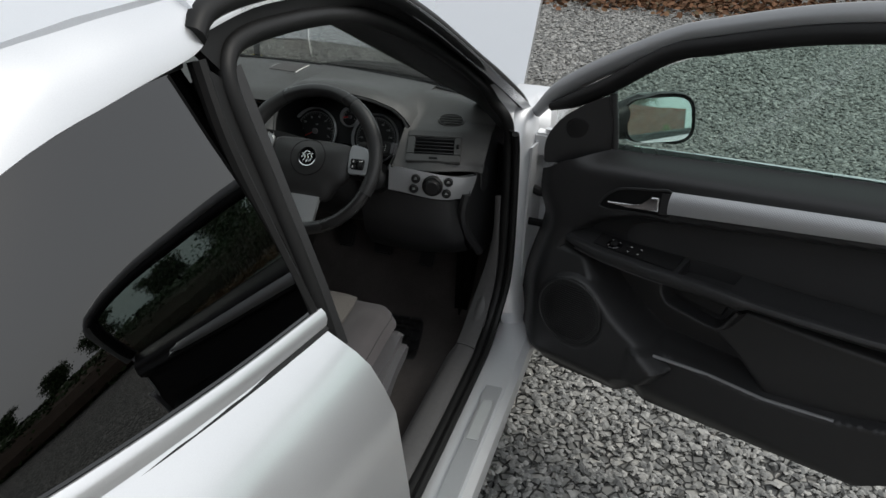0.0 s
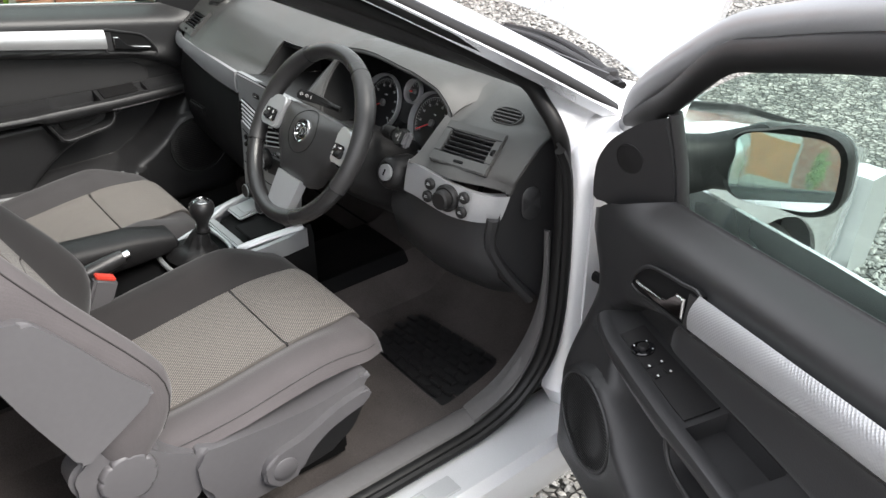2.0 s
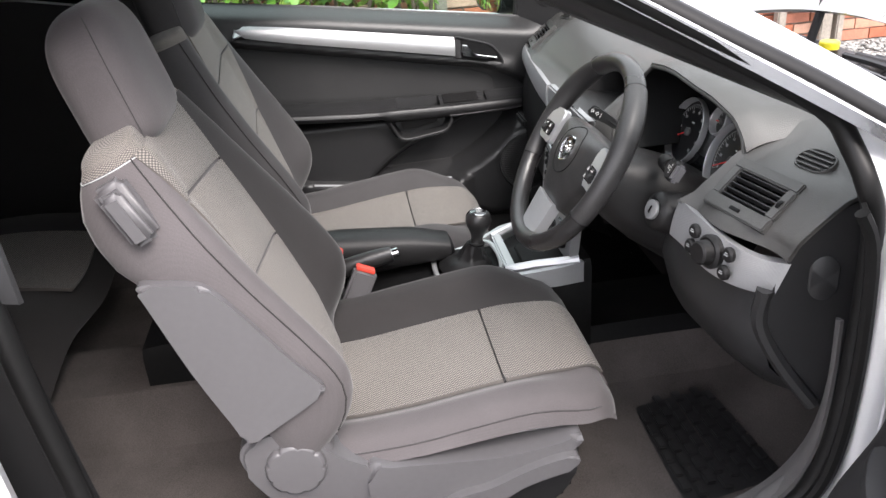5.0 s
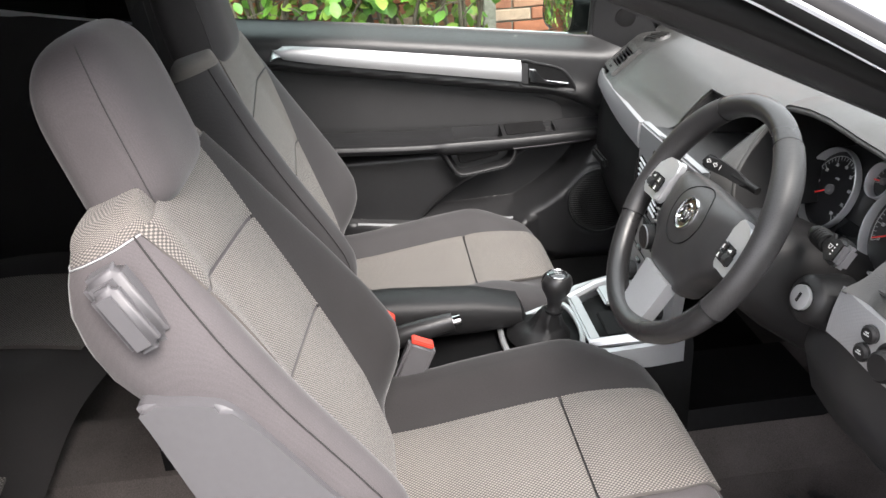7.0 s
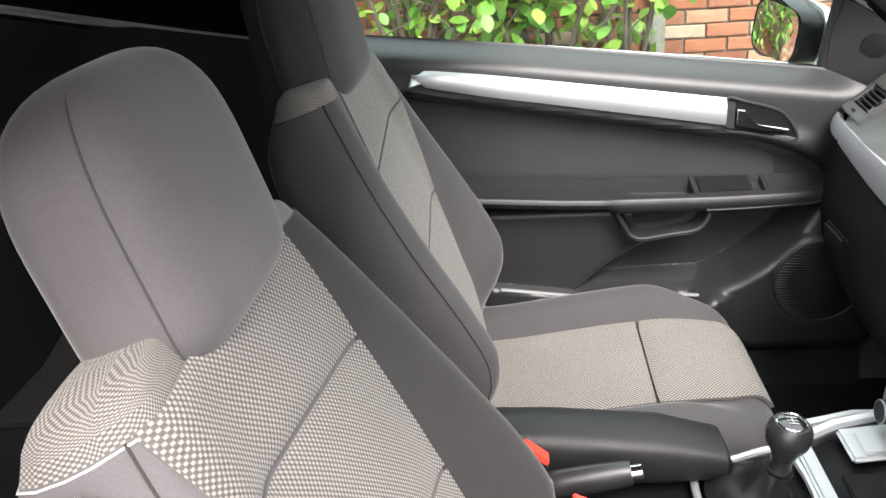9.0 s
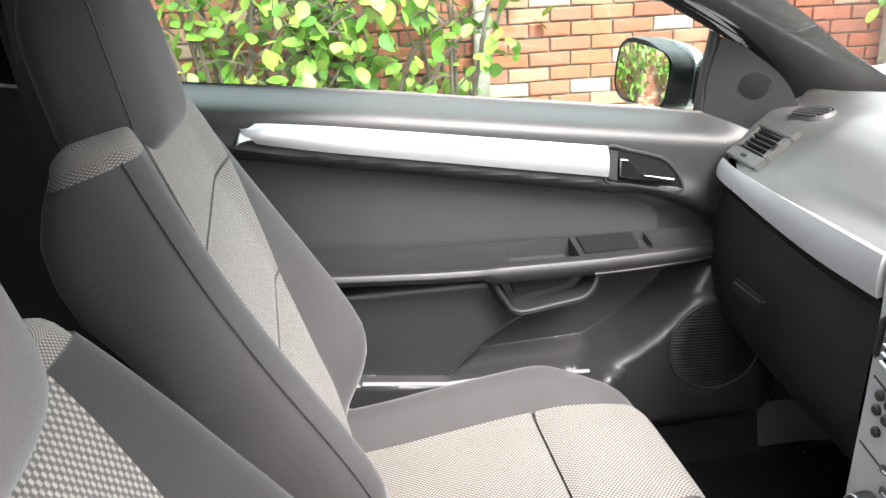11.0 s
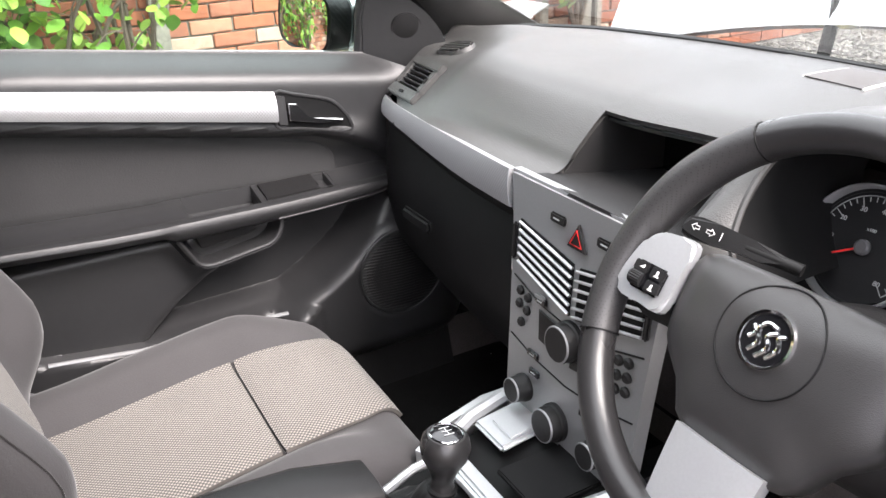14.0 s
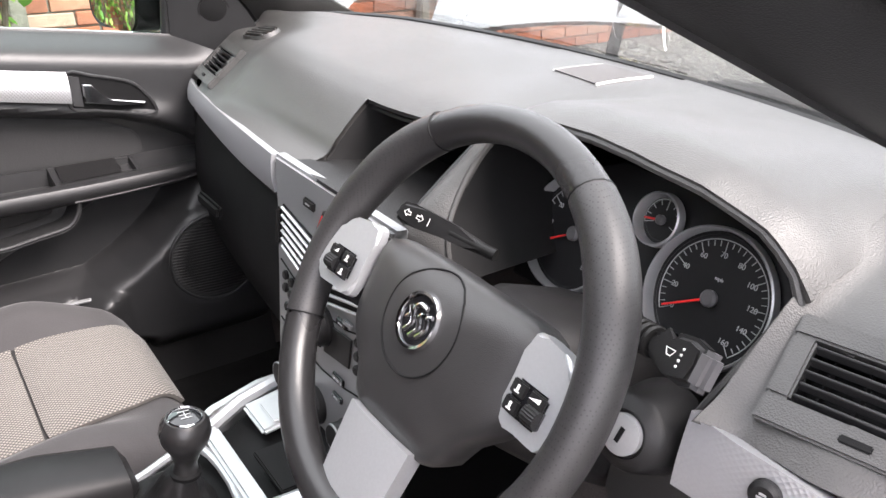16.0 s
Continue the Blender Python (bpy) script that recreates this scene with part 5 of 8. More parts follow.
    CLOTH_TOP = [(0.322, 0.722), (0.328, 0.738), (0.340, 0.752), (0.360, 0.766), (0.395, 0.778), (0.435, 0.787), (0.704, 0.838), (1.036, 0.894), (1.14, 0.912)]
    sheet(bm, lambda u, v: (lambda x: (lambda z: (x, float(trim_n(x, z)) + 0.006 * min(1, 12 * min(u, v, 1 - v) + 0.15), z))(lerp(arm_z(x) + 0.004, max(table(x, CLOTH_TOP), arm_z(x) + 0.004), v)))(lerp(0.322, 1.13, u ** 1.4)), 60, 14, 0.005, (0.8, 0.1))
    put("cloth_panel", bm, DOOR_CLOTH, "dark grey cloth panel", tp)

    # silver strip
    bm = B()
    a, b = [], []
    for i in range(31):
        t = i / 30
        u = lerp(0.437, 1.03, t)
        k = math.sqrt(max(1 - (1 - min((1 - t) / 0.055, 1)) ** 2, 0)) * lerp(0.84, 1.0, smooth01((1 - t) / 0.25))
        zt, zb = 0.877 + 0.150 * (u - 0.437), 0.826 + 0.172 * (u - 0.437)
        mid = (zt + zb) / 2
        a.append((u, 0.097 + 0.005 * t * t, lerp(mid, zt, k)))
        b.append((u, 0.107 + 0.005 * t * t, lerp(mid, zb, k)))
    strip(bm, a, b, 8, 0.030, 0.008)
    put("trim_strip", bm, MESH_SILVER, "dimpled silver door trim strip", tp)

    # handle: sunk recess with a slim rim, chrome lever hinged at its rear
    rec = [(0.298, 0.789), (0.300, 0.803), (0.312, 0.824), (0.332, 0.845), (0.360, 0.856), (0.400, 0.867), (0.436, 0.874), (0.438, 0.816), (0.40, 0.806), (0.350, 0.795), (0.318, 0.787)]
    hs = lambda u: 0.436 - (0.436 - u) * (1.27 if opened else 1.0)
    rec = [(hs(x), z) for x, z in rec]
    ro = spline([(x, 0.0945, z) for x, z in rec], 3, True)
    bm = B()
    prism(bm, [(lerp(p.x, 0.37, 0.02), lerp(p.z, 0.828, 0.03)) for p in ro], 0.010, frame_of((0, 0.0835, 0), (1, 0, 0), (0, 0, 1)) @ Matrix.Diagonal((1, 1, -1, 1)), 0.0, 1)
    hr = put("handle_recess", bm, DARK, "", tp)
    bm = B()
    tube(bm, ro, 0.0030, 8, True, ((0, 1, 0), 0.7))
    put("handle_bezel", bm, PANEL, "", hr)
    bm = B()
    prism(bm, [(hs(x), z) for x, z in ((0.4165, 0.856), (0.400, 0.853), (0.394, 0.838), (0.386, 0.827), (0.372, 0.822), (0.316, 0.8115), (0.315, 0.806), (0.36, 0.811), (0.4165, 0.822))], 0.007, frame_of((0, 0.0962, 0), (1, 0, 0), (0, 0, 1)) @ Matrix.Diagonal((1, 1, -1, 1)), 0.0028, 3)
    put("handle_lever", bm, CHROME, "bright chrome pull lever", hr)
    bm = B()
    strip(bm, [(hs(0.4185), 0.097, 0.866), (0.434, 0.097, 0.870)], [(hs(0.4185), 0.100, 0.816), (0.434, 0.100, 0.820)], 2, 0.01)
    put("lever_mount", bm, PANEL, "", hr)

    # armrest: rounded outer roll, sunk top with switches and a grip well, pull cup below
    bm = B()
    rings = []
    wells = [(0.490, 0.614, 0.030)] + ([] if opened else [(0.351, 0.373, 0.014)])
    cuts = [e + d_ for w0, w1, _ in wells for e, d_ in ((w0, -0.0006), (w0, 0.0006), (w1, -0.0006), (w1, 0.0006))]
    for u in sorted([lerp(0.185, 1.12, i / 55) for i in range(56)] + cuts):
        sink = sum(dep for w0, w1, dep in wells if w0 < u < w1)
        rear = smooth01((u - 0.648) / 0.008)
        z, n1 = arm_z(u) - 0.003 * rear, arm_n(u) - 0.005 * rear
        drop = lerp(0.030, 0.020, rear) * lerp(0.55, 1.0, smooth01((u - 0.18) / 0.12))
        rings.append([(u, 0.030, z + 0.010), (u, 0.056, z + 0.011), (u, 0.058, z + 0.010 - sink), (u, n1 - 0.026, z - 0.001 - sink), (u, n1 - 0.024, z - 0.001), (u, n1 - 0.012, z + 0.000), (u, n1 - 0.004, z - 0.003), (u, n1, z - 0.010), (u, n1, z - 0.6 * drop), (u, n1 - 0.007, z - drop), (u, n1 - 0.020, z - drop - 0.008), (u, 0.062, z - drop - 0.020), (u, 0.030, z - drop - 0.022)])
    loft(bm, rings)
    ar = put("armrest", bm, PANEL, "black armrest with a pull cup", tp)
    bm = B()
    tube(bm, [(u, arm_n(u) - 0.006, arm_z(u) - lerp(0.030, 0.024, smooth01((0.40 - u) / 0.2))) for u in [0.215 + 0.0253 * i for i in range(11)]], 0.0012, 6)
    put("edge_line", bm, SEAT_GREY, "", ar)
    cup = spline([(0.642, 0, 0.662), (0.622, 0, 0.624), (0.610, 0, 0.608), (0.587, 0, 0.603), (0.53, 0, 0.611), (0.483, 0, 0.619), (0.464, 0, 0.640), (0.459, 0, 0.662)], 4)
    bm = B()
    tube(bm, [(p.x, 0.126, p.z) for p in cup], 0.0040, 8)
    strip(bm, [(p.x, 0.126, p.z) for p in cup], [(lerp(p.x, 0.55, 0.12), 0.080, lerp(p.z, 0.66, 0.05)) for p in cup], 3, 0.004)
    strip(bm, [(p.x, 0.126, p.z - 0.002) for p in cup], [(lerp(p.x, 0.55, -0.10), 0.050, p.z - 0.022) for p in cup], 3, 0.004)
    pc = put("pull_cup", bm, PANEL, "", ar)
    bm = B()
    prism(bm, [(0.613, 0.662), (0.603, 0.630), (0.597, 0.627), (0.52, 0.636), (0.503, 0.642), (0.494, 0.662)], 0.016, frame_of((0, 0.090, 0), (1, 0, 0), (0, 0, 1)) @ Matrix.Diagonal((1, 1, -1, 1)), 0.002, 1)
    put("cup_bottom", bm, BLACK, "", pc)
    # dark plate that carries the switches
    bm = B()
    u0, u1 = (0.262, 0.478) if opened else (0.378, 0.478)
    sheet(bm, lambda u, v: (lambda x: (lambda n: (x, n, arm_z(x) + lerp(0.010, -0.001, v) + 0.0008))(lerp(0.062, arm_n(x) - 0.028, v)))(lerp(u1, u0, u)), 14, 4, 0.003)
    put("switch_deck", bm, BLACK, "black switch plate", ar)
    # switches
    sw_tilt = Matrix.Rotation(radians(-8), 4, "X")

    def deck(u, n):
        return arm_z(u) + lerp(0.010, -0.001, min(max((n - 0.058) / (arm_n(u) - 0.084), 0), 1))
    if opened:
        bm = B()
        disc(bm, axis_frame((0.312, 0.090, deck(0.312, 0.090) + 0.003), (-0.08, 0.15, 1)), 0.019, 0.004, 0.0015)
        put("mirror_switch", bm, GLOSS, "", ar)
        bm = B()
        disc(bm, axis_frame((0.312, 0.090, deck(0.312, 0.090) + 0.006), (-0.08, 0.15, 1)), 0.009, 0.006, 0.002)
        put("mirror_knob", bm, BLACK, "", ar)
        for u, n in ((0.350, 0.082), (0.350, 0.102), (0.376, 0.082), (0.376, 0.102)):
            bm = B()
            box(bm, (u, n, deck(u, n) + 0.003), (0.018, 0.015, 0.006), 0.002, 2, sw_tilt)
            sw = put("window_switch", bm, BLACK, "", ar)
            bm = B()
            box(bm, (u + 0.004, n, deck(u, n) + 0.0066), (0.0040, 0.0024, 0.0006), 0.0, 1, sw_tilt)
            put("switch_mark", bm, WHITE, "", ar)
        bm = B()
        for k in range(4):
            box(bm, (0.312 + 0.0145 * math.cos(0.8 + 1.57 * k), 0.090 + 0.0145 * math.sin(0.8 + 1.57 * k), deck(0.312, 0.090 + 0.0145 * math.sin(0.8 + 1.57 * k)) + 0.0076), (0.0025, 0.0018, 0.0008), 0.0)
        put("switch_symbol", bm, WHITE, "", ar)
    else:
        bm = B()
        tube(bm, [(u, n, deck(u, n) + 0.0003) for u, n in ((0.345, 0.064), (0.435, 0.064), (0.435, 0.108), (0.345, 0.108))], 0.0007, 4, True)
        put("switch_plate", bm, DARK, "", ar)
        bm = B()
        box(bm, (0.387, 0.088, deck(0.387, 0.088) - 0.001), (0.025, 0.022, 0.007), 0.002, 2, sw_tilt)
        put("window_switch", bm, GLOSS, "", ar)
        bm = B()
        box(bm, (0.387, 0.088, deck(0.387, 0.088) + 0.0028), (0.004, 0.004, 0.0006), 0.0, 1, sw_tilt)
        put("switch_mark", bm, PRINT, "", ar)

    # speaker
    bm = B()
    m = axis_frame((0.236, 0.1245, 0.500), (0.03, 1, 0.0)) @ Matrix.Diagonal((0.96, 0.96, 1, 1))
    ring_of(bm, m @ Matrix.Translation((0, 0, 0.013)), 0.092, 0.0034, 64, 8)
    sp = put("speaker_ring", bm, PANEL, "", tp)
    bm = B()
    lathe(bm, [(0, 0.017), (0.06, 0.016), (0.090, 0.012), (0.090, 0.0)], m, 48)
    gr = put("speaker_grille", bm, BLACK, "", tp)
    bm = B()
    for k in range(-15, 16):
        y = k * 0.0062
        w = math.sqrt(max(0.087 ** 2 - y * y, 0))
        if w > 0.01:
            tube(bm, [m @ Vector((-w, y, 0.0135)), m @ Vector((0, y, 0.0175)), m @ Vector((w, y, 0.0135))], 0.0013, 4)
    tagged(put("speaker_ribs", bm, BLACK, "", gr), kind="stuff")

    # pale edge along the ledge of the map pocket
    bm = B()
    tube(bm, [(u, float(trim_n(u, z - 0.006)) - 0.001, z) for u, z in ((0.47, 0.4695), (0.60, 0.466), (0.73, 0.463), (0.80, 0.472), (0.88, 0.482))], 0.0042, 8)
    put("pocket_edge", bm, SILVER_DARK, "grey edge of the map pocket", tp)

    # mirror
    bm = B()
    mc = Vector((0.268, -0.138, 0.955))
    rings = []
    for k, (dn, sc) in enumerate(((-0.085, 0.45), (-0.075, 0.74), (-0.045, 0.95), (-0.01, 1.0), (0.012, 1.0), (0.022, 0.97), (0.018, 0.90))):
        ring = []
        for i in range(28):
            a = 2 * math.pi * i / 28
            ca, sa = math.cos(a), math.sin(a)
            ex = abs(ca) ** 0.55 * (1 if ca > 0 else -1) * 0.090
            ez = abs(sa) ** 0.6 * (1 if sa > 0 else -1) * (0.066 if ca > 0 else 0.058)
            ring.append(mc + Vector((ex * sc, dn, ez * sc)))
        rings.append(ring)
    turn = Matrix.Translation(mc) @ Matrix.Rotation(MIRROR_TURN[opened], 4, "Z") @ Matrix.Rotation(radians(10.7 if opened else 4), 4, "X") @ Matrix.Rotation(radians(-6), 4, "Y") @ Matrix.Translation(-mc)
    loft(bm, rings)
    bmesh.ops.transform(bm, matrix=turn, verts=bm.verts)
    mi = put("door_mirror", bm, BLACK, "black door mirror housing with a silver cap")
    bm = B()
    rings = []
    for dn, sc in ((-0.090, 0.40), (-0.080, 0.745), (-0.048, 0.965), (-0.028, 0.99)):
        ring = []
        for i in range(28):
            a = 2 * math.pi * i / 28
            ca, sa = math.cos(a), math.sin(a)
            ring.append(mc + Vector((abs(ca) ** 0.55 * (1 if ca > 0 else -1) * 0.090 * sc * 1.015, dn, abs(sa) ** 0.6 * (1 if sa > 0 else -1) * 0.064 * sc * 1.03)))
        rings.append(ring)
    loft(bm, rings)
    bmesh.ops.transform(bm, matrix=turn, verts=bm.verts)
    put("mirror_cap", bm, PAINT, "silver painted cap", mi)
    bm = B()
    rings = []
    for k in range(14):
        f = 1 - k / 13.5
        ring = []
        for i in range(48):
            a = 2 * math.pi * i / 48
            ca, sa = math.cos(a), math.sin(a)
            x, z = abs(ca) ** 0.5 * (1 if ca > 0 else -1) * 0.078 * f, abs(sa) ** 0.55 * (1 if sa > 0 else -1) * 0.055 * f
            ring.append(mc + Vector((x, 0.0265 - (x * x + z * z) / 2.5, z)))
        rings.append(ring)
    loft(bm, rings)
    bmesh.ops.transform(bm, matrix=turn, verts=bm.verts)
    put("mirror_glass", bm, MIRROR, "", mi)
    bm = B()
    arm = []
    for k, (u, n, z, w, h) in enumerate(((0.172, -0.004, 0.938, 0.036, 0.052), (0.176, -0.030, 0.939, 0.034, 0.047), (0.186, -0.062, 0.943, 0.031, 0.043), (0.203, -0.096, 0.948, 0.030, 0.050), (0.222, -0.124, 0.952, 0.030, 0.058))):
        arm.append([Vector((u + w * abs(math.cos(a)) ** 0.7 * (1 if math.cos(a) > 0 else -1), n, z + h * abs(math.sin(a)) ** 0.7 * (1 if math.sin(a) > 0 else -1))) for a in [2 * math.pi * i / 24 for i in range(24)]])
    loft(bm, arm)
    put("mirror_arm", bm, BLACK, "", mi)
    return d


MIRROR_TURN = {True: radians(-36), False: radians(-74)}
DRIVER_DOOR = door("driver_door", (0.80, 0.372), radians(67), 1, "open driver's door with black trim and silver strip", True)
PASSENGER_DOOR = door("passenger_door", (-0.778, 0.40), 0.0, -1, "closed passenger door with black trim and silver strip", False)
for z in (0.86, 0.50):
    bm = B()
    box(bm, (0.822, 0.385, z), (0.045, 0.05, 0.06), 0.006)
    lathe(bm, [(0, -0.04), (0.010, -0.04), (0.010, 0.04), (0, 0.04)], pose(0.835, 0.378, z), 12)
    part("door_hinge", bm, PAINT_IN, car)
bm = B()
tube(bm, [(0.775, 0.33, 0.655), (0.85, 0.33, 0.652), (0.90, 0.335, 0.65)], 0.008, 8, flat=((0, 0, 1), 1.4))
part("check_strap", bm, DARK, car)
bm = B()
tube(bm, [(0.80, 0.36, 0.74), (0.83, 0.345, 0.735), (0.86, 0.35, 0.735)], 0.013, 8)
part("wiring_gaiter", bm, RUBBER, car)

# ---- dashboard ----
dash = new("dashboard")
dash.parent = car
tagged(dash, "dark grey soft dashboard with silver trim panels")


def dp(nm, bm, mat, lab="", parent=None):
    return part(nm, bm, mat, parent or dash, lab)


def screen_y(x):
    return 0.552 - 0.34 * x * x


# upper pad: sections across the car, from the glass down to the trim line
LIP = [(0.118, 0.926), (0.14, 0.938), (0.165, 0.955), (0.19, 0.970), (0.25, 0.979), (0.30, 0.981), (0.345, 0.978), (0.40, 0.966), (0.455, 0.943), (0.48, 0.922), (0.496, 0.902)]


def lip(x):
    """Front edge of the instrument hood."""
    return Vector((x, 0.216 - 0.010 * smooth01((x - 0.12) / 0.08) + 0.034 * smooth01((x - 0.33) / 0.15), table(x, LIP)))


def pad(x, v):
    yw = screen_y(x)
    edge = smooth01((abs(x) - 0.56) / 0.13)
    mid = [(0.0, yw, 0.945), (0.25, lerp(yw, 0.28, 0.5), 0.950), (0.5, 0.262, 0.937), (0.60, 0.226, 0.924), (0.68, 0.204, 0.908), (0.82, 0.172, 0.876), (0.92, 0.150, 0.854), (1.0, 0.146 - 0.045 * smooth01((x + 0.62) / 0.45), 0.844)]
    out = [(0.0, yw, 0.940 - 0.01 * edge), (0.25, lerp(yw, 0.30, 0.5), 0.944 - 0.010 * edge), (0.5, 0.302 + 0.015 * edge, 0.911 - 0.006 * edge), (0.60, 0.268 + 0.02 * edge, 0.899), (0.68, 0.244 + 0.025 * edge, 0.887), (0.82, 0.193 + 0.03 * edge, 0.845), (0.92, 0.174 + 0.04 * edge, 0.830), (1.0, 0.162 + 0.045 * edge, 0.819)]
    if x < 0:
        out = [(a, b - 0.012 * a, c + 0.018 * a) for a, b, c in out]
    k = smooth01((abs(x) - 0.44) / (0.08 if x > 0 else 0.14))
    run = [(a, lerp(b, e, k), lerp(c, f, k)) for (a, b, c), (_, e, f) in zip(mid, out)]
    t = min(max(v, 0), 1)
    i = [j for j in range(len(run) - 1) if run[j][0] <= t][-1]
    p0, p1, p2, p3 = run[max(i - 1, 0)], run[i], run[i + 1], run[min(i + 2, len(run) - 1)]
    f = (t - p1[0]) / (p2[0] - p1[0])

    def blend(c):
        m1 = (p2[c] - p0[c]) / (p2[0] - p0[0]) * (p2[0] - p1[0])
        m2 = (p3[c] - p1[c]) / (p3[0] - p1[0]) * (p2[0] - p1[0])
        return (2 * f ** 3 - 3 * f * f + 1) * p1[c] + (f ** 3 - 2 * f * f + f) * m1 + (3 * f * f - 2 * f ** 3) * p2[c] + (f ** 3 - f * f) * m2
    return Vector((x, blend(1), blend(2)))


def over_hood(x, v):
    """The pad where it rises into the hood's edge, v = 1 at the lip."""
    p = pad(x, v * 0.62)
    q = lip(x)
    p.y = lerp(screen_y(x), q.y, v)
    base = lerp(p.z, 0.945, 0.5)
    p.z = lerp(base, q.z + 0.009, smooth01(v ** 1.15)) - 0.011 * (max(v - 0.84, 0) / 0.16) ** 2
    flat = pad(x, v * 0.63) + Vector((0, 0, 0.010 * smooth01(v / 0.9)))
    return flat.lerp(p, smooth01((x - 0.118) / 0.075))


def on_pad(x, y, turn=0.0, lift=0.0):
    """A pose lying in the pad's surface."""
    k = min(range(241), key=lambda i: abs(pad(x, i / 240).y - y))
    o, a, b = pad(x, k / 240), pad(x + 0.02, k / 240), pad(x, k / 240 - 0.06)
    m = frame_of(o, a - o, b - o)
    return m @ Matrix.Translation((0, 0, lift)) @ Matrix.Rotation(turn, 4, "Z")


DRIVER_VENT = on_pad(0.574, 0.218, 0.02, 0.003)
PASSENGER_VENT = frame_of(Vector((-0.606, 0.204, 0.8755)) + 0.005 * Vector((-0.12, -0.65, 0.75)), (0.122, -0.021, 0.007), (-0.012, 0.040, 0.031))


def clear_of(m, w, h, x, v):
    """False where the pad lies under a vent's mouth."""
    p = m.inverted() @ pad(x, v)
    return abs(p.x) > w / 2 or abs(p.y) > h / 2


bm = B()
sheet(bm, lambda u, v: pad(lerp(-0.705, -0.113, u), v), 96, 90, 0.006, keep=lambda u, v: clear_of(PASSENGER_VENT, 0.108, 0.048, lerp(-0.705, -0.113, u), v))
dp("upper_pad", bm, DASH, "grained dark grey upper pad")
bm = B()
sheet(bm, lambda u, v: pad(lerp(-0.113, 0.118, u), v * 0.63) + Vector((0, 0, 0.010 * smooth01(v / 0.9) * smooth01(u * 1.2 - 0.1))), 20, 24, 0.007)
sheet(bm, lambda u, v: over_hood(lerp(0.118, 0.496, u), v), 44, 28, 0.009)
bh = dp("binnacle_hood", bm, DASH, "grained hood over the instruments")
bm = B()
sheet(bm, lambda u, v: pad(lerp(0.486, 0.705, u), v), 44, 90, 0.006, keep=lambda u, v: clear_of(DRIVER_VENT, 0.102, 0.052, lerp(0.486, 0.705, u), v))
dp("driver_pad", bm, DASH, "grained dark grey outer pad")
# unseen sheet from pad to bulkhead, added to keep light out under the dash
bm = B()
xs = [-0.72 + 0.06 * i for i in range(25)]
strip(bm, [(x, screen_y(x) - 0.01, 0.925) for x in xs], [(x, 0.765, 0.80) for x in xs], 3, 0.006)
dp("dash_light_block", bm, DARK)
# rolled lip of the hood and the inner walls of the binnacle
run = spline([(0.196, 0.132, 0.815), (0.168, 0.144, 0.856), (0.156, 0.165, 0.89), (0.156, 0.188, 0.925), (0.168, 0.202, 0.952)], 4) + [lip(x) for x in [0.185 + 0.0157 * i for i in range(20)]] + spline([(0.494, 0.238, 0.899), (0.487, 0.222, 0.88), (0.480, 0.19, 0.845), (0.470, 0.165, 0.81)], 3)
bm = B()
tube(bm, run, 0.0042, 8)
dp("hood_lip", bm, DASH)
bm = B()
tube(bm, [pad(x, 0.0) + Vector((0, 0.002, 0.003)) for x in [-0.66 + 0.055 * i for i in range(25)]], 0.0085, 8)
dp("screen_seal", bm, RUBBER)
inner = [Vector((lerp(p.x, 0.315, 0.05), 0.318 + 0.02 * smooth01((p.z - 0.82) / 0.15), lerp(p.z, 0.85, 0.16))) for p in run]
bm = B()
strip(bm, run, inner, 4, 0.004)
dp("binnacle_inner", bm, DARK)
bm = B()
left = spline([(0.118, 0.214, 0.928), (0.121, 0.168, 0.897), (0.126, 0.122, 0.864), (0.132, 0.105, 0.835), (0.140, 0.10, 0.80)], 4)
right = spline([(0.168, 0.202, 0.953), (0.157, 0.184, 0.92), (0.156, 0.163, 0.888), (0.170, 0.143, 0.854), (0.20, 0.13, 0.812)], 4)
strip(bm, left, right, 5, 0.006, 0.004)
dp("column_cowl_side", bm, DASH)

# passenger trim strip and lower dash
tl = [Vector((lerp(-0.678, -0.1495, i / 20), lerp(0.170, 0.0930, (i / 20) ** 0.7), lerp(0.842, 0.862, i / 20))) for i in range(21)]
bl = [Vector((p.x, p.y - 0.010 * (1 - i / 20), p.z - lerp(0.030, 0.052, smooth01(i / 20 * 1.2)))) for i, p in enumerate(tl)]
bm = B()
strip(bm, bl, tl, 5, 0.012, 0.003)
dp("passenger_trim", bm, MESH_SILVER, "dimpled silver strip across the passenger side")
bm = B()
a = [p + Vector((0, 0.004, -0.002)) for p in bl]
rows = [a] + [[Vector((p.x, p.y + dy, lerp(p.z, 0.46, k))) for p in a] for dy, k in ((0.012, 0.06), (0.0, 0.2), (-0.005, 0.42), (0.01, 0.66), (0.07, 0.86), (0.16, 1.0))]
loft(bm, rows, cap=False, closed=False)
dp("glovebox", bm, DARK, "black glovebox and lower dash")
bm = B()
box(bm, (-0.42, 0.094, 0.70), (0.09, 0.012, 0.022), 0.005)
dp("glovebox_handle", bm, DARK)
bm = B()
strip(bm, [(-0.705, 0.20, 0.84), (-0.705, 0.24, 0.66), (-0.70, 0.28, 0.46)], [(-0.672, 0.165, 0.835), (-0.672, 0.165, 0.66), (-0.672, 0.20, 0.46)], 2, 0.006)
dp("passenger_end_panel", bm, BLACK)


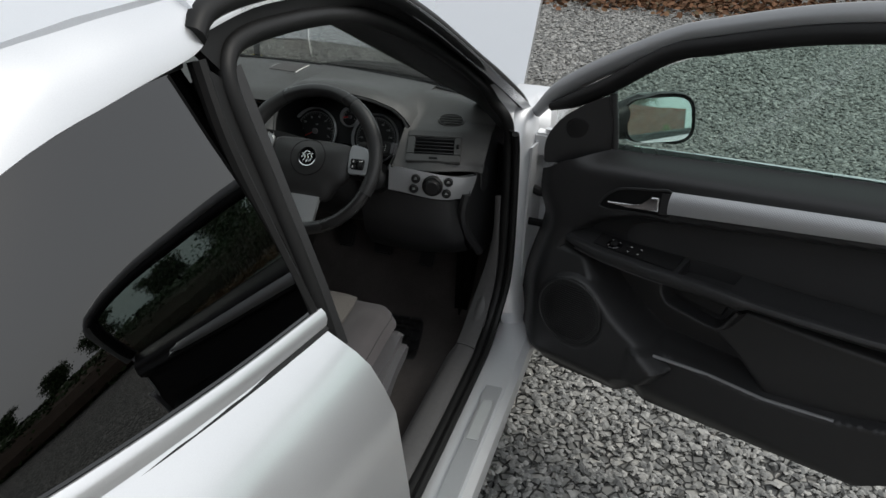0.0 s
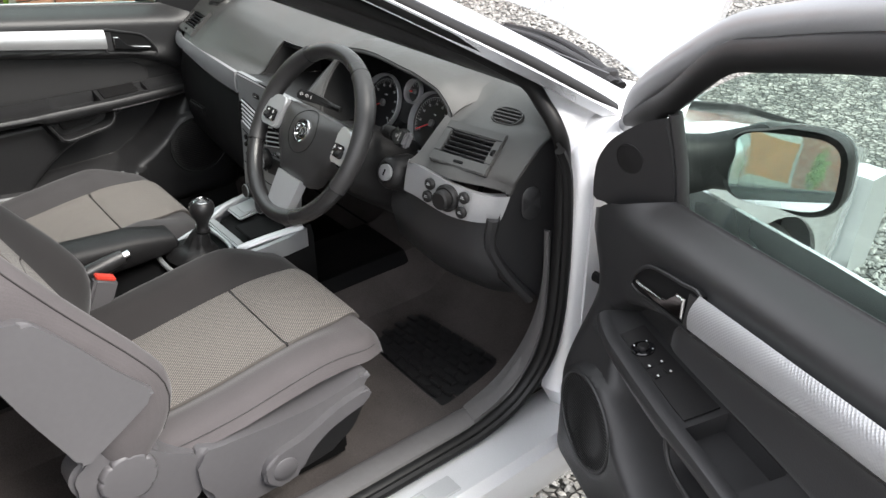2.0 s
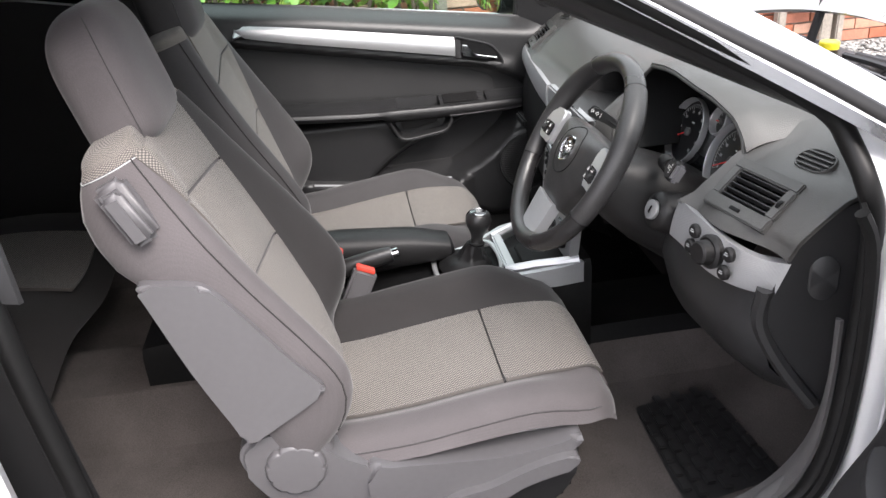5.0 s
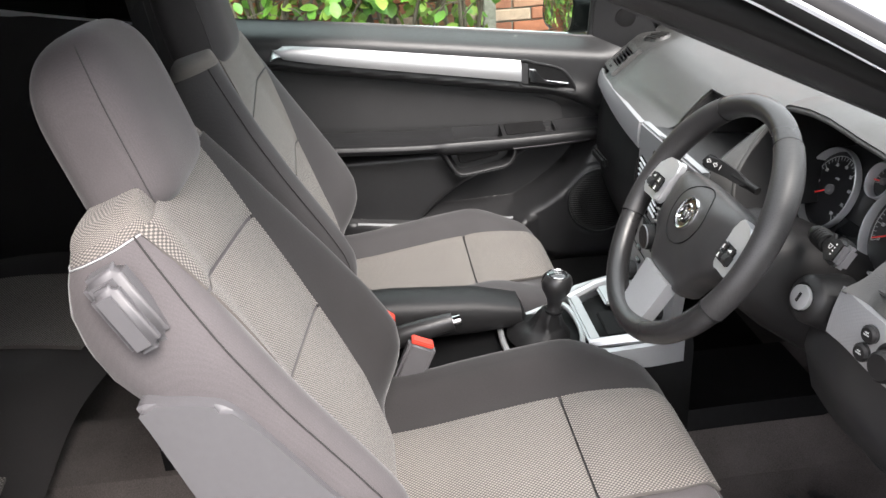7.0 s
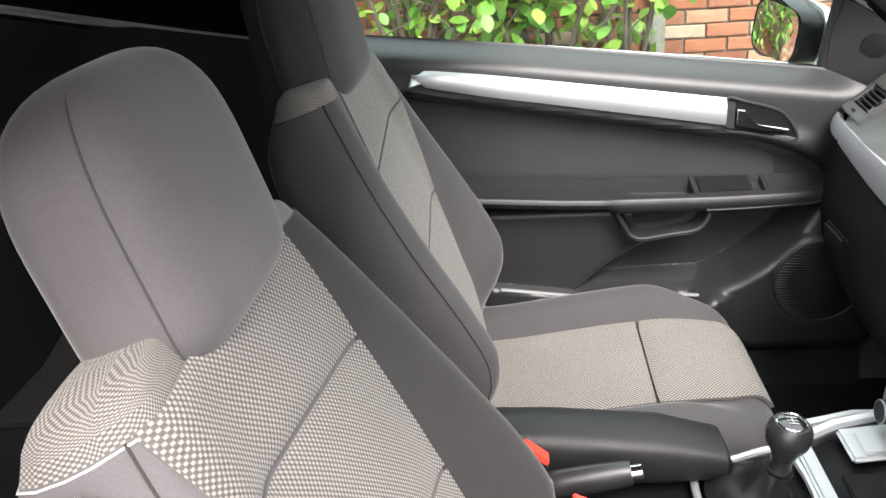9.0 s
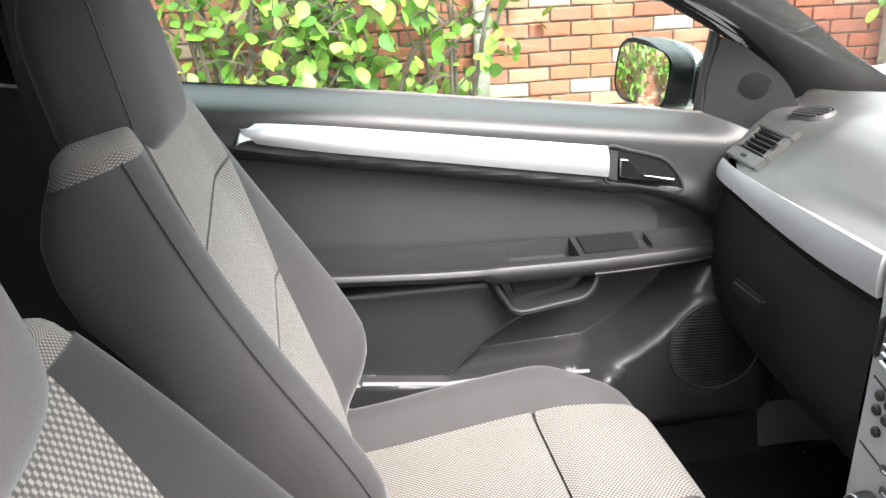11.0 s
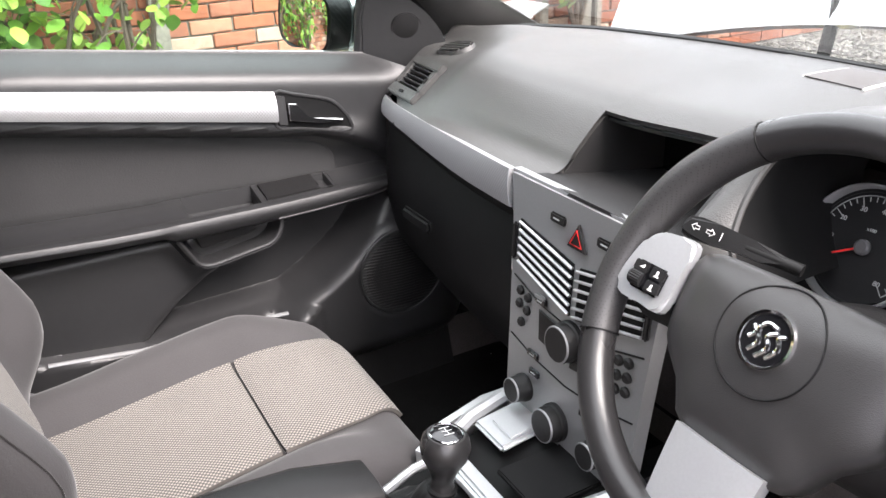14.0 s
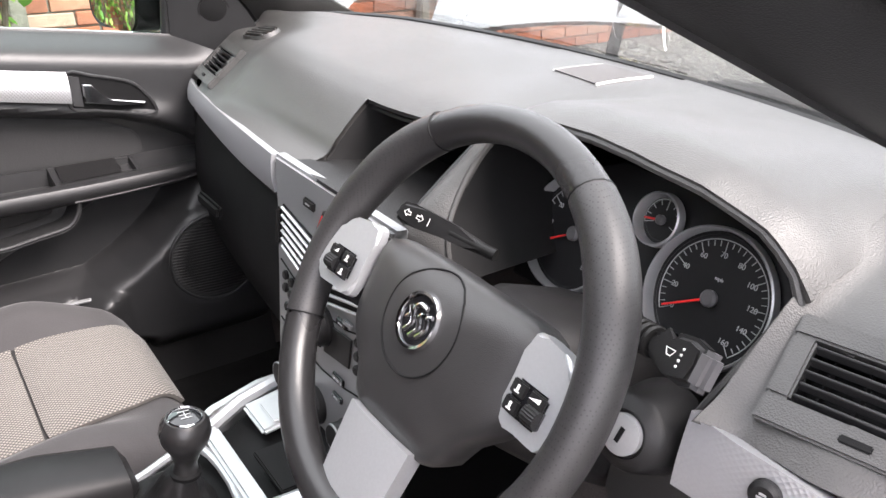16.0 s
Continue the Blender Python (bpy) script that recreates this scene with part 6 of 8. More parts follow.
def vent(name, m, w, h, slats, tilt=0.0, mat=DASH, thumb=True):
    """An air vent: bezel, dark box, slats."""
    root = new(name)
    root.parent = dash
    bm = B()
    for cx, cy, sx, sy in ((0, h / 2 + 0.009, w + 0.036, 0.018), (0, -h / 2 - 0.011, w + 0.036, 0.022), (-w / 2 - 0.009, 0, 0.018, h), (w / 2 + 0.009, 0, 0.018, h)):
        box(bm, (cx, cy, 0.0), (sx, sy, 0.012), 0.002)
    bmesh.ops.transform(bm, matrix=m, verts=bm.verts)
    part("bezel", bm, mat, root)
    bm = B()
    box(bm, (0, 0, -0.036), (w + 0.006, h + 0.006, 0.004), 0.0)
    for cx, cy, sx, sy in ((0, h / 2 + 0.002, w + 0.008, 0.003), (0, -h / 2 - 0.002, w + 0.008, 0.003), (-w / 2 - 0.002, 0, 0.003, h + 0.008), (w / 2 + 0.002, 0, 0.003, h + 0.008)):
        box(bm, (cx, cy, -0.018), (sx, sy, 0.034), 0.0)
    for k in range(4):
        box(bm, (w * (k - 1.5) / 4, 0, -0.020), (0.0015, h, 0.014), 0.0)
    bmesh.ops.transform(bm, matrix=m, verts=bm.verts)
    part("duct", bm, DARK, root)
    for i in range(slats):
        y = (i + 0.5) / slats * h - h / 2
        bm = B()
        box(bm, (0, 0, 0), (w, 0.0026, 0.010), 0.001, 1, Matrix.Translation((0, y, -0.001)) @ Matrix.Rotation(radians(-12), 4, "X"))
        bmesh.ops.transform(bm, matrix=m @ Matrix.Rotation(tilt, 4, "Z"), verts=bm.verts)
        part("slat", bm, PANEL, root)
    if thumb:
        bm = B()
        box(bm, (0, -h / 2 - 0.0115, 0.006), (0.022, 0.006, 0.003), 0.001)
        bmesh.ops.transform(bm, matrix=m, verts=bm.verts)
        part("thumb_slider", bm, DARK, root)
        bm = B()
        lathe(bm, [(0, -0.003), (0.0085, -0.003), (0.0085, 0.003), (0, 0.003)], Matrix.Translation((w / 2 + 0.009, 0, 0.001)) @ Matrix.Rotation(radians(90), 4, "Y"), 16)
        bmesh.ops.transform(bm, matrix=m, verts=bm.verts)
        part("thumb_wheel", bm, DARK, root)
    return root




vent("driver_vent", DRIVER_VENT, 0.100, 0.050, 5)
vent("passenger_vent", PASSENGER_VENT, 0.108, 0.046, 5)

# oval demister outlets on the shoulders of the pad
for x, y, s in ((0.592, 0.300, 1), (-0.606, 0.284, -1)):
    m = on_pad(x, y, 0.1 if s == 1 else 0.28, 0.0075 if s == 1 else 0.009)
    ro, ri, flat_ = (0.036, 0.030, 0.17) if s == 1 else (0.046, 0.040, 0.24)
    oval = lambda a: 1.0 - flat_ * math.sin(a) ** 2 * 2
    bm = B()
    lathe(bm, [(ri - 0.001, -0.006), (ri, 0.0035), (ri + 0.002, 0.004), (ro, -0.006)], m, 40, oval)
    dm = dp("demister_outlet", bm, DASH)
    bm = B()
    disc(bm, m @ Matrix.Translation((0, 0, -0.004)), ri, 0.0055, 0.001, 40, oval)
    dp("duct", bm, RUBBER, "", dm)
    hi = ri * (1 - 2 * flat_)
    for k in (-1.5, -0.5, 0.5, 1.5):
        y_ = k * hi * 0.44
        w = (ri - 0.001) * math.sqrt(max(1 - (y_ / hi) ** 2, 0))
        bm = B()
        tube(bm, [m @ Vector((-w, y_, 0.0036)), m @ Vector((w, y_, 0.0036))], 0.0017, 6)
        dp("slat", bm, DASH, "", dm)

# driver's silver switch panel
tl = [Vector(p) for p in ((0.480, 0.158, 0.832), (0.515, 0.158, 0.828), (0.56, 0.163, 0.824), (0.60, 0.170, 0.818), (0.64, 0.184, 0.812), (0.668, 0.202, 0.808), (0.688, 0.232, 0.806))]
bl = [Vector(p) for p in ((0.483, 0.142, 0.772), (0.515, 0.148, 0.768), (0.555, 0.152, 0.762), (0.59, 0.158, 0.757), (0.622, 0.172, 0.753), (0.646, 0.192, 0.750), (0.672, 0.222, 0.748))]
bm = B()
strip(bm, [p + Vector((0, -0.012, 0)) for p in spline(bl, 4)], [p + Vector((0, -0.012, 0)) for p in spline(tl, 4)], 6, 0.016, 0.003)
sp_ = dp("switch_panel", bm, MESH_SILVER, "dimpled silver light-switch panel")
LF = frame_of((0.592, 0.154, 0.790), (0.97, 0.2, 0.0), (0.0, 0.12, 0.99))
bm = B()
lathe(bm, [(0.0, 0.0), (0.026, 0.0), (0.026, 0.010), (0.022, 0.014), (0.019, 0.014), (0.018, 0.028), (0.015, 0.031), (0, 0.031)], LF, 32)
kn = dp("light_switch", bm, BLACK, "", sp_)
for dx, dy in ((-0.042, 0.016), (-0.046, -0.010), (0.040, 0.012), (0.036, -0.018)):
    bm = B()
    disc(bm, LF @ Matrix.Translation((dx, dy, 0.004)), 0.0115, 0.008, 0.003, 20)
    b_ = dp("lamp_button", bm, BLACK, "", sp_)
    bm = B()
    box(bm, (dx, dy, 0.0125), (0.008, 0.0016, 0.0006), 0.0)
    box(bm, (dx, dy + 0.003, 0.0125), (0.005, 0.0016, 0.0006), 0.0)
    bmesh.ops.transform(bm, matrix=LF, verts=bm.verts)
    dp("button_mark", bm, PRINT, "", sp_)

# knee panel below it and the end panel
bm = B()
a = spline([(0.40, 0.155, 0.77), (0.483, 0.146, 0.769), (0.555, 0.155, 0.759), (0.622, 0.175, 0.750), (0.66, 0.205, 0.746)], 4)
rows = [a] + [[Vector((p.x, p.y + dy, lerp(p.z, 0.53, k))) for p in a] for dy, k in ((0.008, 0.05), (0.0, 0.3), (0.02, 0.6), (0.07, 0.85), (0.16, 1.0))]
loft(bm, rows, cap=False, closed=False)
dp("knee_panel", bm, PANEL)
bm = B()
a = spline([(0.704, 0.36, 0.925), (0.702, 0.31, 0.905), (0.694, 0.245, 0.86), (0.684, 0.215, 0.80), (0.672, 0.205, 0.746), (0.668, 0.215, 0.68), (0.676, 0.26, 0.60), (0.69, 0.30, 0.55)], 3)
b = [Vector((0.712, 0.42, p.z)) for p in a]
strip(bm, a, b, 4, 0.006)
dp("driver_end_panel", bm, PANEL)
bm = B()
disc(bm, axis_frame((0.694, 0.268, 0.782), (0.97, -0.25, 0.05)), 0.020, 0.004, 0.002, 24, lambda a: 1 + 0.7 * math.sin(a) ** 2)
dp("fuse_cover", bm, PANEL)
bm = B()
tube(bm, spline([(0.668, 0.198, 0.76), (0.66, 0.20, 0.70), (0.668, 0.235, 0.63), (0.69, 0.285, 0.56)], 5), 0.012, 8)
dp("end_moulding", bm, PANEL)

# instrument binnacle
IF = frame_of((0.306, 0.270, 0.851), (1, 0, 0), (0, 0.38, 0.92))
bm = B()
prism(bm, [(-0.155, -0.075), (0.175, -0.075), (0.185, -0.01), (0.15, 0.055), (0.06, 0.085), (-0.06, 0.085), (-0.13, 0.05), (-0.16, 0.0)], 0.008, IF @ Matrix.Translation((0, 0, -0.012)), 0.002, 1)
face = dp("instrument_face", bm, DIAL, "black instrument face")


def dial(cx, cy, r, numbers, a0, a1, needle, cap, size):
    root = new("gauge")
    root.parent = dash
    m = IF @ Matrix.Translation((cx, cy, 0.0))
    bm = B()
    lathe(bm, [(r - 0.0012, -0.004), (r - 0.001, 0.008), (r + 0.0005, 0.0105), (r + 0.0022, 0.0095), (r + 0.0028, 0.0)], m, 64)
    part("bezel", bm, SILVER, root, "satin silver ring")
    bm = B()
    disc(bm, m @ Matrix.Translation((0, 0, -0.006)), r - 0.004, 0.003, 0.001, 40)
    part("dial_plate", bm, DIAL, root)
    bm = B()
    steps = (len(numbers) - 1) * 4
    for i in range(steps + 1):
        a = radians(lerp(a0, a1, i / steps))
        ln = 0.010 if i % 4 == 0 else 0.005
        box(bm, (0, 0, 0), (ln, 0.0008, 0.0006), 0.0, 1, Matrix.Translation(((r * 0.84 - ln / 2) * math.cos(a), (r * 0.84 - ln / 2) * math.sin(a), -0.0024)) @ Matrix.Rotation(a, 4, "Z"))
    arc = [(r * 0.86 * math.cos(radians(lerp(a0, a1, i / 40))), r * 0.86 * math.sin(radians(lerp(a0, a1, i / 40))), -0.0024) for i in range(41)]
    tube(bm, arc, 0.0006, 4)
    bmesh.ops.transform(bm, matrix=m, verts=bm.verts)
    part("dial_scale", bm, PRINT, root)
    for i, n in enumerate(numbers):
        if n:
            a = radians(lerp(a0, a1, i / (len(numbers) - 1)))
            letters("number", n, size, m @ Matrix.Translation((r * 0.64 * math.cos(a), r * 0.64 * math.sin(a), -0.0024)), PRINT, root)
    a = radians(needle)
    bm = B()
    box(bm, (0, 0, 0), (r * 0.86, 0.0022, 0.0015), 0.0005, 1, Matrix.Translation((r * 0.34 * math.cos(a), r * 0.34 * math.sin(a), 0.002)) @ Matrix.Rotation(a, 4, "Z"))
    bmesh.ops.transform(bm, matrix=m, verts=bm.verts)
    part("needle", bm, RED_PRINT, root)
    bm = B()
    disc(bm, m @ Matrix.Translation((0, 0, -0.001)), cap, 0.006, 0.002, 20)
    part("needle_cap", bm, SEAT_GREY, root)
    if r > 0.03:
        letters("unit", "mph" if len(numbers) > 9 else "x100", size * 0.7, m @ Matrix.Translation((0, r * 0.30, -0.0024)), PRINT, root)
    return root


dial(-0.086, -0.004, 0.061, ["0", "10", "20", "30", "40", "50", "60", "70", "80"], 212, -48, 210, 0.008, 0.0072)
dial(0.088, -0.002, 0.063, ["0", "20", "40", "60", "70", "80", "100", "120", "140", "160"], 212, -48, 210, 0.008, 0.0072)
dial(0.009, 0.045, 0.024, ["", "1", ""], 200, -20, 190, 0.005, 0.007)
bm = B()
box(bm, (0, -0.045, -0.002), (0.06, 0.04, 0.003), 0.001)
bmesh.ops.transform(bm, matrix=IF, verts=bm.verts)
dp("trip_display", bm, SCREEN)

# centre: display recess, silver stack
bm = B()
lipc = [pad(x, 0.63) + Vector((0, 0.003, 0.010 * smooth01((x + 0.113) / 0.231 * 1.2 - 0.1) - 0.004)) for x in [-0.113 + 0.0231 * i for i in range(11)]]
strip(bm, lipc, [Vector((p.x * 0.9, 0.31, 0.90)) for p in lipc], 3, 0.004)
strip(bm, [pad(-0.114, v) + Vector((0, 0, -0.001)) for v in (0.63, 0.72, 0.82, 0.92, 1.0)], [(-0.102, 0.31, z) for z in (0.90, 0.89, 0.87, 0.85, 0.835)], 3, 0.004)
strip(bm, left, spline([(0.103, 0.31, z) for z in (0.90, 0.88, 0.86, 0.84, 0.80)], 4), 3, 0.004)
strip(bm, [(-0.125, 0.104, 0.860), (0.0, 0.098, 0.864), (0.135, 0.104, 0.860)], [(-0.10, 0.312, 0.832), (0.0, 0.312, 0.832), (0.10, 0.312, 0.832)], 3, 0.004)
# walls in black rather than dash grey: the recess's shade is in the colour
dp("display_recess", bm, BLACK, "recess round the display, blackened for the shade inside")
bm = B()
box(bm, (0.0, 0.306, 0.867), (0.20, 0.008, 0.070), 0.004)
dp("display", bm, SCREEN, "dark information display")

SF = frame_of((0.0, 0.089, 0.70), (1, 0, 0), (0, 0.09, 1))
bm = B()
out = [(-0.149, 0.1625), (-0.135, 0.10), (-0.128, 0.0), (-0.122, -0.12), (-0.118, -0.175), (0.118, -0.175), (0.122, -0.12), (0.128, 0.0), (0.135, 0.10), (0.142, 0.1625)]
prism(bm, out, 0.02, SF @ Matrix.Translation((0, 0, -0.012)), 0.004, 2)
stack = dp("centre_panel", bm, SILVER_DARK, "titanium-grey centre stack with heater and radio controls")
# centre vents with slats that dip to the middle
for s in (-1, 1):
    bm = B()
    prism(bm, [(s * 0.006, 0.020), (s * 0.112, 0.046), (s * 0.116, 0.106), (s * 0.006, 0.086)], 0.010, SF @ Matrix.Translation((0, 0, 0.0)), 0.0)
    dp("vent_duct", bm, DARK, "", stack)
    for k in range(6):
        y0, y1 = lerp(0.024, 0.082, k / 5), lerp(0.050, 0.102, k / 5)
        bm = B()
        tube(bm, [SF @ Vector((s * 0.004, y0, 0.013)), SF @ Vector((s * 0.115, y1, 0.011))], 0.0026, 6, flat=((0, 0, 1), 0.7))
        dp("vent_slat", bm, SILVER, "", stack)
    bm = B()
    box(bm, (s * 0.123, 0.075, 0.012), (0.008, 0.05, 0.008), 0.003)
    bmesh.ops.transform(bm, matrix=SF, verts=bm.verts)
    dp("vent_wheel", bm, BLACK, "", stack)


def key(x, y, w, h, mat=BLACK, mark=PRINT, depth=0.005):
    bm = B()
    box(bm, (x, y, 0.010), (w, h, depth), 0.002)
    bmesh.ops.transform(bm, matrix=SF, verts=bm.verts)
    ob = dp("panel_button", bm, mat, "", stack)
    if mark:
        bm = B()
        box(bm, (x, y, 0.0105 + depth / 2), (w * 0.4, 0.0016, 0.0006), 0.0)
        bmesh.ops.transform(bm, matrix=SF, verts=bm.verts)
        dp("button_mark", bm, mark, "", stack)
    return ob


def knob(x, y, r, mat=BLACK, ring=None):
    m = SF @ Matrix.Translation((x, y, 0.006))
    bm = B()
    lathe(bm, [(0, 0), (r, 0), (r, 0.008), (r * 0.92, 0.010), (r * 0.88, 0.022), (r * 0.8, 0.025), (0, 0.024)], m, 32)
    ob = dp("panel_knob", bm, mat, "", stack)
    bm = B()
    ring_of(bm, m @ Matrix.Translation((0, 0, 0.0235)), r * 0.83, 0.0015, 32, 6)
    dp("knob_ring", bm, ring or SILVER_DARK, "", stack)
    return ob


key(-0.042, 0.130, 0.028, 0.012)
key(0.044, 0.128, 0.028, 0.012)
bm = B()
tri = [(-0.017, -0.013), (0.017, -0.013), (0.0, 0.017)]
prism(bm, tri, 0.005, SF @ Matrix.Translation((-0.002, 0.119, 0.0085)), 0.001, 1)
hz = dp("hazard_switch", bm, BLACK, "black hazard switch with a red triangle", stack)
bm = B()
tube(bm, [SF @ Vector((-0.002 + x * 0.62, 0.119 + y * 0.62, 0.0138)) for x, y in tri], 0.0012, 5, True)
dp("hazard_mark", bm, RED_PRINT, "", stack)
for s in (-1, 1):
    key(s * 0.062, 0.020, 0.022, 0.008, SILVER_DARK, None)
# radio
bm = B()
tube(bm, [SF @ Vector(p) for p in ((-0.122, 0.028, 0.0085), (-0.06, 0.010, 0.0085), (0, 0.004, 0.0085), (0.06, 0.010, 0.0085), (0.122, 0.028, 0.0085))], 0.0012, 5)
tube(bm, [SF @ Vector(p) for p in ((-0.119, -0.055, 0.0085), (-0.06, -0.068, 0.0085), (0, -0.073, 0.0085), (0.06, -0.068, 0.0085), (0.119, -0.055, 0.0085))], 0.0012, 5)
dp("panel_gap", bm, DARK, "", stack)
bm = B()
prism(bm, [(-0.062, 0.004), (-0.004, -0.002), (-0.004, -0.044), (-0.058, -0.036)], 0.003, SF @ Matrix.Translation((0.0, 0, 0.008)), 0.001, 1)
prism(bm, [(0.006, -0.002), (0.072, 0.004), (0.068, -0.036), (0.006, -0.044)], 0.003, SF @ Matrix.Translation((0.0, 0, 0.008)), 0.001, 1)
dp("radio_keys", bm, BLACK, "", stack)
knob(0.002, -0.010, 0.026)
for x, y in ((-0.105, 0.012), (-0.088, 0.008), (-0.105, -0.006), (-0.088, -0.010), (-0.098, -0.030)):
    bm = B()
    disc(bm, SF @ Matrix.Translation((x, y, 0.007)), 0.0065, 0.006, 0.002, 16)
    dp("radio_button", bm, BLACK, "", stack)
for x, y in ((0.086, 0.008), (0.102, 0.012), (0.086, -0.010), (0.102, -0.006), (0.086, -0.028), (0.102, -0.024)):
    bm = B()
    disc(bm, SF @ Matrix.Translation((x, y, 0.007)), 0.0065, 0.006, 0.002, 16)
    dp("radio_button", bm, BLACK, "", stack)
for x, y, w in ((-0.060, 0.016, 0.024), (0.048, 0.014, 0.024), (-0.066, -0.062, 0.024), (0.045, -0.062, 0.028), (-0.060, -0.086, 0.022), (0.045, -0.088, 0.024)):
    key(x, y, w, 0.010, GLOSS)
# heater knobs
for x, y, r in ((-0.080, -0.118, 0.019), (-0.010, -0.130, 0.025), (0.072, -0.122, 0.019)):
    knob(x, y, r)

# sun-faded phone-holder pad lying on top of the dash
pad_ob = thing("dash_sticker", "flat square clear adhesive patch with a white edge on the dashboard", "sticker")
bm = B()
def on_top(x, y, lift):
    k = min(range(121), key=lambda i: abs(pad(x, i / 240).y - y))
    return pad(x, k / 240) + Vector((0, 0, lift + 0.010 * smooth01(k / 240 / 0.57) * smooth01((x + 0.113) / 0.231 * 1.2 - 0.1)))


strip(bm, [on_top(0.010 - 0.002 * k, 0.418 + 0.024 * k, 0.0078) for k in range(5)], [on_top(0.100 - 0.003 * k, 0.405 + 0.027 * k, 0.0078) for k in range(5)], 5, 0.001)
part("patch", bm, PATCH, pad_ob)
bm = B()
tube(bm, [on_top(0.101 - 0.003 * k, 0.403 + 0.0278 * k, 0.0083) for k in range(5)], 0.0016, 5)
part("white_edge", bm, WHITE, pad_ob)
bm = B()
tube(bm, [on_top(0.010 - 0.002 * k, 0.417 + 0.0245 * k, 0.0083) for k in range(5)], 0.0007, 5)
part("white_edge", bm, WHITE, pad_ob)

# ---- steering column and wheel ----
SA = radians(31.9)
HUB = Vector((0.3235, 0.0149, 0.8707))
AX_W = Vector((0, -math.cos(SA), math.sin(SA)))
WM = axis_frame(HUB, AX_W, (0, 0, 1))
# local: x to the right as the driver sits, y up the wheel, z towards the driver
WM = frame_of(HUB, (1, 0, 0), (0, math.sin(SA), math.cos(SA)))
wheel = new("steering_wheel")
wheel.parent = car
tagged(wheel, "three-spoke black leather steering wheel with silver inserts")


def wp(nm, bm, mat, lab="", parent=None, at=(0, 0, 0)):
    bmesh.ops.transform(bm, matrix=WM @ Matrix.Translation(at), verts=bm.verts)
    return part(nm, bm, mat, parent or wheel, lab)


R_W = 0.168


def rim_r(t):
    a = t * 2 * math.pi
    return 0.0155 + 0.0022 * (math.exp(-((math.degrees(a) - 35) / 22) ** 2) + math.exp(-((math.degrees(a) - 145) / 22) ** 2))


bm = B()
pts = [(R_W * math.cos(2 * math.pi * i / 72), R_W * math.sin(2 * math.pi * i / 72), 0.0) for i in range(72)]
rings_ = []
for i, p in enumerate(pts):
    a = 2 * math.pi * i / 72
    r = rim_r(i / 72)
    rings_.append([Vector((math.cos(a) * (R_W + r * math.cos(b)), math.sin(a) * (R_W + r * math.cos(b)), 1.12 * r * math.sin(b))) for b in [2 * math.pi * k / 14 for k in range(14)]])
loft(bm, rings_ + [rings_[0]], cap=False)
rim = wp("rim", bm, LEATHER, "black leather rim")
for a0 in (-22, 122):
    bm = B()
    gs = []
    for i in range(29):
        a = radians(a0 + 80 * i / 28)
        r = rim_r((a / (2 * math.pi)) % 1.0) + 0.0007
        gs.append([Vector((math.cos(a) * (R_W + r * math.cos(b)), math.sin(a) * (R_W + r * math.cos(b)), 1.12 * r * math.sin(b))) for b in [2 * math.pi * k / 16 for k in range(16)]])
    loft(bm, gs)
    wp("grip", bm, PERFORATED, "perforated leather grip", rim)
for a in (58, 122, -22, 202):
    bm = B()
    a = radians(a)
    tube(bm, [Vector((math.cos(a) * (R_W + 0.0168 * math.cos(b)), math.sin(a) * (R_W + 0.0168 * math.cos(b)), 0.0188 * math.sin(b))) for b in [2 * math.pi * k / 16 for k in range(16)]], 0.0007, 4, True)
    wp("rim_seam", bm, DARK, "", rim)
# airbag cover and hub, set back inside the rim
HB = (0.003, 0.002, -0.010)
bm = B()
cover = [(-0.100, 0.040), (-0.047, 0.047), (0.0, 0.047), (0.047, 0.047), (0.100, 0.040), (0.105, 0.0), (0.098, -0.037), (0.070, -0.065), (0.044, -0.097), (-0.044, -0.097), (-0.070, -0.065), (-0.098, -0.037), (-0.105, 0.0)]
cv = spline([(x, y, 0) for x, y in cover], 3, True)
rows = []
for sc, z in ((0.97, -0.03), (1.0, -0.012), (0.99, 0.0), (0.965, 0.006), (0.90, 0.011), (0.75, 0.017), (0.55, 0.021), (0.3, 0.0235), (0.02, 0.024)):
    rows.append([Vector((p.x * sc, p.y * sc, z - 0.09 * max(-p.y - 0.05, 0) * sc)) for p in cv])
loft(bm, rows)
wp("airbag_cover", bm, AIRBAG, "charcoal airbag cover", None, HB)
bm = B()
edge_r = lambda a: min(cv, key=lambda p: abs(math.atan2(p.y, p.x) - a)).length
ring = []
for i in range(64):
    a = -math.pi + 2 * math.pi * i / 64
    r_ = sum(edge_r(max(min(a + d, 3.14), -3.14)) for d in (-0.16, -0.08, 0, 0.08, 0.16)) / 5
    ring.append((0.0437 * math.cos(a), 0.0437 * math.sin(a), table(0.0437 / r_, [(0.02, 0.024), (0.3, 0.0235), (0.55, 0.021), (0.75, 0.017), (0.90, 0.011), (1.0, 0.0)])))
tube(bm, ring, 0.0009, 6, True)
wp("cover_groove", bm, DARK, "", None, HB)
bm = B()
lathe(bm, [(0.0195, 0.021), (0.0205, 0.0265), (0.0228, 0.027), (0.0240, 0.021)], Matrix(), 40)
bd = wp("badge", bm, CHROME, "round chrome badge", None, HB)
bm = B()
disc(bm, Matrix.Translation((0, 0, 0.020)), 0.0205, 0.0045, 0.001, 32)
wp("badge_plate", bm, GLOSS, "", bd, HB)
bm = B()
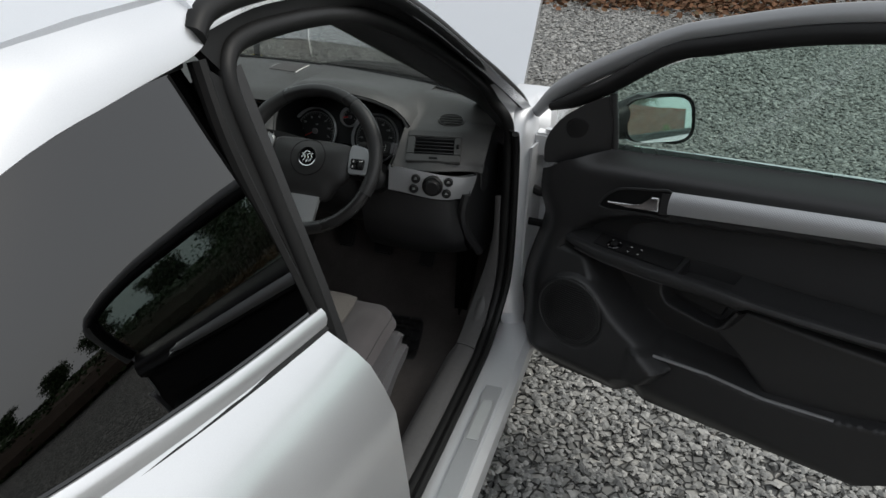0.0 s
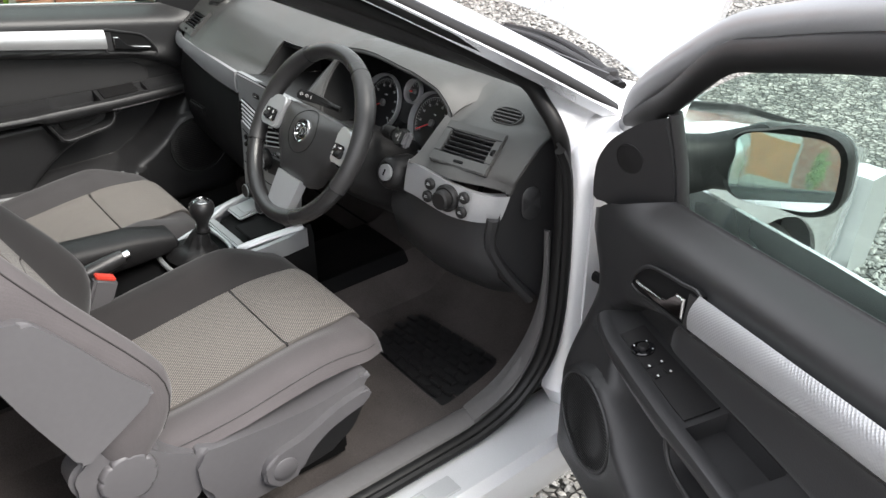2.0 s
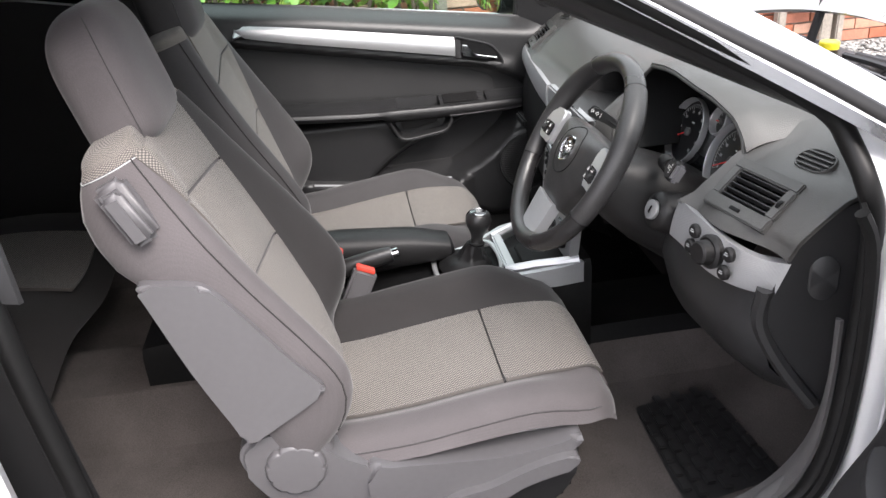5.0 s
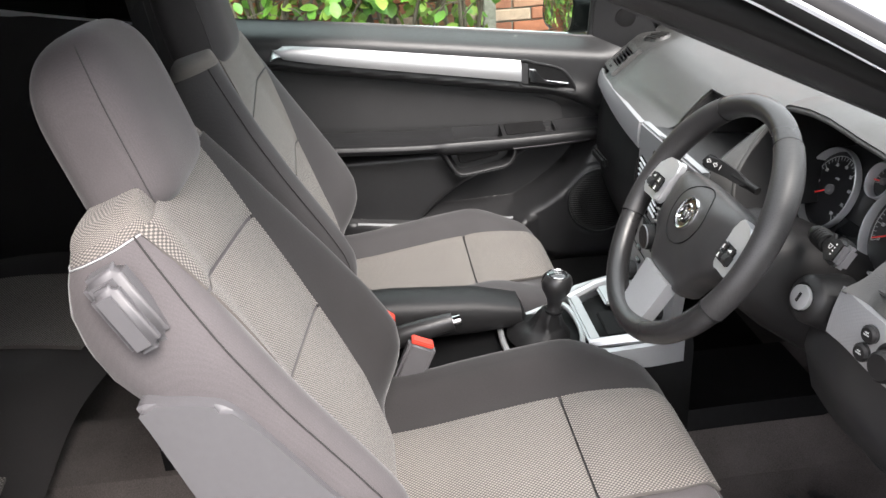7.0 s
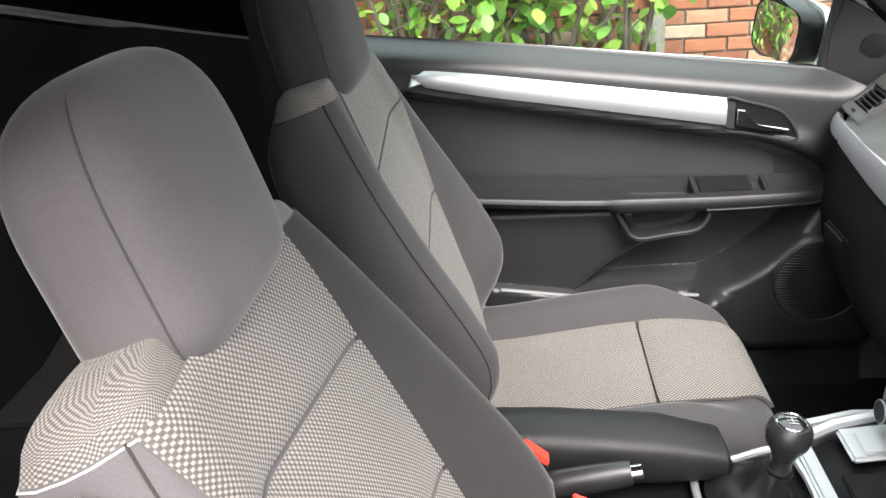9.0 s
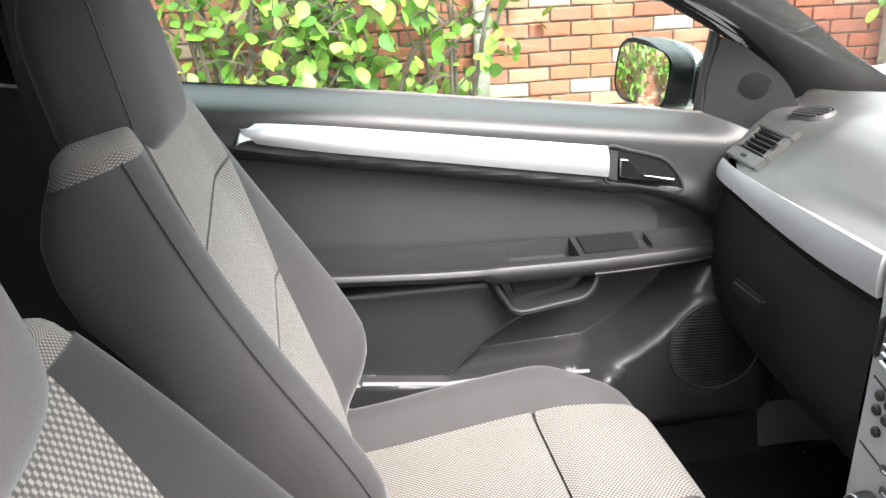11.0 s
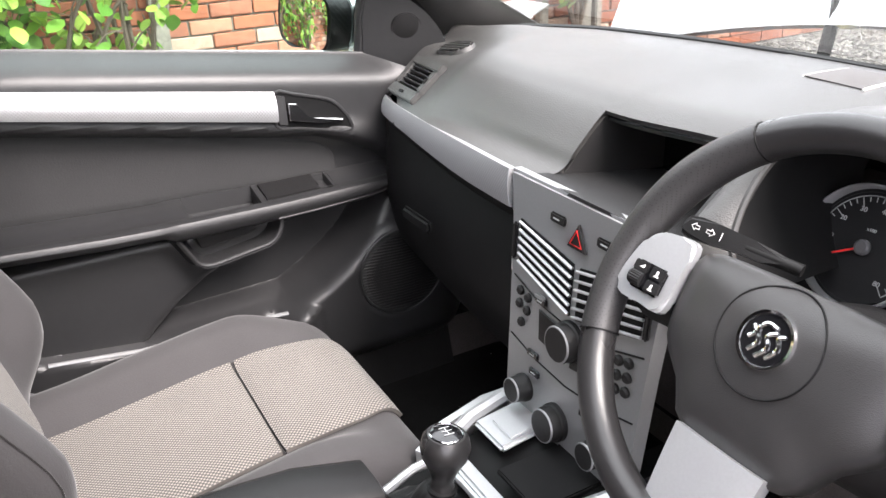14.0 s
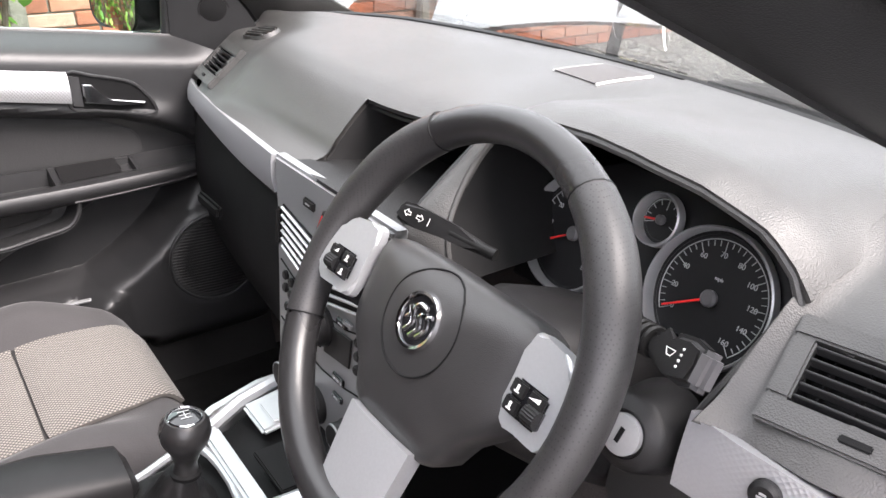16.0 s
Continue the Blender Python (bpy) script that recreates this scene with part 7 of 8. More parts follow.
for run in ([(-0.010, -0.012), (-0.005, -0.004), (-0.009, 0.005), (-0.004, 0.012), (0.005, 0.011)], [(-0.002, -0.014), (0.004, -0.005), (0.0, 0.003), (0.007, 0.008)], [(0.006, -0.012), (0.012, -0.003), (0.009, 0.005), (0.014, 0.008)], [(-0.014, -0.003), (-0.010, 0.002), (-0.014, 0.007)]):
    tube(bm, spline([(x, y, 0.0250) for x, y in run], 4), 0.0019, 6, flat=((0, 0, 1), 0.7))
wp("badge_relief", bm, CHROME, "", bd, HB)
bm = B()
box(bm, (0.0, -0.061, 0.0149), (0.010, 0.004, 0.0008), 0.0)
wp("airbag_mark", bm, BLACK, "", None, HB)
letters("airbag_lettering", "AIRBAG", 0.0085, WM @ Matrix.Translation(HB) @ Matrix.Translation((0, -0.071, 0.0125)) @ Matrix.Rotation(radians(14), 4, "X"), BLACK, wheel)
# spokes
SP = (HB[0], HB[1], HB[2])
for s in (-1, 1):
    bm = B()
    arm = [(s * x, y) for x, y in ((0.08, 0.034), (0.13, 0.036), (0.156, 0.036), (0.160, -0.026), (0.135, -0.034), (0.08, -0.03))]
    prism(bm, arm, 0.012, Matrix.Translation((0, 0, -0.014)), 0.006, 2)
    sk = wp("spoke", bm, LEATHER, "", None, SP)
    bm = B()
    ins = [(p.x * s, p.y) for p in spline([(0.103, 0.041, 0), (0.124, 0.0425, 0), (0.146, 0.036, 0), (0.156, 0.014, 0), (0.160, -0.012, 0), (0.154, -0.023, 0), (0.128, -0.0235, 0), (0.106, -0.022, 0), (0.1035, 0.01, 0)], 4, True)]
    prism(bm, ins, 0.014, Matrix.Translation((0, 0, -0.006)) @ Matrix.Rotation(radians(-5 * s), 4, "Y"), 0.003, 3)
    im = wp("spoke_insert", bm, SILVER, "satin silver spoke insert", sk, SP)
    tilt_ = Matrix.Translation((0, 0, 0.001)) @ Matrix.Rotation(radians(-5 * s), 4, "Y")
    bm = B()
    box(bm, (s * 0.128, -0.001, 0.009), (0.034, 0.025, 0.006), 0.004, 2)
    bmesh.ops.transform(bm, matrix=tilt_, verts=bm.verts)
    wp("wheel_switch", bm, GLOSS, "", im, SP)
    bm = B()
    for y in (0.0055, -0.0070):
        box(bm, (0.1185 * s if s == 1 else -0.1185, y, 0.012), (0.0155, 0.0105, 0.003), 0.001)
    box(bm, (s * 0.1375, 0.0060, 0.0118), (0.0155, 0.0095, 0.003), 0.001)
    bmesh.ops.transform(bm, matrix=tilt_, verts=bm.verts)
    wp("switch_key", bm, BLACK, "", im, SP)
    bm = B()
    lathe(bm, [(0, -0.0065), (0.0068, -0.0065), (0.0072, 0.0), (0.0068, 0.0065), (0, 0.0065)], tilt_ @ Matrix.Translation((s * 0.138, -0.005, 0.0095)) @ Matrix.Rotation(radians(90), 4, "Y"), 40, lambda a: 1 - 0.07 * (math.cos(20 * a) > 0))
    wp("scroll_wheel", bm, BLACK, "", im, SP)
    bm = B()
    for y in (0.0055, -0.0070):
        box(bm, (s * 0.1185, y, 0.0137), (0.0022, 0.0048, 0.0005), 0.0)
        box(bm, (s * 0.1185, y - 0.0026, 0.0137), (0.0050, 0.0010, 0.0005), 0.0)
    prism(bm, [(s * 0.1345 - 0.004, 0.0050), (s * 0.1375 + 0.004, 0.0050), (s * 0.1375 + 0.004, 0.0085)], 0.0006, Matrix.Translation((0, 0, 0.0132)))
    bmesh.ops.transform(bm, matrix=tilt_, verts=bm.verts)
    wp("switch_symbol", bm, WHITE, "", im, SP)
bm = B()
strip(bm, spline([(-0.040, -0.088, 0.002), (-0.038, -0.12, 0.002), (-0.034, -0.162, 0.002)], 4), spline([(0.046, -0.088, 0.002), (0.044, -0.12, 0.002), (0.040, -0.162, 0.002)], 4), 6, 0.02, 0.004)
wp("lower_spoke", bm, SILVER, "satin silver lower spoke")

column = new("steering_column")
column.parent = car
bm = B()
rows = []
for d, w, h in ((-0.03, 0.06, 0.05), (-0.06, 0.072, 0.066), (-0.12, 0.08, 0.078), (-0.22, 0.085, 0.085), (-0.32, 0.08, 0.08)):
    ring = []
    for k in range(20):
        a = 2 * math.pi * k / 20
        ca, sa = math.cos(a), math.sin(a)
        ring.append(WM @ Vector((abs(ca) ** 0.7 * (1 if ca > 0 else -1) * w, abs(sa) ** 0.7 * (1 if sa > 0 else -1) * h - 0.012, d - 0.045)))
    rows.append(ring)
loft(bm, rows)
part("column_shroud", bm, BLACK, column)
# ignition barrel
IG = frame_of((0.445, 0.114, 0.801), (1, 0.12, 0), (0, 0.35, 0.94))
bm = B()
lathe(bm, [(0.0, -0.06), (0.040, -0.06), (0.032, -0.012), (0.029, -0.006), (0.0195, -0.001), (0.0185, -0.003), (0, -0.003)], IG, 32)
ig = part("ignition_housing", bm, BLACK, column)
bm = B()
lathe(bm, [(0, -0.003), (0.0165, -0.003), (0.0165, 0.003), (0.013, 0.004), (0, 0.004)], IG, 32)
part("ignition_barrel", bm, SILVER, ig, "bright metal key barrel")
bm = B()
box(bm, (0, 0, 0.0042), (0.004, 0.013, 0.001), 0.0, 1, Matrix.Rotation(radians(-12), 4, "Z"))
bmesh.ops.transform(bm, matrix=IG, verts=bm.verts)
part("keyhole", bm, DARK, ig)
# stalks
for s, base, end in ((1, (0.400, 0.150, 0.866), (0.492, 0.132, 0.879)), (-1, (0.250, 0.140, 0.868), (0.142, 0.104, 0.886))):
    base, end = Vector(base), Vector(end)
    bm = B()
    tube(bm, [base, base.lerp(end, 0.45)], lambda t: (0.012 - 0.002 * t) if s == 1 else 0.006, 10)
    for k in range(5 if s == 1 else 0):
        ring_of(bm, axis_frame(base.lerp(end, 0.12 + 0.08 * k), end - base), 0.011, 0.0026, 16, 6)
    part("stalk_gaiter", bm, RUBBER, column)
    fm = frame_of(base, end - base, (0, s * math.sin(SA), s * math.cos(SA)))
    n_ = (end - base).length
    bm = B()
    if s == 1:
        prism(bm, [(p.x, p.y) for p in spline([(n_ * 0.45, -0.009, 0), (n_ * 0.45, 0.009, 0), (n_ * 0.62, 0.011, 0), (n_ * 0.72, 0.017, 0), (n_, 0.016, 0), (n_, -0.015, 0), (n_ * 0.75, -0.016, 0)], 2, True)], 0.016, fm @ Matrix.Translation((0, 0, -0.008)), 0.005, 3)
    else:
        prism(bm, [(p.x, p.y) for p in spline([(n_ * 0.15, -0.006, 0), (n_ * 0.15, 0.006, 0), (n_ * 0.5, 0.008, 0), (n_ * 0.93, 0.0125, 0), (n_, 0.005, 0), (n_ * 0.97, -0.009, 0), (n_ * 0.7, -0.0105, 0)], 2, True)], 0.012, fm @ Matrix.Translation((0, 0, -0.0065)), 0.004, 3)
    st = part("control_stalk", bm, BLACK, column, "black control stalk with white symbols")
    top_z = 0.0083 if s == 1 else 0.0068
    bm = B()
    if s == -1:
        for x, d in ((n_ * 0.76, -1), (n_ * 0.88, 1)):
            tube(bm, [fm @ Vector((x + 0.004 * d * k[0], k[1], top_z)) for k in ((-0.8, 0.0015), (0.2, 0.0015), (0.2, 0.0035), (1.2, 0), (0.2, -0.0035), (0.2, -0.0015), (-0.8, -0.0015))], 0.0005, 4, True)
        tube(bm, [fm @ Vector((n_ * 0.66, -0.004, top_z)), fm @ Vector((n_ * 0.66, 0.004, top_z))], 0.0005, 4)
    else:
        tube(bm, [fm @ Vector((n_ * 0.72 + 0.005 * k[0], 0.005 * k[1], top_z)) for k in ((-1, 0.6), (1, 0.6), (0.4, -0.4), (-0.4, -0.4))], 0.0005, 4, True)
        for k in range(4):
            box(bm, fm @ Vector((n_ * 0.84, 0.007 - 0.0045 * k, top_z)), (0.0016, 0.0012, 0.0016), 0.0)
    part("stalk_symbol", bm, WHITE, st)
    if s == 1:
        bm = B()
        box(bm, (n_ + 0.004, 0, 0), (0.016, 0.030, 0.015), 0.004, 2)
        bmesh.ops.transform(bm, matrix=fm, verts=bm.verts)
        part("stalk_end", bm, SEAT_GREY, st)
# pedals
for x, y, z, w in ((0.20, 0.52, 0.42, 0.05), (0.33, 0.51, 0.42, 0.06), (0.46, 0.55, 0.38, 0.045)):
    bm = B()
    box(bm, (x, y, z), (w, 0.018, 0.075), 0.005, 2, Matrix.Rotation(radians(-35), 4, "X"))
    pd = part("pedal", bm, MAT_RUBBER, car)
    bm = B()
    tube(bm, [(x, y + 0.01, z), (x, y + 0.08, z + 0.15), (x, y + 0.12, z + 0.3)], 0.008, 6)
    part("pedal_arm", bm, DARK, pd)

# ---- centre console ----
console = new("centre_console")
console.parent = car
tagged(console, "black centre console with silver gear surround and tray")
bm = B()
rows = []
for y, w, z in ((0.12, 0.118, 0.545), (0.05, 0.118, 0.540), (-0.05, 0.105, 0.505), (-0.15, 0.10, 0.495), (-0.22, 0.095, 0.49), (-0.30, 0.09, 0.48), (-0.55, 0.085, 0.47), (-0.85, 0.085, 0.44)):
    rows.append([(-w, y, 0.24), (-w, y, z - 0.02), (-w + 0.012, y, z), (w - 0.012, y, z), (w, y, z - 0.02), (w, y, 0.24)])
loft(bm, rows)
part("console_body", bm, DARK, console)
# silver tray at the foot of the stack
bm = B()
rim_o = [(-0.118, 0.085, 0.553), (-0.095, -0.045, 0.535), (0.095, -0.045, 0.535), (0.128, 0.085, 0.553)]
tube(bm, [(-0.122, 0.09, 0.553), (-0.105, 0.0, 0.545), (-0.085, -0.06, 0.53)], 0.010, 8)
tube(bm, [(0.122, 0.09, 0.553), (0.105, 0.0, 0.545), (0.085, -0.06, 0.53)], 0.010, 8)
box(bm, (0.0, -0.050, 0.532), (0.19, 0.022, 0.012), 0.004)
box(bm, (-0.062, 0.040, 0.546), (0.070, 0.080, 0.010), 0.004, 2, Matrix.Rotation(radians(7), 4, "X"))
part("console_tray_rim", bm, SILVER, console, "satin silver tray surround")
bm = B()
box(bm, (-0.056, 0.040, 0.5525), (0.046, 0.046, 0.004), 0.002, 2, Matrix.Rotation(radians(7), 4, "X"))
part("ashtray_lid", bm, SILVER, console)
bm = B()
strip(bm, [(0.125, 0.10, 0.548), (0.135, 0.04, 0.545), (0.125, -0.03, 0.535), (0.10, -0.075, 0.522)], [(0.125, 0.10, 0.50), (0.133, 0.04, 0.50), (0.122, -0.03, 0.495), (0.098, -0.075, 0.49)], 2, 0.012)
part("console_cheek", bm, SILVER, console)
bm = B()
strip(bm, [(-0.125, 0.10, 0.548), (-0.13, 0.04, 0.545), (-0.12, -0.03, 0.535), (-0.10, -0.075, 0.522)], [(-0.125, 0.10, 0.50), (-0.128, 0.04, 0.50), (-0.118, -0.03, 0.495), (-0.098, -0.075, 0.49)], 2, 0.012)
part("console_cheek", bm, SILVER, console)
bm = B()
box(bm, (0.042, 0.025, 0.541), (0.085, 0.10, 0.008), 0.002)
part("tray_well", bm, DARK, console)
# gear surround, gaiter, lever
bm = B()
tube(bm, spline([(-0.072, -0.07, 0.524), (0.072, -0.07, 0.524), (0.068, -0.15, 0.512), (0.058, -0.20, 0.506), (-0.058, -0.20, 0.506), (-0.068, -0.15, 0.512)], 5, True), 0.006, 8, True)
part("gear_surround", bm, SILVER, console)
bm = B()
gx, gy = 0.020, -0.125
rows = []
for k in range(9):
    t = k / 8
    ring = []
    for i in range(28):
        a = 2 * math.pi * i / 28
        fold = 1 + 0.10 * math.sin(7 * a + 5 * t) * math.sin(math.pi * t)
        rx, ry = lerp(0.066, 0.013, t ** 0.7) * fold, lerp(0.060, 0.013, t ** 0.7) * fold
        ring.append((lerp(0, gx, t) + rx * math.cos(a), lerp(-0.137, gy + 0.012, t) + ry * math.sin(a), 0.512 + 0.062 * t + 0.006 * math.sin(9 * t)))
    rows.append(ring)
loft(bm, rows)
part("gear_gaiter", bm, BLACK, console, "creased black leather gear gaiter")
gm = axis_frame((gx + 0.003, gy + 0.012, 0.566), (0.03, 0.10, 1)) @ Matrix.Diagonal((1.06, 1.06, 1.02, 1))
bm = B()
lathe(bm, [(0, 0), (0.014, 0), (0.015, 0.006), (0.0125, 0.012), (0.012, 0.020), (0.016, 0.034), (0.0245, 0.050), (0.027, 0.062), (0.025, 0.073), (0.020, 0.079), (0, 0.080)], gm, 28)
part("gear_knob", bm, LEATHER, console, "black leather gear knob")
bm = B()
lathe(bm, [(0.0135, 0.002), (0.0165, 0.004), (0.0165, 0.008), (0.0135, 0.010)], gm, 28)
part("gear_collar", bm, DARK, console)
bm = B()
lathe(bm, [(0.0165, 0.0795), (0.0173, 0.0808), (0.0182, 0.0800)], gm, 28)
part("knob_ring", bm, CHROME, console)
bm = B()
lathe(bm, [(0, 0.082), (0.010, 0.0815), (0.017, 0.0795)], gm, 28)
part("knob_cap", bm, GLOSS, console, "gloss black gear pattern cap")
bm = B()
for x in (-0.006, 0, 0.006):
    box(bm, (x, 0, 0.0824), (0.0009, 0.012, 0.0005), 0)
box(bm, (0, 0, 0.0824), (0.013, 0.0009, 0.0005), 0)
bmesh.ops.transform(bm, matrix=gm, verts=bm.verts)
part("gear_pattern", bm, PRINT, console)
# handbrake
bm = B()
hb = spline([(0.035, -0.50, 0.505), (0.035, -0.42, 0.548), (0.035, -0.36, 0.565), (0.035, -0.30, 0.577)], 6)
tube(bm, hb, lambda t: 0.017 + 0.004 * math.sin(math.pi * t), 12, flat=((1, 0, 0), 0.85))
hbk = part("handbrake", bm, LEATHER, console, "black handbrake grip with a chrome button")
bm = B()
d = (hb[-1] - hb[-2]).normalized()
tube(bm, [hb[-1], hb[-1] + d * 0.014], 0.010, 12)
part("handbrake_button", bm, CHROME, console)
bm = B()
rows = []
for k in range(7):
    t = k / 6
    rows.append([(0.035 + lerp(0.05, 0.020, t) * (1 + 0.12 * math.sin(6 * a + 4 * t)) * math.cos(a), -0.47 + 0.02 * t + lerp(0.07, 0.025, t) * (1 + 0.12 * math.sin(5 * a)) * math.sin(a), 0.468 + 0.06 * t) for a in [2 * math.pi * i / 24 for i in range(24)]])
loft(bm, rows)
part("handbrake_gaiter", bm, LEATHER, console)
# centre armrest of the passenger seat
bm = B()
rows = []
for y, z0, z1, w in ((-0.155, 0.535, 0.54, 0.03), (-0.165, 0.515, 0.562, 0.042), (-0.25, 0.51, 0.585, 0.048), (-0.40, 0.505, 0.598, 0.048), (-0.55, 0.50, 0.60, 0.046), (-0.60, 0.51, 0.585, 0.04)):
    ring = []
    for k in range(16):
        a = 2 * math.pi * k / 16
        ca, sa = math.cos(a), math.sin(a)
        ring.append((-0.055 + abs(ca) ** 0.6 * (1 if ca > 0 else -1) * w, y, (z0 + z1) / 2 + abs(sa) ** 0.6 * (1 if sa > 0 else -1) * (z1 - z0) / 2))
    rows.append(ring)
loft(bm, rows)
part("centre_armrest", bm, BLACK, console, "black padded armrest")
# buckles
for bx, by, bz, tilt in ((0.100, -0.366, 0.565, 25), (0.020, -0.43, 0.585, 40)):
    m = frame_of((bx, by, bz), (1, 0, 0), (0, math.sin(radians(tilt)), math.cos(radians(tilt))))
    bm = B()
    box(bm, (0, -0.035, 0), (0.026, 0.10, 0.050), 0.006, 3)
    bmesh.ops.transform(bm, matrix=m, verts=bm.verts)
    bk = part("seat_belt_buckle", bm, SEAT_GREY if bx > 0.08 else BLACK, car, "grey seat-belt buckle with a red button")
    bm = B()
    box(bm, (0, 0.0165, 0.002), (0.022, 0.008, 0.040), 0.002)
    bmesh.ops.transform(bm, matrix=m, verts=bm.verts)
    part("release_button", bm, RED, bk)
    bm = B()
    tube(bm, [m @ Vector((0, -0.07, 0)), m @ Vector((0.0, -0.12, 0.0)), m @ Vector((0, -0.17, -0.02))], 0.012, 8)
    part("buckle_stem", bm, RUBBER, bk)

# ---- seats ----

def seat(name, cx, y0, z0, s, label, driver):
    """s: +1 where the outer side lies to the right."""
    lean_b = radians(21 if driver else 16.3)
    root = new(name)
    root.parent = car
    tagged(root, label)

    def q(nm, bm, mat, lab="", parent=root):
        for v in bm.verts:
            v.co = Vector((cx + s * v.co.x, v.co.y + y0, v.co.z + z0))
        return part(nm, bm, mat, parent, lab, 50)

    # cushion: x across (+ outwards), y forward
    def half_w(y):
        return table(y, [(-0.50, 0.235), (-0.30, 0.25), (-0.10, 0.248), (-0.03, 0.238), (0.0, 0.226), (0.03, 0.205), (0.052, 0.17)])

    def top(x, y):
        """Height of the cushion's upper side."""
        b = half_w(y)
        base = 0.466 + 0.042 * smooth01((y + 0.45) / 0.40) - 0.060 * max((y + 0.005) / 0.057, 0) ** 2.4
        e = abs(x) / b
        side_k = smooth01((e - 0.46) / 0.30)
        roll = max(e - 0.84, 0) / 0.16
        bolster = 0.050 * smooth01((0.03 - y) / 0.16)
        if x > 0:
            bolster *= 0.62 if driver else 0.9
        return base + bolster * side_k - 0.034 * roll ** 2.4
    bm = B()
    rows = []
    for k in range(41):
        y = lerp(-0.50, 0.044, k / 40)
        b = half_w(y)
        ring = []
        for i in range(41):
            x = lerp(-b, b, i / 40)
            ring.append((x, y, top(x, y)))
        low = 0.462 - 0.012 * smooth01((-y - 0.30) / 0.15)
        zo, zi = top(b, y), top(-b, y)
        tuck = 0.02 * smooth01((y - 0.0) / 0.05)
        for xx, zz in ((b + 0.003, lerp(zo, low, 0.16)), (b - 0.014, lerp(zo, low, 0.58)), (b - 0.034, low), (b - 0.06, low - 0.008 + tuck), (0.0, low - 0.012 + tuck), (-b + 0.04, low - 0.05), (-b + 0.002, low - 0.04), (-b - 0.006, lerp(zi, low - 0.04, 0.7)), (-b - 0.006, lerp(zi, low - 0.04, 0.3))):
            ring.append((xx, y, zz))
        rows.append(ring)
    loft(bm, rows)
    # passenger side takes a darker copy of the cloth, as cabin shade
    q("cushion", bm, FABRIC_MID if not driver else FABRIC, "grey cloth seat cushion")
    bm = B()
    tube(bm, [(half_w(y) * 0.965, y, top(half_w(y) * 0.965, y) + 0.0008) for y in [-0.46 + 0.0245 * i for i in range(20)]], 0.0014, 5)
    q("cushion_piping", bm, FABRIC_MID)

    # inboard bolster overlaid in darker cloth, on the driver's seat only
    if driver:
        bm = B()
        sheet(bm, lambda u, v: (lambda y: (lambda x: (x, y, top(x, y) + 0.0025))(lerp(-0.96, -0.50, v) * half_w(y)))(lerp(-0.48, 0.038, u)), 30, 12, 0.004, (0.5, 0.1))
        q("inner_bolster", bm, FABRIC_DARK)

    # patterned insert: rear and front panels with a sunk cross seam
    def insert(u, v, ya, yb):
        y = lerp(ya, yb, u)
        x = lerp(-0.485, 0.535, v) * half_w(y)
        puff = 0.006 * (1 - (2 * u - 1) ** 6) * (1 - (2 * v - 1) ** 8)
        return (x, y, top(x, y) + 0.002 + puff)
    for nm, ya, yb in (("insert_rear", -0.47, -0.146), ("insert_front", -0.140, 0.040)):
        bm = B()
        sheet(bm, lambda u, v: insert(u, v, ya, yb), 24, 18, 0.006, (abs(yb - ya), 0.25))
        q(nm, bm, INSERT, "dotted grey cloth insert")
    bm = B()
    tube(bm, [(lerp(-0.485, 0.535, i / 10) * half_w(-0.143), -0.143, top(lerp(-0.485, 0.535, i / 10) * half_w(-0.143), -0.143) + 0.002) for i in range(11)], 0.0025, 5)
    q("cross_seam", bm, FABRIC_DARK)

    # backrest: h up the back, d forward of it, e from edge to edge
    o = Vector((0.020, -0.415, 0.455))
    bh_ = Vector((0, -math.sin(lean_b), math.cos(lean_b)))
    bf = Vector((0, math.cos(lean_b), math.sin(lean_b)))

    def bp(x, d, h):
        return Vector((x, 0, 0)) + o + bh_ * h + bf * d

    def bw(h):
        return table(h, [(-0.02, 0.215), (0.10, 0.236), (0.25, 0.243), (0.36, 0.240), (0.45, 0.228), (0.52, 0.212), (0.57, 0.197), (0.61, 0.182)])

    EDGE = [(-0.02, -0.045), (0.04, -0.030), (0.067, -0.012), (0.085, 0.022), (0.11, 0.050), (0.14, 0.068), (0.175, 0.077), (0.21, 0.073), (0.26, 0.063), (0.31, 0.050), (0.39, 0.029), (0.47, 0.010), (0.54, -0.004), (0.61, -0.018)]
    REAR = [(-0.02, -0.075), (0.15, -0.085), (0.39, -0.088), (0.435, -0.105), (0.475, -0.126), (0.515, -0.134), (0.555, -0.132), (0.585, -0.118), (0.61, -0.100)]
    MIDDLE = [(-0.02, -0.01), (0.06, 0.004), (0.16, 0.010), (0.30, 0.0), (0.45, -0.014), (0.61, -0.026)]

    def front(e, h):
        f0, f1 = table(h, MIDDLE), table(h, EDGE)
        a = abs(e)
        return lerp(f0, f1, smooth01((a - 0.45) / 0.40)) - 0.024 * (max(a - 0.86, 0) / 0.14) ** 2.4

    def section(h, shrink=1.0, lift=0.0):
        """One closed ring round the back at a height."""
        b, rear = bw(h), table(h, REAR)
        f = front(1.0, h)
        ring = [(lerp(-b, b, i / 40), front(i / 20 - 1, h)) for i in range(41)]
        ring += [(b + 0.005, lerp(f, rear, 0.12)), (b + 0.009, lerp(f, rear, 0.35)), (b + 0.009, lerp(f, rear, 0.65)), (b + 0.003, lerp(f, rear, 0.9)), (b - 0.012, rear), (b - 0.05, rear - 0.004), (0, rear - 0.006)]
        ring += [(-x, d) for x, d in ring[-2:40:-1]]
        mid = (table(h, MIDDLE) + rear) / 2
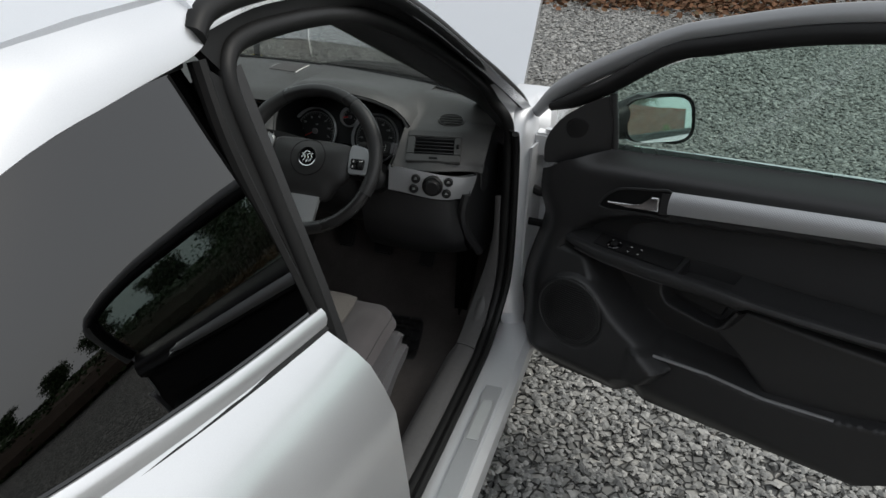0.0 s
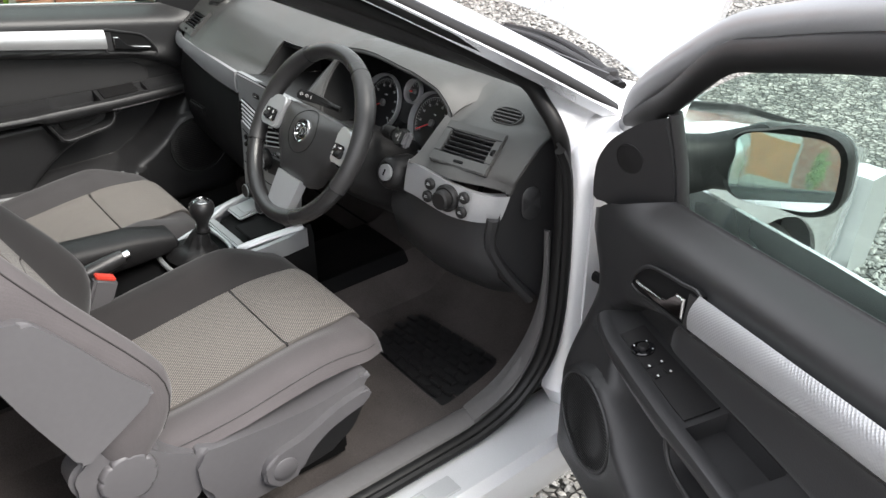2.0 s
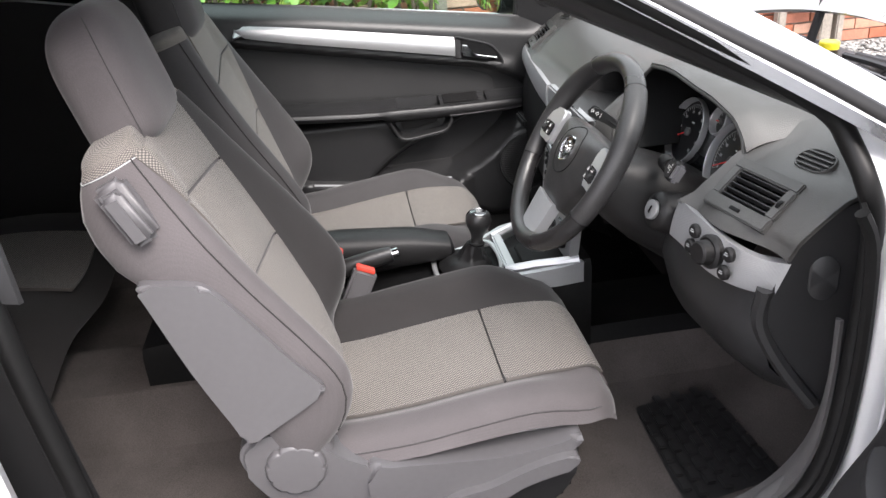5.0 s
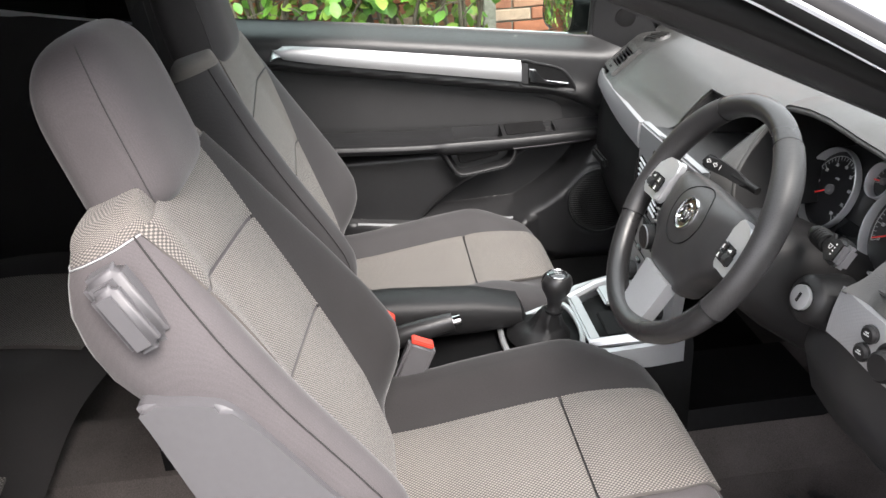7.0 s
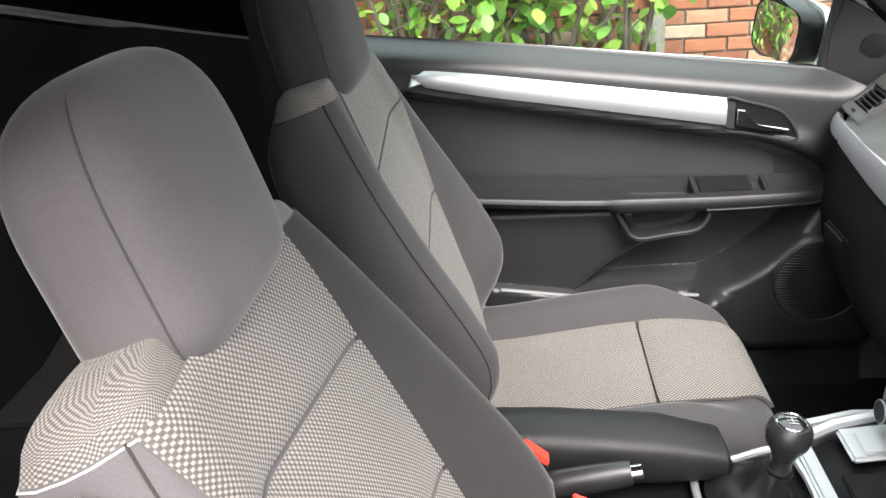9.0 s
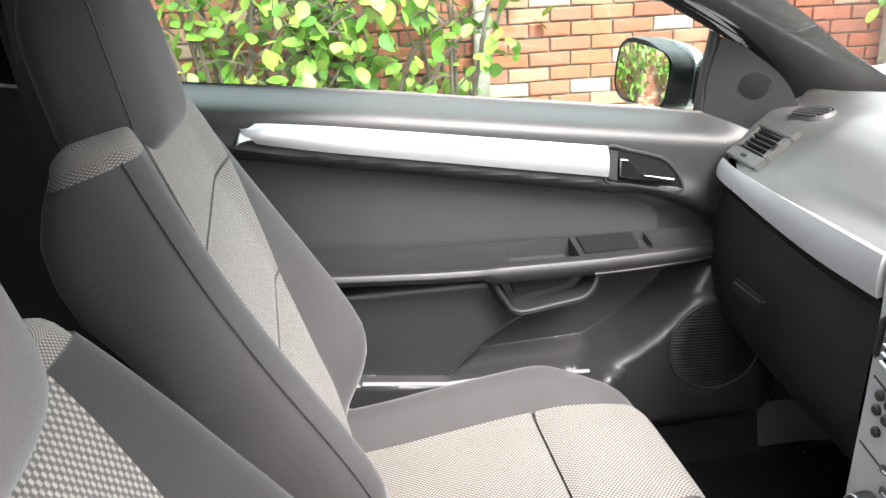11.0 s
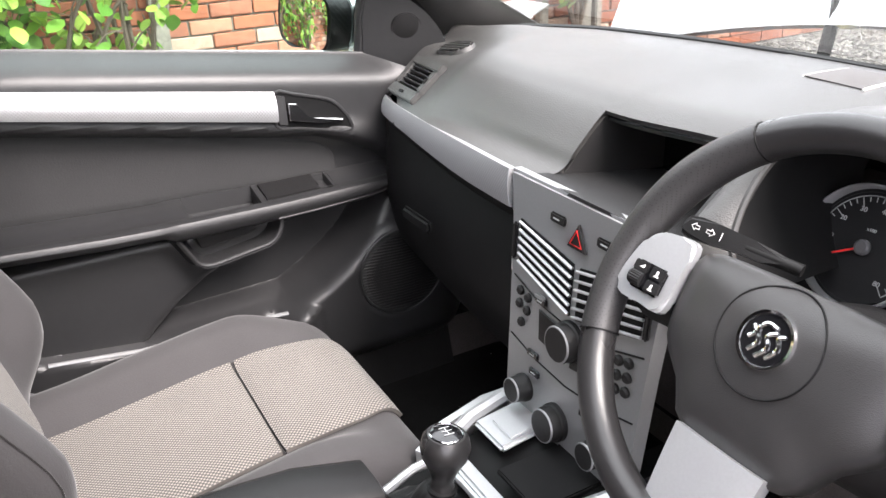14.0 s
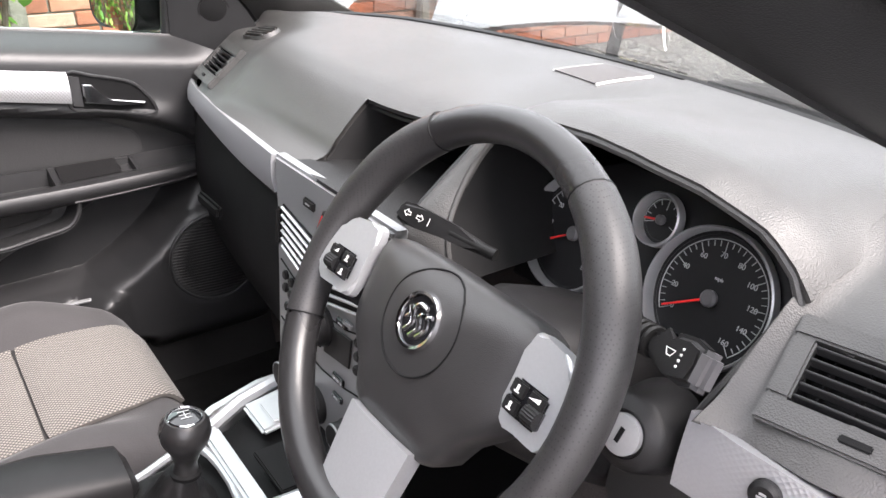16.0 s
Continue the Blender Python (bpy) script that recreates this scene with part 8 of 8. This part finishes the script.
        return [bp(x * shrink, mid + (d - mid) * shrink, h + lift) for x, d in ring]
    rows = [section(lerp(-0.02, 0.60, k / 40)) for k in range(41)]
    bm = B()
    loft(bm, rows)
    # darker cloth on the passenger's back paints the shade over there
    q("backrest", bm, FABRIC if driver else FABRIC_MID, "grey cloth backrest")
    # patterned cloth drawn over the top of the back
    caps = [section(0.600), section(0.610, 0.995, 0.001), section(0.61, 0.97, 0.006), section(0.61, 0.92, 0.011), section(0.61, 0.83, 0.015), section(0.61, 0.65, 0.018), section(0.61, 0.35, 0.019), section(0.61, 0.02, 0.0195)]
    nr = len(caps[0])
    bm = B()
    sheet(bm, lambda u, v: caps[int(round(v * (len(caps) - 1)))][int(round(u * nr)) % nr], nr, len(caps) - 1, 0, (0.95, 0.14))
    q("back_top", bm, INSERT, "dotted cloth drawn over the top of the seat back")
    bm = B()
    seam = section(0.598, 1.003)[36:52]
    tube(bm, seam, 0.0011, 5)
    q("shoulder_seam", bm, PRINT if driver else FABRIC_DARK, "pale stitched shoulder seam" if driver else "")
    def outer_reach(h):
        return table(h, [(0.0, 0.48), (0.20, 0.52), (0.33, 0.58), (0.45, 0.72), (0.52, 0.84), (0.57, 0.92), (0.60, 0.96)]) * (1.0 if driver else 0.92)

    def inner_reach(h):
        return table(h, [(0.0, 0.46), (0.20, 0.50), (0.33, 0.53), (0.48, 0.58), (0.60, 0.66)]) * (1.0 if driver else 0.92)

    def back_insert(u, v, ha, hb):
        tilt = lerp(0.0 if ha < 0.1 else 1.0, 0.0 if hb > 0.59 else 1.0, u)
        h = lerp(ha, hb, u) + 0.020 * (2 * v - 1) * tilt
        e = lerp(-inner_reach(h), outer_reach(h), v)
        puff = 0.005 * (1 - (2 * u - 1) ** 6) * (1 - (2 * v - 1) ** 8)
        return bp(e * bw(h), front(e, h) + 0.003 + puff, h)
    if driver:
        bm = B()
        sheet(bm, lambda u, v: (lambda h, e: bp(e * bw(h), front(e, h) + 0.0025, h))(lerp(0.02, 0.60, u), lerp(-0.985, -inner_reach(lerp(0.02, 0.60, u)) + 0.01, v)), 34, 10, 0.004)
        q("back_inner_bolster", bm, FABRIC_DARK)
    for nm, ha, hb in (("back_insert_lower", 0.03, 0.318), ("back_insert_middle", 0.323, 0.488), ("back_insert_upper", 0.493, 0.602)):
        bm = B()
        sheet(bm, lambda u, v: back_insert(u, v, ha, hb), 18, 20, 0.006, (hb - ha, 0.28))
        q(nm, bm, INSERT, "dotted grey cloth insert")
    for k in (-1, 1):
        bm = B()
        tube(bm, [bp(k * 0.972 * bw(h), front(0.972, h) + 0.0006, h) for h in [0.09 + 0.0255 * i for i in range(21)]], 0.0013, 5)
        q("back_piping", bm, FABRIC_DARK)

    # headrest: a rounded block with a welt round its face
    bm = B()
    rows = []
    HR0, HRH = 0.687, 0.107

    def head(a, zz, grow=1.0):
        prof = max(1 - abs(zz) ** (3.4 if zz > 0 else 8.0), 0) ** (1 / 2.6)
        wv = lerp(0.117, 0.114, smooth01((zz + 1) / 1.2)) * (1 - 0.16 * max(zz, 0) ** 2) * prof ** 0.8 * grow
        dv = 0.060 * prof * grow
        ca, sa = math.cos(a), math.sin(a)
        x = abs(ca) ** 0.55 * (1 if ca > 0 else -1) * wv
        d = abs(sa) ** 0.62 * (1 if sa > 0 else -1) * dv
        return bp(x - 0.010, d - 0.046 + 0.010 * zz, HR0 + HRH * zz)
    for k in range(29):
        zz = math.sin(lerp(-math.pi / 2, math.pi / 2, k / 28))
        rows.append([head(2 * math.pi * i / 40, zz) for i in range(40)])
    loft(bm, rows)
    # headrest cloth follows: shaded copy for the passenger
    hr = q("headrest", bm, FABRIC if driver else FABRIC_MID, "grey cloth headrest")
    bm = B()
    zs = [-0.93 + 0.06 * i for i in range(31)]
    tube(bm, [head(0.36, z, 1.004) for z in zs] + [head(math.pi - 0.36, z, 1.004) for z in zs[::-1]], 0.0009, 5)
    q("headrest_welt", bm, FABRIC_MID, "", hr)
    for k in (-1, 1):
        bm = B()
        tube(bm, [bp(k * 0.072, -0.050, 0.60), bp(k * 0.072, -0.05, 0.68)], 0.0065, 10)
        q("headrest_post", bm, STEEL)
        bm = B()
        lathe(bm, [(0.0, 0.0), (0.016, 0.0), (0.016, 0.006), (0.009, 0.012)], axis_frame(bp(k * 0.072, -0.050, 0.644), bh_), 16)
        q("post_guide", bm, BLACK)

    # side shield, lever, recliner knob, base cover; outlines in (y, z) on the seat's flank
    flank = frame_of((0, 0, 0), (0, 1, 0), (0, 0, 1))

    def slab(outline, x0, x1, r, smooth=3):
        bm = B()
        pts = [(p.x, p.y) for p in spline([(y, z, 0) for y, z in outline], smooth, True)] if smooth else outline
        prism(bm, pts, x1 - x0, Matrix.Translation((x0, 0, 0)) @ flank, r, 3)
        return bm
    q("side_shield", slab([(-0.672, 0.845), (-0.640, 0.8455), (-0.604, 0.841), (-0.578, 0.829), (-0.538, 0.780), (-0.492, 0.712), (-0.452, 0.660), (-0.443, 0.642), (-0.456, 0.628), (-0.555, 0.566), (-0.570, 0.562), (-0.584, 0.60), (-0.625, 0.70), (-0.665, 0.82)], 0.225, 0.277, 0.007, 3), SEAT_GREY, "grey plastic side shield")
    axis = Vector((0, 0.42, -0.91))
    m = frame_of((0.250, -0.667, 0.943), axis, (0, 0.91, 0.42))
    bm = B()
    box(bm, (0, 0, -0.014), (0.094, 0.046, 0.034), 0.009, 3)
    box(bm, (0.003, 0.002, 0.009), (0.080, 0.033, 0.022), 0.008, 3)
    bmesh.ops.transform(bm, matrix=m, verts=bm.verts)
    q("tilt_lever", bm, SEAT_GREY, "grey plastic seat-tilt handle")
    bm = B()
    lathe(bm, [(0, 0.029), (0.0425, 0.029), (0.043, 0.029), (0.047, 0.026), (0.0485, 0.020), (0.0485, -0.02), (0, -0.02)], axis_frame((0.237, -0.507, 0.489), (1, 0, 0)), 108, lambda a: 1 - 0.085 * max(math.cos(9 * a), 0) ** 5)
    kn = q("recliner_knob", bm, SEAT_GREY, "round grey recliner knob with a notched rim")
    bm = B()
    lathe(bm, [(0.050, 0.006), (0.052, 0.013), (0.056, 0.015), (0.060, 0.012), (0.063, 0.0), (0.063, -0.02)], axis_frame((0.237, -0.507, 0.489), (1, 0, 0)), 48)
    q("knob_collar", bm, SEAT_GREY, "", kn)
    q("hinge_cover", slab([(-0.585, 0.535), (-0.555, 0.552), (-0.50, 0.552), (-0.455, 0.512), (-0.43, 0.490), (-0.384, 0.462), (-0.372, 0.43), (-0.39, 0.38), (-0.43, 0.352), (-0.50, 0.375), (-0.56, 0.44), (-0.59, 0.50)], 0.20, 0.254, 0.008, 3), SEAT_GREY, "grey plastic hinge cover")
    q("base_cover", slab([(-0.392, 0.472), (-0.36, 0.468), (-0.31, 0.464), (-0.19, 0.456), (-0.10, 0.464), (-0.05, 0.476), (-0.040, 0.466), (-0.046, 0.446), (-0.10, 0.428), (-0.155, 0.402), (-0.19, 0.365), (-0.225, 0.322), (-0.27, 0.310), (-0.34, 0.315), (-0.385, 0.35), (-0.398, 0.42)], 0.20, 0.264, 0.011, 3), SEAT_GREY, "grey plastic seat base cover")
    # tucked-in cover in a darker plastic than the rest, to paint its shade
    q("lower_cover", slab([(-0.31, 0.335), (-0.26, 0.305), (-0.18, 0.298), (-0.10, 0.312), (-0.058, 0.345), (-0.043, 0.395), (-0.047, 0.448), (-0.12, 0.440), (-0.22, 0.42), (-0.30, 0.40)], 0.18, 0.240, 0.007, 3), PANEL, "grey plastic lower cover behind the lever, darkened as shade")
    lv = q("height_lever", slab([(-0.286, 0.372), (-0.272, 0.392), (-0.245, 0.402), (-0.20, 0.410), (-0.150, 0.430), (-0.105, 0.444), (-0.06, 0.450), (-0.05, 0.440), (-0.058, 0.424), (-0.10, 0.414), (-0.15, 0.398), (-0.19, 0.370), (-0.215, 0.338), (-0.242, 0.322), (-0.272, 0.330), (-0.288, 0.350)], 0.254, 0.281, 0.0045, 3), SEAT_GREY, "grey seat height lever")
    bm = B()
    disc(bm, axis_frame((0.2800, -0.247, 0.361), (1, 0, 0)), 0.025, 0.0025, 0.0008)
    q("lever_hub", bm, SEAT_GREY, "", lv)
    bm = B()
    box(bm, (0, -0.27, 0.325), (0.42, 0.46, 0.075), 0.02)
    q("seat_pan", bm, DARK)
    for k in (-1, 1):
        bm = B()
        box(bm, (k * 0.19, -0.30, 0.272 - z0), (0.045, 0.46, 0.05), 0.01)
        q("seat_rail", bm, DARK)
    return root


seat("driver_seat", 0.325, 0.0, 0.0, 1, "grey cloth driver's seat with dotted insert and grey plastic side shield", True)
seat("passenger_seat", -0.335, -0.08, 0.0, -1, "grey cloth passenger seat with dotted insert, its cloth darkened as shade", False)

# rear bench
bench = new("rear_bench")
bench.parent = car
tagged(bench, "dark grey cloth rear bench with dotted insert")
bm = B()
sheet(bm, lambda u, v: (lerp(-0.62, 0.62, u), lerp(-1.02, -1.52, v), 0.46 + 0.03 * math.sin(math.pi * v) - 0.05 * (1 - smooth01(v / 0.12)) + 0.02 * math.cos(6.28 * u * 2)), 40, 14, -0.16)
part("bench_cushion", bm, FABRIC_DARK, bench)
for x0, x1 in ((-0.5, -0.2), (0.2, 0.5)):
    bm = B()
    sheet(bm, lambda u, v: (lerp(x0, x1, u), lerp(-1.06, -1.46, v), 0.464 + 0.03 * math.sin(math.pi * lerp(0.08, 0.88, v)) + 0.02 * math.cos(6.28 * lerp(x0 + 0.62, x1 + 0.62, u) / 1.24 * 2)), 16, 10, 0.008, (0.3, 0.4))
    part("bench_insert", bm, INSERT, bench)
bm = B()
sheet(bm, lambda u, v: (lerp(-0.62, 0.62, u), -1.46 - 0.20 * v, lerp(0.45, 1.02, v)), 30, 14, 0.10)
part("bench_back", bm, FABRIC_DARK, bench)
bm = B()
tube(bm, [(-0.66, -0.93, 1.15), (-0.69, -0.90, 0.75), (-0.69, -0.85, 0.35)], 0.022, 6, flat=((1, 0, 0), 0.12))
part("passenger_seat_belt", bm, WEBBING, car, "black seat-belt webbing on the pillar")
bm = B()
tube(bm, [(0.64, -0.93, 1.15), (0.67, -0.92, 0.75), (0.675, -0.90, 0.35)], 0.022, 6, flat=((1, 0, 0), 0.12))
part("driver_seat_belt", bm, WEBBING, car, "black seat-belt webbing on the pillar")

# ---- rubber mat in the driver's footwell ----
mat_ob = thing("rubber_mat", "black moulded rubber heel pad on the driver's carpet", "floor mat")


def mat_at(u, v):
    a, b, c, d = Vector((0.245, 0.176, 0)), Vector((0.552, 0.168, 0)), Vector((0.512, 0.378, 0)), Vector((0.222, 0.352, 0))
    x, y = 2 * u - 1, 2 * v - 1
    k = 1 - 0.045 * (x * y) ** 4
    u, v = 0.5 + 0.5 * x * k, 0.5 + 0.5 * y * k
    p = a.lerp(b, u).lerp(d.lerp(c, u), v)
    p.z = floor_fn((p.x + 0.74) / 1.48, (0.78 - p.y) / 2.03)[2] + 0.010
    return p


bm = B()
sheet(bm, mat_at, 16, 10, 0.005)
part("mat_base", bm, MAT_RUBBER, mat_ob)
for r in range(8):
    for c in range(7):
        u, v = (c + 0.5 + (0.25 if r % 2 else -0.25)) / 7.4 + 0.01, (r + 0.5) / 8
        if abs(2 * u - 1) ** 3.5 + abs(2 * v - 1) ** 3.5 > 1.25:
            continue
        p, along, deep = mat_at(u, v), mat_at(u + 0.02, v) - mat_at(u, v), mat_at(u, v + 0.02) - mat_at(u, v)
        bm = B()
        box(bm, (0, 0, 0.0095), (0.0335, 0.0185, 0.007), 0.0025, 2, frame_of(p, along, deep))
        part("rubber_block", bm, MAT_RUBBER, mat_ob)

# ---- passenger's footwell: black sheet over the carpet that paints in its shade ----
SHADE_CARPET = material("blackened carpet for footwell shade", (0.012, 0.0115, 0.0115), 1.0, var=0.5, big=8, fine=500, bump=0.8, bump_scale=900, spec=0.03)
pass_shade = thing("footwell_shade", "black carpet sheet standing in for shade in the passenger footwell, with a few pale crumbs", "floor mat")


def pass_shade_at(u, v):
    x, y = lerp(-0.735, -0.13, u), lerp(0.76, -0.12, v)
    return Vector((x, y, floor_fn((x + 0.74) / 1.48, (0.78 - y) / 2.03)[2] + 0.014))


bm = B()
sheet(bm, pass_shade_at, 26, 26, -0.006)
part("shade_sheet", bm, SHADE_CARPET, pass_shade)
rng = random.Random(5)
bm = B()
for k in range(26):
    p = pass_shade_at(rng.uniform(0.1, 0.9), rng.uniform(0.2, 0.95))
    box(bm, (p.x, p.y, p.z + 0.001), (rng.uniform(0.001, 0.003), rng.uniform(0.001, 0.002), 0.001), 0.0)
tagged(part("crumbs", bm, PRINT, pass_shade), kind="stuff")

# ---- single bricks of the wall where it is passed nearest ----
for i, (x, y, z) in enumerate(BRICKS):
    ob = new("brick", brick_mesh[i % 6])
    ob.location = (x, y, z)
    ob.parent = wall_west
